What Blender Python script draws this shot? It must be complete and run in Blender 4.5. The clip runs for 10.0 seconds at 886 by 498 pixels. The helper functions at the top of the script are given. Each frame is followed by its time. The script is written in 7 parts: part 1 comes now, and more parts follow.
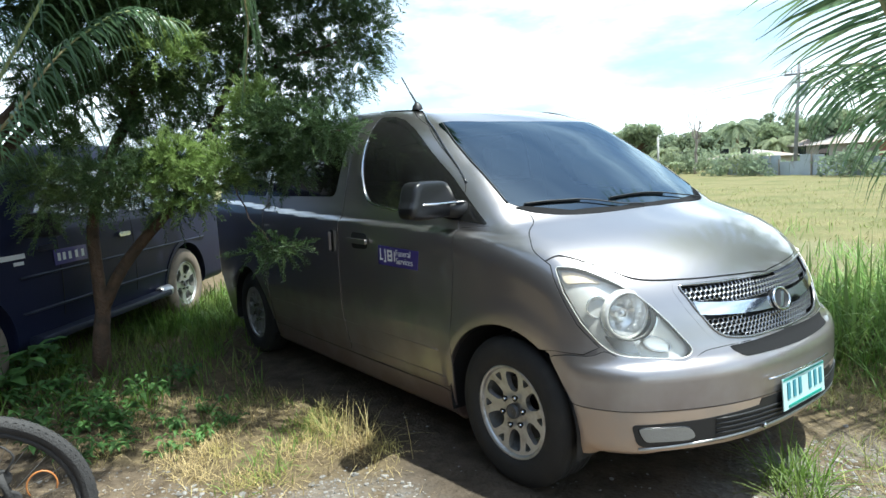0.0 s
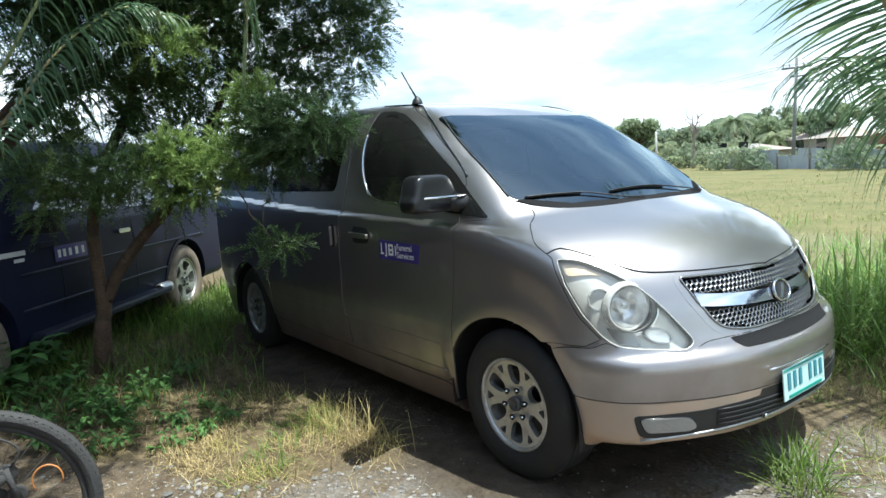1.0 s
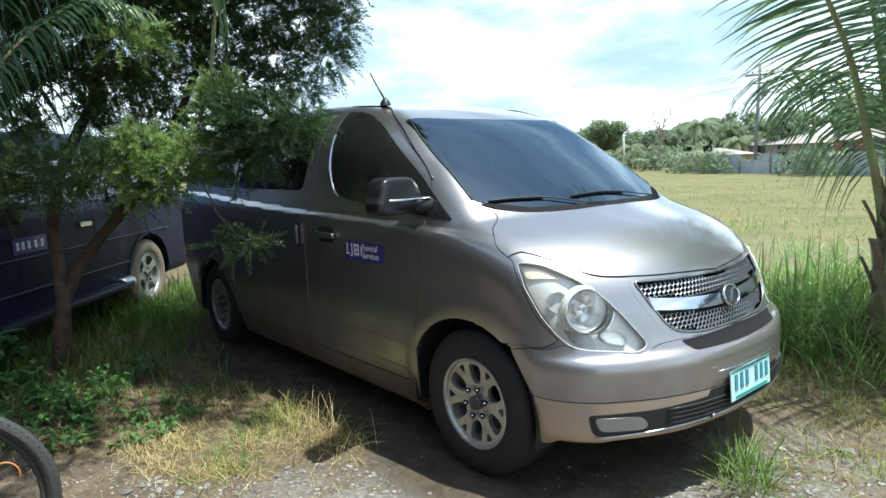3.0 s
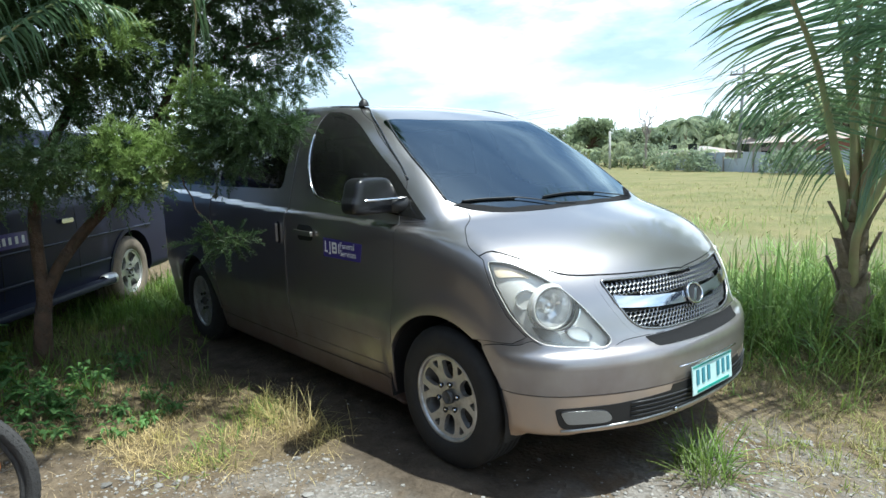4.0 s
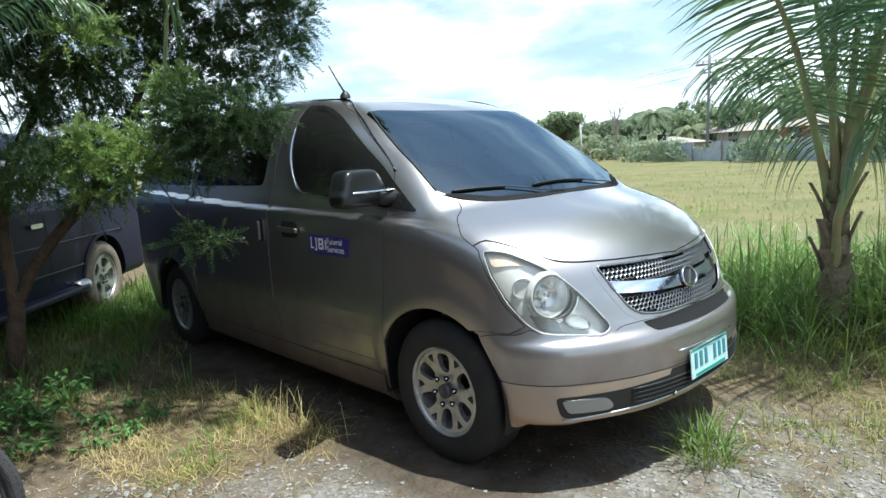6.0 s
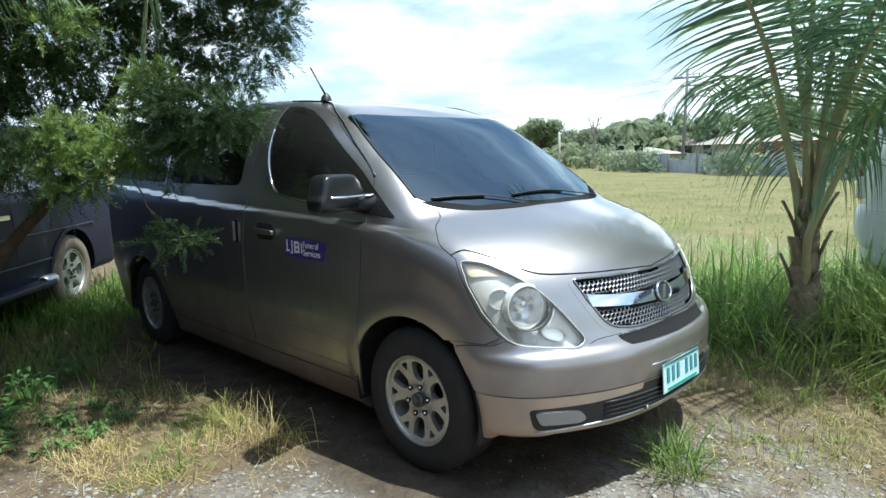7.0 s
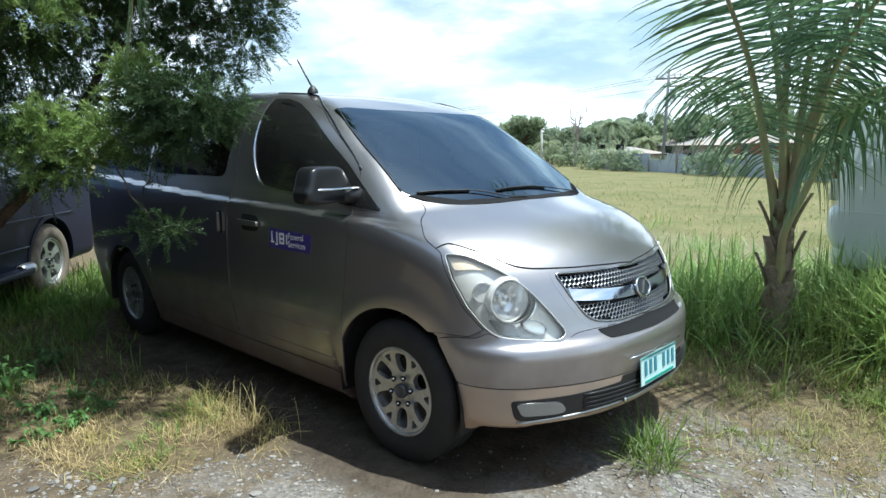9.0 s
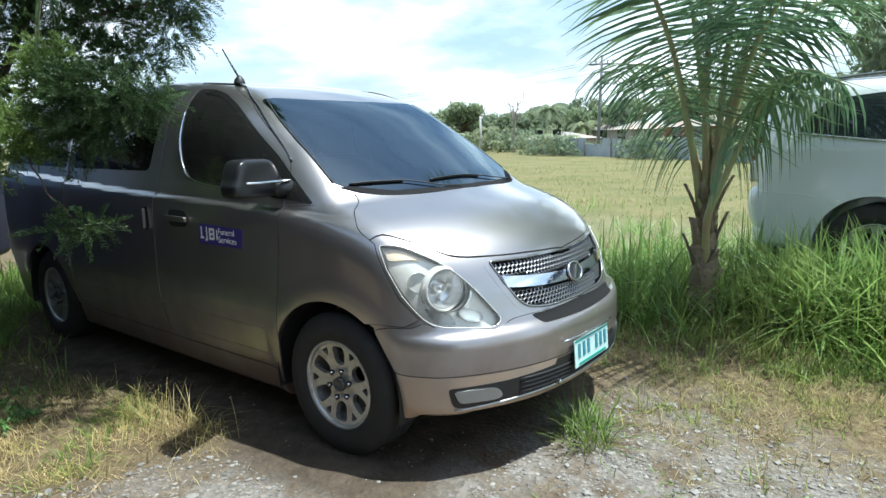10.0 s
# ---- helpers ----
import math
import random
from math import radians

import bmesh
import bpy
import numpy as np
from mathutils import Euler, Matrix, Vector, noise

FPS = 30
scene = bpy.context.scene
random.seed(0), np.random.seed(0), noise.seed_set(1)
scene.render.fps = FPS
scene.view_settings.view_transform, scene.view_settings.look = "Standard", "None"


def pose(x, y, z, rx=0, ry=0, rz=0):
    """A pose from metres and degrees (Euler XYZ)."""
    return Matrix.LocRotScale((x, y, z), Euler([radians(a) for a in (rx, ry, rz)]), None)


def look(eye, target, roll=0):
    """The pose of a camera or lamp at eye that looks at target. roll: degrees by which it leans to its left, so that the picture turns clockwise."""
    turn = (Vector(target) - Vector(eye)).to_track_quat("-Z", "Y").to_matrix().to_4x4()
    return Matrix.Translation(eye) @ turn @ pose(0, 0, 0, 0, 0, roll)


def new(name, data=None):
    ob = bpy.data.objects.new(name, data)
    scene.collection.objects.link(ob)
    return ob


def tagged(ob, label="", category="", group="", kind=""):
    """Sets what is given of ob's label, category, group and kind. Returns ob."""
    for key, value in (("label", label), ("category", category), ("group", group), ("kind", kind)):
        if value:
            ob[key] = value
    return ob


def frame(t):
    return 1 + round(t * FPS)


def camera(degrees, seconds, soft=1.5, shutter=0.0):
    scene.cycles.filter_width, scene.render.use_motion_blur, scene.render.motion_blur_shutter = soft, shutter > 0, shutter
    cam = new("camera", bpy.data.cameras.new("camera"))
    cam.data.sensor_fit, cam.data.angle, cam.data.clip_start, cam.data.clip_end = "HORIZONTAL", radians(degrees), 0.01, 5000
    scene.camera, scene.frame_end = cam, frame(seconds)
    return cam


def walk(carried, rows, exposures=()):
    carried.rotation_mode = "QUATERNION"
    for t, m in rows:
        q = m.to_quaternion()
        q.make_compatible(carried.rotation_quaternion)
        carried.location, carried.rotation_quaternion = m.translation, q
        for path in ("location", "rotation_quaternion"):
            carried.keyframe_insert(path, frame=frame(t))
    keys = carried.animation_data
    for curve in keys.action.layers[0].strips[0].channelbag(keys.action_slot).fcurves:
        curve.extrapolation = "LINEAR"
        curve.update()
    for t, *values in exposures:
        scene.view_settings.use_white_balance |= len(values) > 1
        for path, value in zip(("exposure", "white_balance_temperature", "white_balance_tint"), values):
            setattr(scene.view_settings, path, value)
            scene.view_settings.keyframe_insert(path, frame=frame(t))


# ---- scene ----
cam = camera(69.6, 10.0)
PATH = [
    (0, (2.088, -1.842, 1.46), (0.496, -0.657, 1.218), -3.2),
    (0.5, (2.083, -1.849, 1.455), (0.475, -0.68, 1.23), -2.9),
    (1, (2.087, -1.859, 1.451), (0.498, -0.671, 1.196), -3.5),
    (1.5, (2.097, -1.883, 1.456), (0.502, -0.707, 1.185), -3.3),
    (2, (2.098, -1.881, 1.462), (0.521, -0.677, 1.214), -3.2),
    (2.5, (2.129, -1.872, 1.467), (0.578, -0.633, 1.218), -3.3),
    (2.7, (2.137, -1.874, 1.474), (0.612, -0.608, 1.205), -2.3),
    (3.8, (2.213, -1.865, 1.491), (0.68, -0.608, 1.226), -2.2),
    (4, (2.248, -1.874, 1.5), (0.746, -0.583, 1.218), -1.9),
    (4.5, (2.249, -1.847, 1.494), (0.683, -0.635, 1.218), -1.3),
    (5, (2.203, -1.872, 1.481), (0.635, -0.656, 1.23), -2.2),
    (5.5, (2.166, -1.918, 1.465), (0.656, -0.631, 1.211), -4.5),
    (5.7, (2.158, -1.91, 1.46), (0.7, -0.572, 1.172), -4.1),
    (6.8, (2.133, -1.889, 1.497), (0.692, -0.531, 1.215), -2.0),
    (7, (2.132, -1.889, 1.491), (0.736, -0.487, 1.202), -1.4),
    (7.5, (2.163, -1.929, 1.49), (0.844, -0.453, 1.202), -1.2),
    (8, (2.157, -1.911, 1.492), (0.863, -0.414, 1.203), -1.7),
    (8.5, (2.15, -1.92, 1.487), (0.803, -0.471, 1.193), -1.8),
    (9, (2.148, -1.931, 1.486), (0.796, -0.489, 1.183), -0.3),
    (9.5, (2.136, -1.928, 1.478), (0.885, -0.407, 1.128), -0.4),
    (10, (2.177, -1.904, 1.498), (0.964, -0.351, 1.154), -1.2),
]
walk(cam, [(t, look(eye, target, roll)) for t, eye, target, roll in PATH], [(0, 0.90, 5900, 0), (1, 0.76, 5900, 0), (2.5, 0.74, 5850, 0), (3.8, 0.62, 5800, 0), (4.0, 0.72, 5800, 0), (4.5, 0.62, 5800, 0), (5.5, 0.68, 5850, 0), (7.0, 0.66, 5800, 0), (7.5, 0.57, 5700, 0), (9.5, 0.57, 5700, 0), (10, 0.66, 5800, 0)])

# ---- sky and sun ----
SUN_AZ, SUN_EL = 32.0, 72.0      # degrees: counter-clockwise from +x, above the horizon
world = bpy.data.worlds.new("sky")
scene.world = world
world.use_nodes = True
wn, wl = world.node_tree.nodes, world.node_tree.links
sky = wn.new("ShaderNodeTexSky")
sky.sky_type, sky.sun_disc = "NISHITA", False
sky.sun_elevation, sky.sun_rotation = radians(SUN_EL), radians(90 - SUN_AZ)
sky.air_density, sky.dust_density = 1.0, 1.5
tc, mp = wn.new("ShaderNodeTexCoord"), wn.new("ShaderNodeMapping")
mp.inputs["Scale"].default_value = (1, 1, 3.2)
cl, cr = wn.new("ShaderNodeTexNoise"), wn.new("ShaderNodeValToRGB")
cl.inputs["Scale"].default_value, cl.inputs["Detail"].default_value, cl.inputs["Roughness"].default_value = 2.6, 7, 0.55
cr.color_ramp.elements[0].position, cr.color_ramp.elements[1].position = 0.38, 0.63
mx = wn.new("ShaderNodeMix")
mx.data_type = "RGBA"
puff, tone = wn.new("ShaderNodeTexNoise"), wn.new("ShaderNodeValToRGB")
puff.inputs["Scale"].default_value, puff.inputs["Detail"].default_value, puff.inputs["Roughness"].default_value = 5.5, 8, 0.6
tone.color_ramp.elements[0].position, tone.color_ramp.elements[0].color = 0.36, (0.50, 0.53, 0.57, 1)
tone.color_ramp.elements[1].position, tone.color_ramp.elements[1].color = 0.60, (1.0, 1.0, 1.0, 1)
lift = wn.new("ShaderNodeMix")
lift.data_type, lift.blend_type = "RGBA", "MULTIPLY"
lift.inputs["Factor"].default_value = 1.0
lift.inputs["B"].default_value = (10.0, 10.2, 10.5, 1)
wl.new(mp.outputs["Vector"], puff.inputs["Vector"])
wl.new(puff.outputs["Fac"], tone.inputs["Fac"])
wl.new(tone.outputs["Color"], lift.inputs["A"])
wl.new(lift.outputs["Result"], mx.inputs["B"])
wl.new(tc.outputs["Generated"], mp.inputs["Vector"])
wl.new(mp.outputs["Vector"], cl.inputs["Vector"])
wl.new(cl.outputs["Fac"], cr.inputs["Fac"])
sp, hi, cut = wn.new("ShaderNodeSeparateXYZ"), wn.new("ShaderNodeMapRange"), wn.new("ShaderNodeMath")
hi.inputs["From Min"].default_value, hi.inputs["From Max"].default_value, hi.inputs["To Min"].default_value, hi.inputs["To Max"].default_value = 0.28, 0.58, 1.0, 0.05
cut.operation, cut.use_clamp = "MULTIPLY_ADD", True
cut.inputs[2].default_value = 0.16
wl.new(tc.outputs["Generated"], sp.inputs[0])
wl.new(sp.outputs["Z"], hi.inputs["Value"])
wl.new(cr.outputs["Color"], cut.inputs[0])
wl.new(hi.outputs["Result"], cut.inputs[1])
wl.new(cut.outputs[0], mx.inputs["Factor"])
wl.new(sky.outputs["Color"], mx.inputs["A"])
wl.new(mx.outputs["Result"], wn["Background"].inputs["Color"])
wn["Background"].inputs["Strength"].default_value = 0.125
lamp = bpy.data.lights.new("sun", "SUN")
lamp.energy, lamp.angle, lamp.color = 5.0, radians(0.6), (1.0, 0.955, 0.88)
sun_at = Vector((math.cos(radians(SUN_AZ)) * math.cos(radians(SUN_EL)), math.sin(radians(SUN_AZ)) * math.cos(radians(SUN_EL)), math.sin(radians(SUN_EL))))
new("sun", lamp).matrix_world = look(sun_at * 30, (0, 0, 0))

# ---- materials ----
def material(name, color, rough=0.5, metal=0.0, var=0.0, scale=8.0, bump=0.0, bscale=60.0, coat=0.0, second=None, sscale=2.0, spread=(0.42, 0.62), trans=0.0, rand=0.0, emit=0.0, spec=0.5):
    m = bpy.data.materials.new(name)
    m.use_nodes = True
    n, l = m.node_tree.nodes, m.node_tree.links
    b = n["Principled BSDF"]
    b.inputs["Roughness"].default_value, b.inputs["Metallic"].default_value = rough, metal
    b.inputs["Coat Weight"].default_value, b.inputs["Coat Roughness"].default_value, b.inputs["Coat IOR"].default_value = coat, 0.03, 1.6
    b.inputs["Specular IOR Level"].default_value = spec
    geo = n.new("ShaderNodeNewGeometry")
    base = n.new("ShaderNodeRGB")
    base.outputs[0].default_value = (*color, 1)
    out = base.outputs[0]
    if second:
        t, r, x = n.new("ShaderNodeTexNoise"), n.new("ShaderNodeValToRGB"), n.new("ShaderNodeMix")
        t.inputs["Scale"].default_value, t.inputs["Detail"].default_value, t.inputs["Roughness"].default_value = sscale, 6, 0.6
        r.color_ramp.elements[0].position, r.color_ramp.elements[1].position = spread
        x.data_type = "RGBA"
        x.inputs["B"].default_value = (*second, 1)
        l.new(geo.outputs["Position"], t.inputs["Vector"]), l.new(t.outputs["Fac"], r.inputs["Fac"])
        l.new(r.outputs["Color"], x.inputs["Factor"]), l.new(out, x.inputs["A"])
        out = x.outputs["Result"]
    if var or rand:
        hsv = n.new("ShaderNodeHueSaturation")
        add = n.new("ShaderNodeMath")
        add.operation = "MULTIPLY_ADD"
        t = n.new("ShaderNodeTexNoise")
        t.inputs["Scale"].default_value, t.inputs["Detail"].default_value = scale, 5
        l.new(geo.outputs["Position"], t.inputs["Vector"])
        l.new(t.outputs["Fac"], add.inputs[0])
        add.inputs[1].default_value, add.inputs[2].default_value = 2 * var, 1 - var
        val = add.outputs[0]
        if rand:
            a2 = n.new("ShaderNodeMath")
            a2.operation = "MULTIPLY_ADD"
            l.new(geo.outputs["Random Per Island"], a2.inputs[0])
            a2.inputs[1].default_value = 2 * rand
            sub = n.new("ShaderNodeMath")
            sub.operation = "SUBTRACT"
            l.new(val, sub.inputs[0])
            sub.inputs[1].default_value = rand
            l.new(sub.outputs[0], a2.inputs[2])
            val = a2.outputs[0]
        l.new(val, hsv.inputs["Value"]), l.new(out, hsv.inputs["Color"])
        out = hsv.outputs["Color"]
    l.new(out, b.inputs["Base Color"])
    if bump:
        t, k = n.new("ShaderNodeTexNoise"), n.new("ShaderNodeBump")
        t.inputs["Scale"].default_value, t.inputs["Detail"].default_value = bscale, 5
        k.inputs["Strength"].default_value, k.inputs["Distance"].default_value = bump, 0.02
        l.new(geo.outputs["Position"], t.inputs["Vector"]), l.new(t.outputs["Fac"], k.inputs["Height"]), l.new(k.outputs["Normal"], b.inputs["Normal"])
    if trans:
        mix, tr = n.new("ShaderNodeMixShader"), n.new("ShaderNodeBsdfTranslucent")
        mix.inputs[0].default_value = trans
        l.new(out, tr.inputs["Color"]), l.new(b.outputs[0], mix.inputs[1]), l.new(tr.outputs[0], mix.inputs[2])
        l.new(mix.outputs[0], n["Material Output"].inputs["Surface"])
    if emit:
        b.inputs["Emission Strength"].default_value = emit
        l.new(out, b.inputs["Emission Color"])
    return m


def glass(name, tint, ior=1.5, rough=0.0, sheen=(1, 1, 1), haze=0.0):
    """A thin pane: tinted passage with a gloss that grows at grazing angles."""
    m = bpy.data.materials.new(name)
    m.use_nodes = True
    n, l = m.node_tree.nodes, m.node_tree.links
    n.remove(n["Principled BSDF"])
    tr, gl, fr, mix = n.new("ShaderNodeBsdfTransparent"), n.new("ShaderNodeBsdfGlossy"), n.new("ShaderNodeFresnel"), n.new("ShaderNodeMixShader")
    tr.inputs["Color"].default_value = (*tint, 1)
    gl.inputs["Roughness"].default_value = rough
    gl.inputs["Color"].default_value = (*sheen, 1)
    fr.inputs["IOR"].default_value = ior
    l.new(fr.outputs[0], mix.inputs[0]), l.new(tr.outputs[0], mix.inputs[1]), l.new(gl.outputs[0], mix.inputs[2])
    end = mix.outputs[0]
    if haze:
        dull, over = n.new("ShaderNodeBsdfDiffuse"), n.new("ShaderNodeMixShader")
        dull.inputs["Color"].default_value = (0.85, 0.85, 0.80, 1)
        over.inputs[0].default_value = haze
        l.new(end, over.inputs[1]), l.new(dull.outputs[0], over.inputs[2])
        end = over.outputs[0]
    l.new(end, n["Material Output"].inputs["Surface"])
    return m


def car_paint(name, color, metal, rough, dirt_and_shade=(0.42, 0.31, 0.20), dusty=0.58, height=0.92, coat=1.0):
    """Metallic paint under a clear coat, with road dirt splashed over the lower panels, and shade with it on the van's
    flank.
    """
    m = material(name, color, rough, metal, coat=coat, bump=0.012, bscale=900)
    n, l = m.node_tree.nodes, m.node_tree.links
    b = n["Principled BSDF"]
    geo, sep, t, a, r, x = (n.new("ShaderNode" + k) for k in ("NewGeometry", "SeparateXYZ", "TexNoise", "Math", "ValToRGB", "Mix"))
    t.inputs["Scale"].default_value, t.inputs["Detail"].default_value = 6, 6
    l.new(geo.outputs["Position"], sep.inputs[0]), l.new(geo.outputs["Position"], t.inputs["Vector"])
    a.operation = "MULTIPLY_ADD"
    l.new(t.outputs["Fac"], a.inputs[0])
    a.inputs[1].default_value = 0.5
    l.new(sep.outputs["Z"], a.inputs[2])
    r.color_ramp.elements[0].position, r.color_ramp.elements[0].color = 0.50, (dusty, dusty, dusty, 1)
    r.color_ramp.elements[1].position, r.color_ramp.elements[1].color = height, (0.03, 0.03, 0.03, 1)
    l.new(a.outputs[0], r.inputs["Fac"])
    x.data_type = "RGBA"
    x.inputs["A"].default_value, x.inputs["B"].default_value = (*color, 1), (*dirt_and_shade, 1)
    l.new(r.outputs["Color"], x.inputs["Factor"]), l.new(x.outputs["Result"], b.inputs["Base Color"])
    inv = n.new("ShaderNodeMath")
    inv.operation = "MULTIPLY_ADD"
    l.new(r.outputs["Color"], inv.inputs[0])
    inv.inputs[1].default_value, inv.inputs[2].default_value = -metal, metal
    l.new(inv.outputs[0], b.inputs["Metallic"])
    clear = n.new("ShaderNodeMath")
    clear.operation = "MULTIPLY_ADD"
    l.new(r.outputs["Color"], clear.inputs[0])
    clear.inputs[1].default_value, clear.inputs[2].default_value = -0.9 * coat, coat
    l.new(clear.outputs[0], b.inputs["Coat Weight"])
    return m


# red-brown mud towards the sill, darkened to stand in for shaded reflections
PAINT = car_paint("silver_metallic_paint", (0.398, 0.378, 0.372), 0.92, 0.31, dirt_and_shade=(0.105, 0.058, 0.040), dusty=0.85, height=1.16)
PAINT_LOW = car_paint("dusty_bumper_paint", (0.34, 0.33, 0.315), 0.85, 0.42, dirt_and_shade=(0.49, 0.345, 0.235), dusty=0.95, height=1.15)
PAINT_DARK = car_paint("dark_blue_paint", (0.006, 0.012, 0.040), 0.0, 0.35, dusty=0.02, coat=0.04)
PAINT_DARK.node_tree.nodes["Principled BSDF"].inputs["Specular IOR Level"].default_value = 0.08
PAINT_PALE = car_paint("pale_silver_paint", (0.76, 0.82, 0.85), 0.12, 0.30, dusty=0.08)
TRIMCAP = material("wheel_cap_grey", (0.10, 0.10, 0.10), 0.4, 0.3)
SEAM = material("panel_gap", (0.01, 0.01, 0.011), 0.8)
CHROME = material("chrome", (0.75, 0.76, 0.78), 0.09, 1.0, bump=0.01, bscale=200)
FOGLENS = material("fog_lens", (0.24, 0.235, 0.22), 0.2, coat=0.5, bump=0.1, bscale=120)
SATIN = material("alloy_wheel_paint", (0.52, 0.52, 0.51), 0.38, 0.7, var=0.25, scale=30, second=(0.26, 0.23, 0.20), sscale=14, spread=(0.50, 0.78))
RUBBER = material("tyre_rubber", (0.022, 0.021, 0.020), 0.75, var=0.3, scale=20, bump=0.15, bscale=160, second=(0.042, 0.036, 0.030), sscale=9, spread=(0.5, 0.8))
PLASTIC = material("black_plastic", (0.016, 0.016, 0.017), 0.45, bump=0.06, bscale=400, var=0.2, scale=10)
GLOSSBLACK = material("gloss_black", (0.01, 0.01, 0.011), 0.12, coat=0.6)
TINT = glass("tinted_glass", (0.03, 0.034, 0.040), 1.36, haze=0.016)
SHIELD = glass("windscreen_glass", (0.16, 0.20, 0.24), 2.6, 0.02, (0.66, 0.82, 0.94))
LENS = glass("clear_lens", (0.97, 0.97, 0.95), 1.45, 0.03, haze=0.05)
REFLECTOR = material("lamp_reflector", (0.92, 0.92, 0.91), 0.20, 0.8, bump=0.05, bscale=70)
LAMPSHELL = material("lamp_housing", (0.80, 0.79, 0.76), 0.30, 0.25, var=0.10, scale=25, bump=0.03, bscale=60)
AMBER = material("amber_reflector", (0.88, 0.74, 0.56), 0.35, 0.1, bump=0.1, bscale=90)
DARKCHROME = material("dark_chrome", (0.34, 0.34, 0.345), 0.26, 0.9)
SCUTTLE = material("scuttle_plastic", (0.018, 0.018, 0.019), 0.95, spec=0.15, bump=0.15, bscale=120)
MIRRORBLACK = material("mirror_black", (0.012, 0.012, 0.013), 0.30, bump=0.02, bscale=300)
PLATEINK = material("plate_ink", (0.06, 0.24, 0.30), 0.5)
BLUEFILM = material("violet_sign_film", (0.055, 0.040, 0.22), 0.35, coat=0.3, var=0.1, scale=30)
WHITEFILM = material("white_lettering", (0.80, 0.80, 0.80), 0.4)
PLATEWHITE = material("plate_pale_green", (0.54, 0.74, 0.72), 0.4, var=0.25, scale=30)
PLATEGREEN = material("plate_green", (0.03, 0.32, 0.25), 0.4)
REDLAMP = material("red_lamp", (0.22, 0.03, 0.02), 0.15, coat=0.8)
SEATCLOTH = material("grey_seat_cloth", (0.10, 0.10, 0.105), 0.9, var=0.2, scale=40)
DASH = material("dashboard", (0.045, 0.043, 0.042), 0.75, bump=0.1, bscale=200)
# blue of the mirrored sky put into the glass colour
SKYGLASS = material("sky_blue_glass", (0.015, 0.05, 0.11), 0.12, coat=1.0)
MUDTYRE = material("dusty_tyre", (0.20, 0.16, 0.12), 0.85, var=0.35, scale=16, bump=0.2, bscale=120)


# ---- building tools ----
def link_mesh(name, me, mat, parent=None, label=""):
    me.materials.append(mat)
    ob = new(name, me)
    if parent:
        ob.parent = parent
    if label:
        ob["label"] = label
    return ob


def raw(name, verts, faces, mat, parent=None, label="", normals=None, smooth=True):
    me = bpy.data.meshes.new(name)
    me.from_pydata([tuple(map(float, v)) for v in verts], [], [tuple(map(int, f)) for f in faces])
    if smooth:
        me.polygons.foreach_set("use_smooth", [True] * len(me.polygons))
    if normals is not None:
        me.normals_split_custom_set_from_vertices([tuple(map(float, v)) for v in normals])
    me.update()
    return link_mesh(name, me, mat, parent, label)


def part(name, bm, mat, parent=None, label="", smooth=False, bevel=0.0):
    if bevel:
        bmesh.ops.bevel(bm, geom=[e for e in bm.edges if e.is_manifold and e.calc_face_angle(0) > 0.5], offset=bevel, segments=2, affect="EDGES", profile=0.6, clamp_overlap=True)
    me = bpy.data.meshes.new(name)
    bm.normal_update()
    if smooth:
        for f in bm.faces:
            f.smooth = True
    bm.to_mesh(me)
    bm.free()
    return link_mesh(name, me, mat, parent, label)


def thing(name, at=None, label="", category="", group="", kind=""):
    ob = new(name)
    ob.empty_display_size = 0.1
    if at is not None:
        ob.matrix_basis = at
    return tagged(ob, label, category, group, kind)


def box(lo, hi, bm=None, m=None):
    bm = bm or bmesh.new()
    lo, hi = Vector(lo), Vector(hi)
    mat = Matrix.LocRotScale((lo + hi) / 2, None, hi - lo)
    bmesh.ops.create_cube(bm, size=1, matrix=(m @ mat) if m else mat)
    return bm


def tube(points, radii, sides=8, bm=None, closed=False, cap=True):
    """A round bar along points."""
    bm = bm or bmesh.new()
    pts = [Vector(p) for p in points]
    if not hasattr(radii, "__len__"):
        radii = [radii] * len(pts)
    rings, prev = [], None
    for i, p in enumerate(pts):
        a = pts[(i - 1) % len(pts)] if (i or closed) else p
        b = pts[(i + 1) % len(pts)] if (i < len(pts) - 1 or closed) else p
        d = (b - a).normalized()
        side = prev - d * prev.dot(d) if prev else d.orthogonal()
        side.normalize()
        prev = side
        up = d.cross(side)
        rings.append([bm.verts.new(p + (side * math.cos(2 * math.pi * k / sides) + up * math.sin(2 * math.pi * k / sides)) * radii[i]) for k in range(sides)])
    for i in range(len(rings) - (0 if closed else 1)):
        a, b = rings[i], rings[(i + 1) % len(rings)]
        for k in range(sides):
            bm.faces.new((a[k], a[(k + 1) % sides], b[(k + 1) % sides], b[k]))
    if cap and not closed:
        bm.faces.new(rings[0][::-1])
        bm.faces.new(rings[-1])
    return bm


def lathe(profile, sides=48, bm=None, axis="y", at=(0, 0, 0)):
    """A turned ring: profile of (along the axle, radius)."""
    bm = bm or bmesh.new()
    rings = []
    for a, r in profile:
        ring = []
        for k in range(sides):
            c, s = math.cos(2 * math.pi * k / sides) * r, math.sin(2 * math.pi * k / sides) * r
            p = {"y": (c, a, s), "z": (c, s, a), "x": (a, c, s)}[axis]
            ring.append(bm.verts.new(Vector(p) + Vector(at)))
        rings.append(ring)
    for p, q in zip(rings, rings[1:]):
        for k in range(sides):
            bm.faces.new((p[k], q[k], q[(k + 1) % sides], p[(k + 1) % sides]))
    bmesh.ops.recalc_face_normals(bm, faces=bm.faces)
    return bm


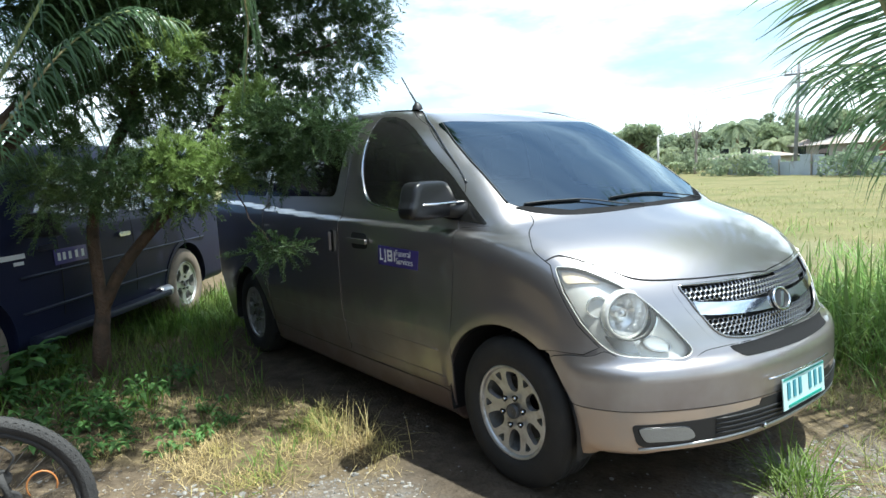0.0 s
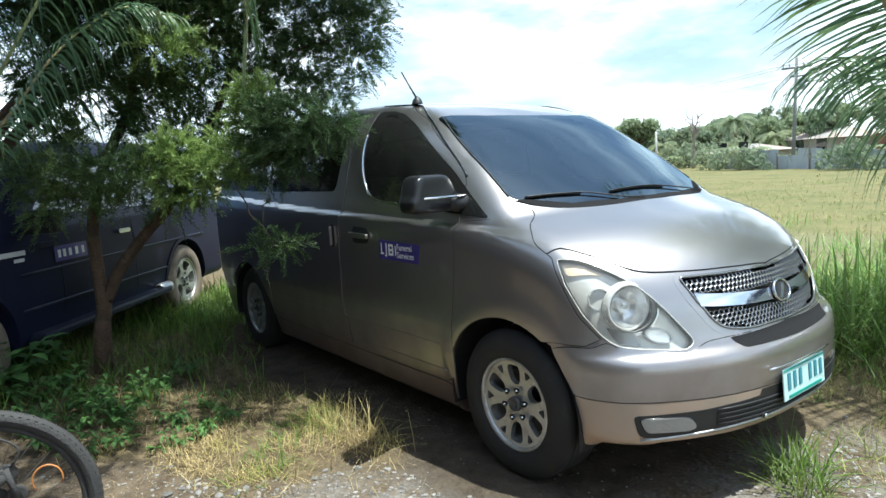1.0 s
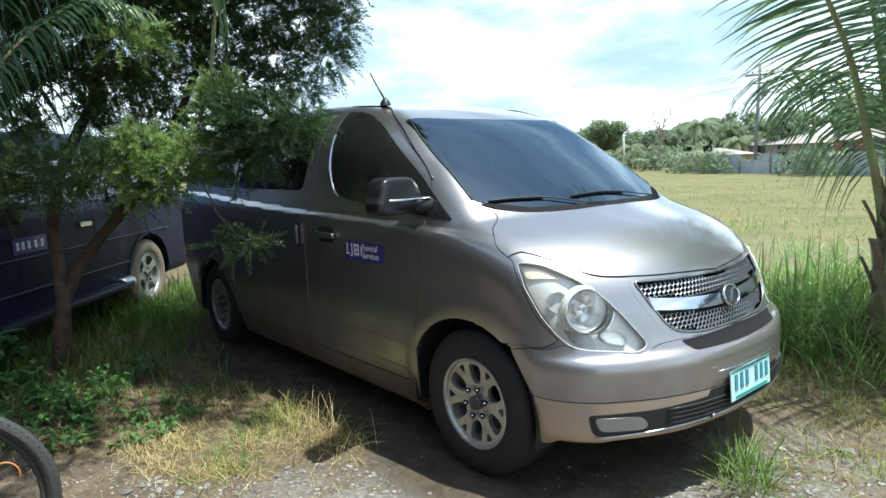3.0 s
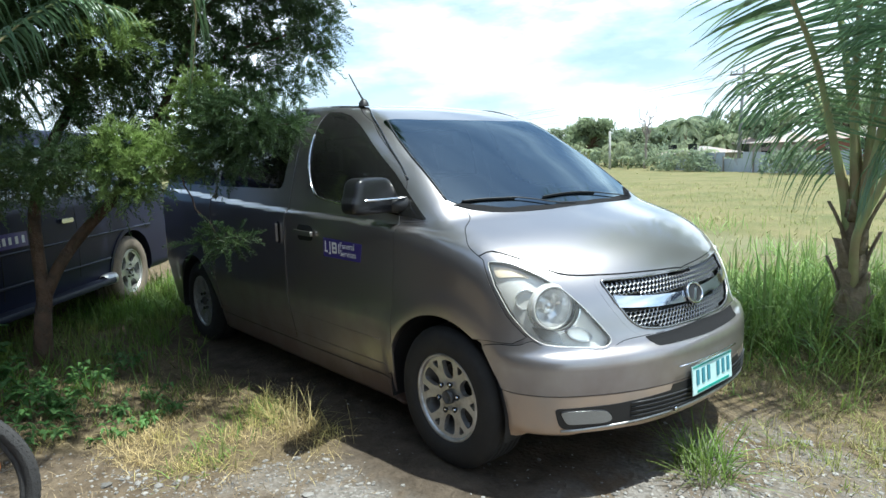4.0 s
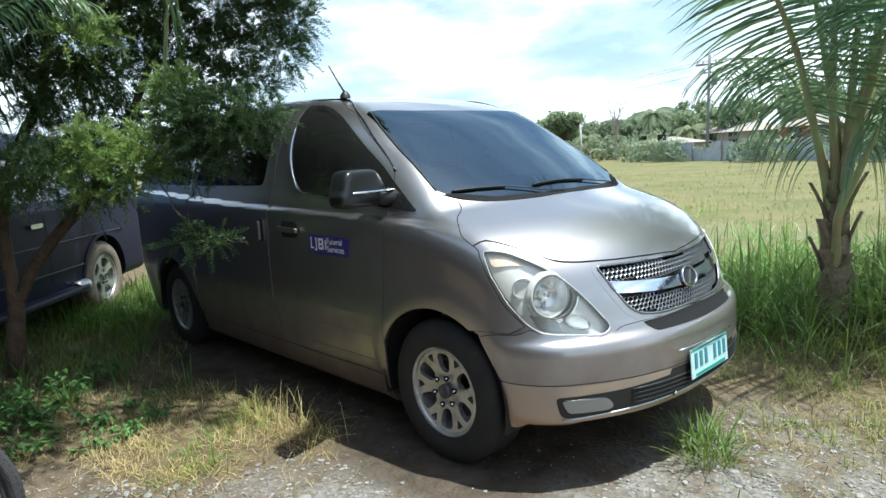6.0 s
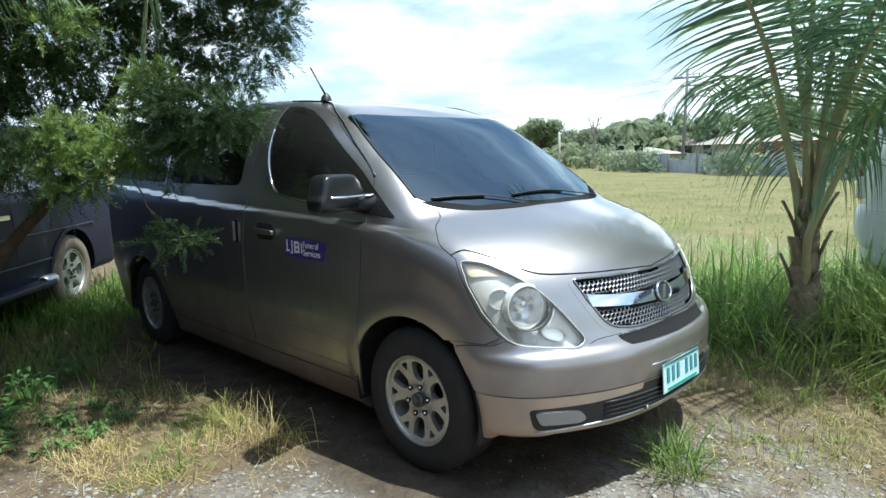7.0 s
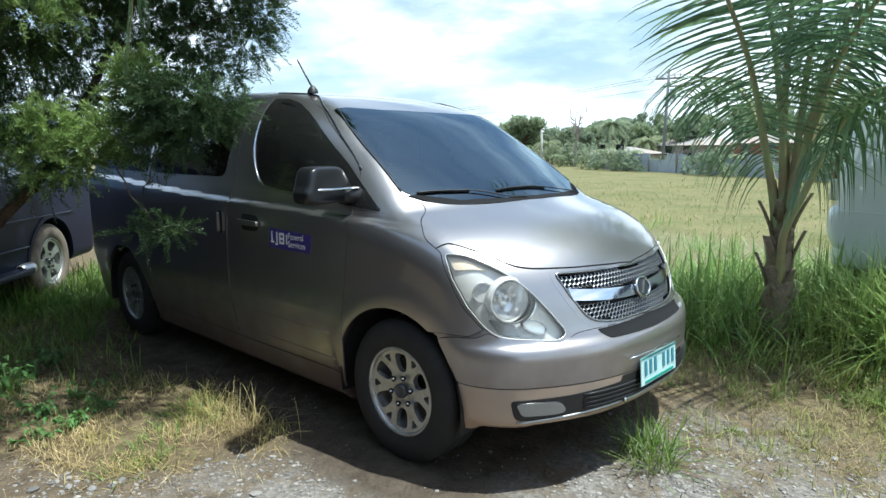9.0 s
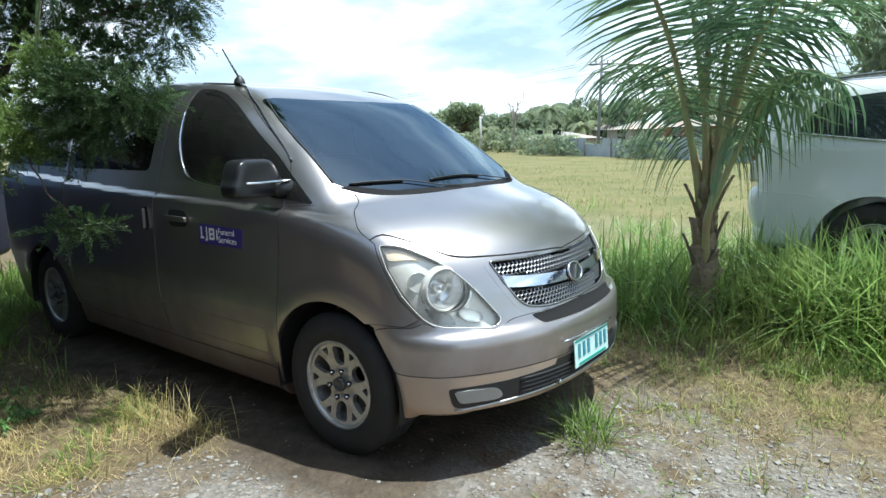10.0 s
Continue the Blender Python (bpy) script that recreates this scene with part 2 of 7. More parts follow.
def rounded(points, segments=5):
    """A closed outline; corners given as (u, v, radius) are rounded off."""
    out = []
    for i, p in enumerate(points):
        c = Vector(p[:2])
        r = p[2] if len(p) > 2 else 0
        if not r:
            out.append(tuple(c))
            continue
        a, b = Vector(points[i - 1][:2]), Vector(points[(i + 1) % len(points)][:2])
        a = c + (a - c).normalized() * min(r, (a - c).length * 0.48)
        b = c + (b - c).normalized() * min(r, (b - c).length * 0.48)
        for k in range(segments + 1):
            t = k / segments
            out.append(tuple(a * (1 - t) ** 2 + c * 2 * t * (1 - t) + b * t * t))
    return out


def spline(points, n=8):
    """An open smooth line through points."""
    p = np.array(points, float)
    s = np.concatenate([[0], np.cumsum(np.linalg.norm(np.diff(p, axis=0), axis=1))])
    q = np.linspace(0, s[-1], n * (len(p) - 1) + 1)
    return np.stack([glide(q, list(zip(s, p[:, k]))) for k in range(p.shape[1])], 1)


def dense(outline, step):
    p = np.array(outline, float)
    out = []
    for a, b in zip(p, np.roll(p, -1, axis=0)):
        k = max(1, int(np.ceil(np.linalg.norm(b - a) / step)))
        out += [a + (b - a) * i / k for i in range(k) if k == 1 or True]
    out = np.array(out)
    keep = np.linalg.norm(out - np.roll(out, 1, axis=0), axis=1) > 1e-5
    return out[keep]


def within(points, outline):
    p, inside = np.asarray(points, float), np.zeros(len(points), bool)
    o = np.asarray(outline, float)
    for a, b in zip(o, np.roll(o, -1, axis=0)):
        if a[1] != b[1]:
            hit = ((a[1] > p[:, 1]) != (b[1] > p[:, 1])) & (p[:, 0] < (b[0] - a[0]) * (p[:, 1] - a[1]) / (b[1] - a[1]) + a[0])
            inside ^= hit
    return inside


def shrink(outline, d):
    p = np.asarray(outline, float)
    area = np.sum(p[:, 0] * np.roll(p[:, 1], -1) - np.roll(p[:, 0], -1) * p[:, 1])
    t = np.roll(p, -1, axis=0) - np.roll(p, 1, axis=0)
    t /= np.maximum(np.linalg.norm(t, axis=1, keepdims=True), 1e-9)
    return p + np.stack([-t[:, 1], t[:, 0]], 1) * d * (1 if area > 0 else -1)


def fill(outline, step, holes=()):
    """Points and triangles that fill an outline (less its holes), and the loops of its edge."""
    from mathutils.geometry import delaunay_2d_cdt
    loops, pts, edges = [], [], []
    for o in (outline, *holes):
        d = dense(o, step)
        k = len(pts)
        loops.append(list(range(k, k + len(d))))
        edges += [(k + i, k + (i + 1) % len(d)) for i in range(len(d))]
        pts += [tuple(q) for q in d]
    b = np.array(pts)
    lo, hi = b.min(0), b.max(0)
    gu, gv = np.meshgrid(np.arange(lo[0], hi[0], step), np.arange(lo[1], hi[1], step * 0.87))
    gu[1::2] += step / 2
    g = np.stack([gu.ravel(), gv.ravel()], 1)
    ok = within(g, outline)
    for o in holes:
        ok &= ~within(g, o)
    g = g[ok]
    if len(g):
        g = g[np.array([np.min(np.sum((b - q) ** 2, axis=1)) for q in g]) > (0.45 * step) ** 2]
    v, _, f, vo, _, _ = delaunay_2d_cdt([Vector(p) for p in pts] + [Vector(q) for q in g], edges, [], 0, 1e-6)
    v = np.array([tuple(q) for q in v])
    back = {}
    for i, o in enumerate(vo):
        for j in o:
            back[j] = i
    loops = [[back[i] for i in lp] for lp in loops]
    f = np.array([t for t in f if len(t) == 3])
    c = v[f].mean(1)
    ok = within(c, outline)
    for o in holes:
        ok &= ~within(c, o)
    return v, f[ok], loops


def lay(name, outline, place, mat, parent=None, label="", out=0.003, thick=0.01, step=0.05, holes=(), flip=False, gap=0.0, mid=0.96):
    """A shaped sheet laid over a surface. place gives points and normals for outline coordinates."""
    if gap:
        outline = shrink(dense(outline, step), gap)
    v, f, loops = fill(outline, step, holes)
    p, n = place(v)
    top = p + n * out
    tri = p[f]
    face_n = np.cross(tri[:, 1] - tri[:, 0], tri[:, 2] - tri[:, 0])
    if np.mean(np.sum(face_n * n[f[:, 0]], axis=1)) < 0:
        f = f[:, ::-1]
    verts, normals, faces = [*top], [*n], [tuple(t) for t in f]
    used = {}
    for t in f:
        for a, b in ((t[0], t[1]), (t[1], t[2]), (t[2], t[0])):
            used[(a, b)] = True
    for (a, b) in list(used):
        if (b, a) not in used:
            k = len(verts)
            e = np.cross(top[b] - top[a], n[a])
            e = e / max(np.linalg.norm(e), 1e-9)
            verts += [top[a], top[b], top[b] - n[b] * thick, top[a] - n[a] * thick]
            normals += [e] * 4
            faces.append((k + 1, k, k + 3, k + 2))
    if flip:
        verts = [np.array((q[0], 2 * mid - q[1], q[2])) for q in verts]
        normals = [np.array((q[0], -q[1], q[2])) for q in normals]
        faces = [t[::-1] for t in faces]
    return raw(name, verts, faces, mat, parent, label, normals)


def beading(name, line, place, mat, parent=None, label="", radius=0.006, out=0.003, flip=False, closed=False, sides=6, mid=0.96):
    """A round trim that follows a line over a surface."""
    p, n = place(np.asarray(line, float))
    p = p + n * out
    if flip:
        p = p * np.array((1, -1, 1)) + np.array((0, 2 * mid, 0))
    return part(name, tube([Vector(q) for q in p], radius, sides, closed=closed), mat, parent, label, smooth=True)


def net(solid, lo, hi, cell):
    """A closed quad mesh of a solid: corners eased onto its skin, with true normals."""
    ax = [np.arange(a, b + cell, cell) for a, b in zip(lo, hi)]
    X, Y, Z = np.meshgrid(*ax, indexing="ij")
    F = solid(X.ravel(), Y.ravel(), Z.ravel()).reshape(X.shape)
    inside = F < 0
    c = inside[:-1, :-1, :-1].astype(int)
    for i, j, k in ((1, 0, 0), (0, 1, 0), (0, 0, 1), (1, 1, 0), (1, 0, 1), (0, 1, 1), (1, 1, 1)):
        c = c + inside[i:inside.shape[0] - 1 + i, j:inside.shape[1] - 1 + j, k:inside.shape[2] - 1 + k]
    cells = np.argwhere((c > 0) & (c < 8))
    index = -np.ones(c.shape, int)
    index[tuple(cells.T)] = np.arange(len(cells))
    p = np.array(lo) + (cells + 0.5) * cell
    for _ in range(8):
        n = slope(solid, p)
        p = p - n * np.clip(solid(*p.T), -cell, cell)[:, None] * 0.9
    faces = []
    for a in range(3):
        d = [0, 0, 0]
        d[a] = 1
        sl0 = tuple(slice(0, s - q) for s, q in zip(F.shape, d))
        sl1 = tuple(slice(q, s) for s, q in zip(F.shape, d))
        for sign in (0, 1):
            edge = np.argwhere((inside[sl0] & ~inside[sl1]) if sign else (~inside[sl0] & inside[sl1]))
            u, w = (a + 1) % 3, (a + 2) % 3
            ok = (edge[:, u] > 0) & (edge[:, w] > 0)
            e = edge[ok]
            q = []
            for du, dw in ((0, 0), (-1, 0), (-1, -1), (0, -1)):
                i = e.copy()
                i[:, u] += du
                i[:, w] += dw
                i = np.minimum(i, np.array(c.shape) - 1)
                q.append(index[tuple(i.T)])
            q = np.stack(q, 1)
            q = q[(q >= 0).all(1)]
            faces.append(q if sign else q[:, ::-1])
    return p, np.concatenate(faces), slope(solid, p)
# ---- body shapes as smooth solids: negative inside ----
def smax(a, b, k):
    m = np.maximum(k - np.abs(a - b), 0) / k
    return np.maximum(a, b) + m * m * k * 0.25


def glide(x, points):
    """A smooth curve through (x, value) points, level beyond the ends."""
    px = np.array([p[0] for p in points], float)
    py = np.array([p[1] for p in points], float)
    d = np.diff(py) / np.diff(px)
    m = np.zeros(len(px))
    m[1:-1] = np.where(d[:-1] * d[1:] > 0, 2 * d[:-1] * d[1:] / (d[:-1] + d[1:] + 1e-12), 0)
    m[0], m[-1] = d[0], d[-1]
    x = np.asarray(x, float)
    i = np.clip(np.searchsorted(px, x) - 1, 0, len(px) - 2)
    w = px[i + 1] - px[i]
    t = np.clip((x - px[i]) / w, 0, 1)
    return (py[i] * (2 * t**3 - 3 * t**2 + 1) + m[i] * w * (t**3 - 2 * t**2 + t)
            + py[i + 1] * (3 * t**2 - 2 * t**3) + m[i + 1] * w * (t**3 - t**2))


VAN_TOP = [(-4.6, 1.84), (-4.0, 1.885), (-3.0, 1.91), (-2.0, 1.905), (-1.5, 1.885), (-1.1, 1.84), (-0.80, 1.755), (-0.3, 1.50),
           (0.0, 1.325), (0.17, 1.228), (0.24, 1.205), (0.42, 1.145), (0.58, 1.06), (0.68, 0.98), (0.8, 0.85), (1.0, 0.6)]
VAN_NOSE = [(0.1, 0.72), (0.2, 0.81), (0.28, 0.845), (0.4, 0.858), (0.52, 0.864), (0.60, 0.864), (0.632, 0.857), (0.652, 0.840), (0.672, 0.813), (0.70, 0.797), (0.75, 0.781), (0.85, 0.764), (0.94, 0.741),
            (1.0, 0.72), (1.2, 0.55), (1.9, 0.0)]
VAN_SIDE = [(0.1, 0.895), (0.25, 0.925), (0.45, 0.943), (0.7, 0.955), (0.95, 0.953), (1.10, 0.952), (1.20, 0.946), (1.31, 0.922), (1.5, 0.873), (1.72, 0.795), (1.95, 0.685)]
VAN_TUCK = [(0.1, 0.060), (0.25, 0.046), (0.40, 0.027), (0.55, 0.008), (0.66, 0.0)]
VAN_CREASE = [(-4.3, 1.31), (-3.4, 1.285), (-2.4, 1.235), (-1.5, 1.200), (-1.1, 1.192), (-0.5, 1.172), (0.0, 1.138), (0.3, 1.085), (0.5, 1.05)]
VAN_PLAN = [(-4.4, 0.10), (-3.9, 0.035), (-3.2, 0.005), (-2.0, 0.0), (-1.0, 0.0), (-0.4, 0.006), (0.1, 0.02), (0.45, 0.045), (0.9, 0.12)]


def van_solid(x, y, z):
    h = np.abs(y - 0.96)
    bend = 0.30 * np.clip((1.75 - z) / 0.55, 0, 1)
    roof = (z - glide(x + bend * np.minimum(h, 1.1) ** 2, VAN_TOP) + 0.05 * np.minimum(h, 1.1) ** 2) * 0.75
    nose = x - glide(z, VAN_NOSE) + 0.40 * (np.minimum(h, 1.1) / 0.96) ** 2.5
    side = h - glide(z, VAN_SIDE) + glide(x, VAN_PLAN)
    lip = np.exp(-((np.hypot(x, z - 0.35) - 0.46) / 0.06) ** 2) + np.exp(-((np.hypot(x + 3.2, z - 0.35) - 0.46) / 0.06) ** 2)
    side = side - 0.006 * lip * (z > 0.2)
    side = side + glide(z, VAN_TUCK) * np.clip((-0.30 - x) / 0.2, 0, 1)
    # the shoulder: a ledge along the flank that sinks towards the headlamp
    ledge = np.clip((z - glide(x, VAN_CREASE)) / (0.026 + 0.022 * np.clip(x + 0.5, 0, 0.8)) + 0.5, 0, 1)
    side = side + (0.029 + 0.012 * np.clip(x + 0.4, 0, 0.6)) * ledge * ledge * (3 - 2 * ledge)
    rear = -(x + 4.24 - 0.10 * np.clip(z - 1.1, 0, 1) ** 2 * 2.2) + 0.16 * (np.minimum(h, 1.1) / 0.96) ** 3
    sill = 0.17 - z + 0.125 * np.clip((x - 0.30) / 0.14, 0, 1) + 0.012 * np.clip((x - 0.6) / 0.25, 0, 1)
    f = smax(roof, side, 0.20 - 0.10 * np.clip((x + 0.45) / 0.4, 0, 1))
    f = smax(f, smax(nose * 0.9, -1.0 + 0 * nose, 0.01), 0.10)
    f = smax(f, rear, 0.16)
    return smax(f, sill, 0.06)


def slope(solid, p):
    e = 2e-3
    g = np.stack([(solid(*(p + e * a).T) - solid(*(p - e * a).T)) for a in np.eye(3)], 1)
    return g / np.maximum(np.linalg.norm(g, axis=1, keepdims=True), 1e-9)


def strike(solid, start, way, far=6.0):
    """Where rays from outside first meet the solid."""
    start, way = np.atleast_2d(start), np.broadcast_to(np.asarray(way, float), np.atleast_2d(start).shape)
    t = np.zeros(len(start))
    live = np.arange(len(start))
    for _ in range(220):
        d = np.maximum(solid(*(start[live] + way[live] * t[live, None]).T), 0)
        t[live] = np.minimum(t[live] + d * 0.55, far)
        live = live[(d > 2e-4) & (t[live] < far)]
        if not len(live):
            break
    return start + way * t[:, None]


# ---- the silver van ----
def placer(solid, kind, mid=0.96, pivot=-0.2):
    def side(uv):
        n = len(uv)
        return np.stack([uv[:, 0], np.full(n, mid - 2.2), uv[:, 1]], 1), np.tile((0.0, 1.0, 0.0), (n, 1))

    def top(uv):
        n = len(uv)
        return np.stack([uv[:, 0], uv[:, 1], np.full(n, 3.2)], 1), np.tile((0.0, 0.0, -1.0), (n, 1))

    def wrap(uv):
        d = np.stack([np.cos(uv[:, 0]), np.sin(uv[:, 0]), 0 * uv[:, 0]], 1)
        return np.stack([pivot + 2.6 * d[:, 0], mid + 2.6 * d[:, 1], uv[:, 1]], 1), -d

    def front(uv):
        n = len(uv)
        return np.stack([np.full(n, 3.5), uv[:, 0], uv[:, 1]], 1), np.tile((-1.0, 0.0, 0.0), (n, 1))

    def back(uv):
        n = len(uv)
        return np.stack([np.full(n, -7.0), uv[:, 0], uv[:, 1]], 1), np.tile((1.0, 0.0, 0.0), (n, 1))
    shoot = {"side": side, "top": top, "wrap": wrap, "front": front, "back": back}[kind]

    def place(uv):
        p = strike(solid, *shoot(np.asarray(uv, float)))
        return p, slope(solid, p)
    return place


def ring(r, n=24, at=(0, 0), start=0.0, end=2 * math.pi):
    return [(at[0] + r * math.cos(start + (end - start) * k / n), at[1] + r * math.sin(start + (end - start) * k / n)) for k in range(n + (end - start < 6.28))]


def wheel(name, parent, at, tyre_r, rim_r, width, design, tyre_mat, rim_mat, flip=False, mid=0.96):
    """A wheel with its outer face towards -y. Parts: tyre, rim, spoke disc, nuts, cap."""
    w = width
    hold = new(name)
    hold.parent = parent
    hold.matrix_basis = Matrix.Translation(at) @ (pose(0, 0, 0, 0, 0, 180) if flip else Matrix())
    r0, s = rim_r, tyre_r - rim_r
    prof = [(0.02, r0 - 0.012), (0.0, r0 + 0.004), (-0.012, r0 + 0.018), (-0.016, r0 + s * 0.35), (-0.014, r0 + s * 0.62), (-0.002, r0 + s * 0.86), (0.014, tyre_r - 0.006)]
    tread = []
    for k in range(5):
        a = 0.02 + (w - 0.04) * k / 5
        b = a + (w - 0.04) / 5
        tread += [(a + 0.004, tyre_r), (b - 0.006, tyre_r), (b - 0.004, tyre_r - 0.008), (b, tyre_r - 0.008)]
    back = [(w - a, r) for a, r in prof[::-1]]
    part("tyre", lathe(prof + tread + back, 56), tyre_mat, hold, smooth=True)
    part("rim", lathe([(0.012, r0 + 0.006), (0.0, r0 + 0.004), (-0.004, r0 - 0.004), (0.006, r0 - 0.012), (0.03, r0 - 0.022), (w * 0.6, r0 - 0.05), (w - 0.01, r0 - 0.02), (w, r0)], 56), rim_mat, hold, smooth=True)
    part("brake_disc", lathe([(0.10, 0.001), (0.10, r0 * 0.70), (0.12, r0 * 0.70), (0.12, 0.001)], 32), PLASTIC, hold)
    disc = r0 - 0.010
    holes = []
    if design == "six":
        for k in range(6):
            a = math.pi / 6 + k * math.pi / 3
            c, sn = math.cos(a), math.sin(a)
            big = rounded([(0.44 * disc, -0.15 * disc, 0.045), (0.88 * disc, -0.205 * disc, 0.025), (0.925 * disc, 0.0, 0.05), (0.88 * disc, 0.205 * disc, 0.025), (0.44 * disc, 0.15 * disc, 0.045)], 4)
            holes.append([(x * c - y * sn, x * sn + y * c) for x, y in big])
            a += math.pi / 6
            c, sn = math.cos(a), math.sin(a)
            tri = rounded([(0.70 * disc, 0.0, 0.012), (0.90 * disc, -0.115 * disc, 0.012), (0.92 * disc, 0, 0.02), (0.90 * disc, 0.115 * disc, 0.012)], 3)
            holes.append([(x * c - y * sn, x * sn + y * c) for x, y in tri])
    else:
        for k in range(design):
            a = k * 2 * math.pi / design
            c, sn = math.cos(a), math.sin(a)
            wd = math.pi * 0.62 / design
            hol = rounded([(0.50 * disc * math.cos(wd), -0.50 * disc * math.sin(wd), 0.02), (0.9 * disc * math.cos(wd), -0.9 * disc * math.sin(wd), 0.02), (0.92 * disc, 0, 0.03), (0.9 * disc * math.cos(wd), 0.9 * disc * math.sin(wd), 0.02), (0.50 * disc * math.cos(wd), 0.50 * disc * math.sin(wd), 0.02)], 3)
            holes.append([(x * c - y * sn, x * sn + y * c) for x, y in hol])

    def dish(uv):
        r = np.hypot(uv[:, 0], uv[:, 1]) / disc
        y = 0.012 + 0.030 * np.clip(1 - r, 0, 1) ** 1.2 * np.clip(r * 3, 0, 1) + 0.014 * np.clip(1 - r * 3.4, 0, 1)
        p = np.stack([uv[:, 0], y, uv[:, 1]], 1)
        g = 0.022 * np.clip(1 - r, 0, 1) + 0.004
        n = np.stack([-uv[:, 0] / disc * g * 6, -np.ones(len(uv)), -uv[:, 1] / disc * g * 6], 1)
        return p, n / np.linalg.norm(n, axis=1, keepdims=True)
    lay("spoke_disc", ring(disc, 48), dish, rim_mat, hold, out=0.0, thick=0.028, step=0.018, holes=holes)
    part("centre_cap", lathe([(0.02, 0.036), (0.004, 0.034), (0.002, 0.028), (0.010, 0.024), (0.010, 0.001)], 24), TRIMCAP, hold, smooth=True)
    nuts = 6 if design == "six" else 5
    for k in range(nuts):
        a = k * 2 * math.pi / nuts + 0.25
        c = (math.cos(a) * 0.070, 0, math.sin(a) * 0.070)
        part("lug_seat", lathe([(0.012, 0.015), (0.008, 0.0145), (0.010, 0.011), (0.022, 0.010)], 12, at=c), PLASTIC, hold)
        part("lug_nut", lathe([(0.03, 0.008), (0.010, 0.008), (0.006, 0.005), (0.006, 0.001)], 6, at=c), CHROME, hold)
    return hold


def build_van():
    van = thing("van", pose(0, 0, 0), "silver metallic passenger van parked on bare ground beside a tree", "van")
    S, T, W = (placer(van_solid, k) for k in ("side", "top", "wrap"))
    arch_f, arch_r = (-0.012, 0.337, 0.424), (-3.19, 0.335, 0.425)
    # outlines over the side: x and z
    window = rounded([(-1.145, 1.295, 0.06), (-1.245, 1.385, 0.08), (-1.305, 1.516, 0.1), (-1.335, 1.66, 0.1), (-1.36, 1.812, 0.03), (-1.20, 1.797), (-1.06, 1.766, 0.04), (-0.92, 1.708, 0.04), (-0.80, 1.643, 0.04), (-0.46, 1.425, 0.1), (-0.145, 1.20, 0.03), (-0.36, 1.222, 0.05)], 4)
    mid_window = rounded([(-1.60, 1.335, 0.06), (-1.56, 1.745, 0.06), (-2.64, 1.765, 0.05), (-2.66, 1.34, 0.05)])
    rear_window = rounded([(-2.76, 1.34, 0.05), (-2.75, 1.765, 0.05), (-3.80, 1.75, 0.10), (-3.93, 1.37, 0.10)])
    screen = rounded([(*p, 0.03) for p in [(-0.80, 0.315), (-0.42, 0.245), (-0.135, 0.205), (-0.02, 0.30), (0.075, 0.45), (0.145, 0.70), (0.165, 0.96), (0.145, 1.22), (0.075, 1.47), (-0.02, 1.62),
                                             (-0.135, 1.715), (-0.42, 1.675), (-0.80, 1.605), (-0.745, 1.3), (-0.73, 0.96), (-0.745, 0.62)]], 3)
    lamp_face = rounded([(-1.077, 1.044, 0.02), (-1.036, 0.946), (-0.970, 0.832), (-0.893, 0.735, 0.04), (-0.832, 0.697, 0.06), (-0.592, 0.672, 0.04), (-0.550, 0.700, 0.03), (-0.648, 0.822, 0.1), (-0.738, 0.914, 0.1), (-0.84, 0.978, 0.1), (-0.978, 1.038, 0.05)], 4)
    grille = rounded([(-0.575, 0.945, 0.02), (-0.52, 0.855), (-0.432, 0.738, 0.06), (-0.30, 0.713, 0.08), (0.0, 0.708), (0.30, 0.713, 0.08), (0.432, 0.738, 0.06), (0.52, 0.855), (0.575, 0.945, 0.02), (0.34, 0.938), (0.0, 0.932), (-0.34, 0.938)], 4)

    def shell_solid(x, y, z):
        f = van_solid(x, y, z)
        h = np.abs(y - 0.96)
        for cx, cz, r in (arch_f, arch_r):
            f = np.maximum(f, np.minimum(r + 0.012 - np.hypot(x - cx, z - cz), (h - 0.60)))
        return f
    p, q, n = net(shell_solid, (-4.35, -0.03, 0.12), (0.93, 1.95, 1.98), 0.024)
    c = p[q].mean(1)
    nf = n[q[:, 0]]
    side_face = np.abs(nf[:, 1]) > 0.5
    cut = np.zeros(len(q), bool)
    for o in (window, mid_window, rear_window):
        cut |= within(c[:, [0, 2]], shrink(dense(o, 0.05), 0.010)) & side_face
    cut |= within(c[:, :2], shrink(dense(screen, 0.05), 0.018)) & (c[:, 2] > 1.18)
    th = np.stack([np.arctan2(c[:, 1] - 0.96, c[:, 0] + 0.2), c[:, 2]], 1)
    for o in (lamp_face, [(-a, b) for a, b in lamp_face], grille):
        cut |= within(th, shrink(dense(o, 0.03), -0.014)) & (c[:, 0] > 0.15)
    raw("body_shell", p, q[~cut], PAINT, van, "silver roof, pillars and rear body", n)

    # dark lining strips that show as panel gaps, then the panels themselves, a little proud
    def panel(name, outline, place, label="", both=True, line=0.0014, **kw):
        for f in ((False, True) if both else (False,)):
            grain = {"step": 0.04} if f else {"step": 0.016} if both else {"step": 0.03}
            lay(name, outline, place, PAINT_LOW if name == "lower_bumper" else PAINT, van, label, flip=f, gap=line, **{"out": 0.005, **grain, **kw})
            d = dense(outline, 0.04)
            s0, s1 = shrink(d, -line - 0.0006), shrink(d, line + 0.0006)
            pts, nn = place(np.concatenate([s0, s1]))
            v = pts + nn * 0.0012
            if f:
                v = v * np.array((1, -1, 1)) + np.array((0, 1.92, 0))
                nn = nn * np.array((1, -1, 1))
            k = len(d)
            fs = [(i, (i + 1) % k, k + (i + 1) % k, k + i) for i in range(k)]
            a = v[fs[0][1]] - v[fs[0][0]]
            b = v[fs[0][3]] - v[fs[0][0]]
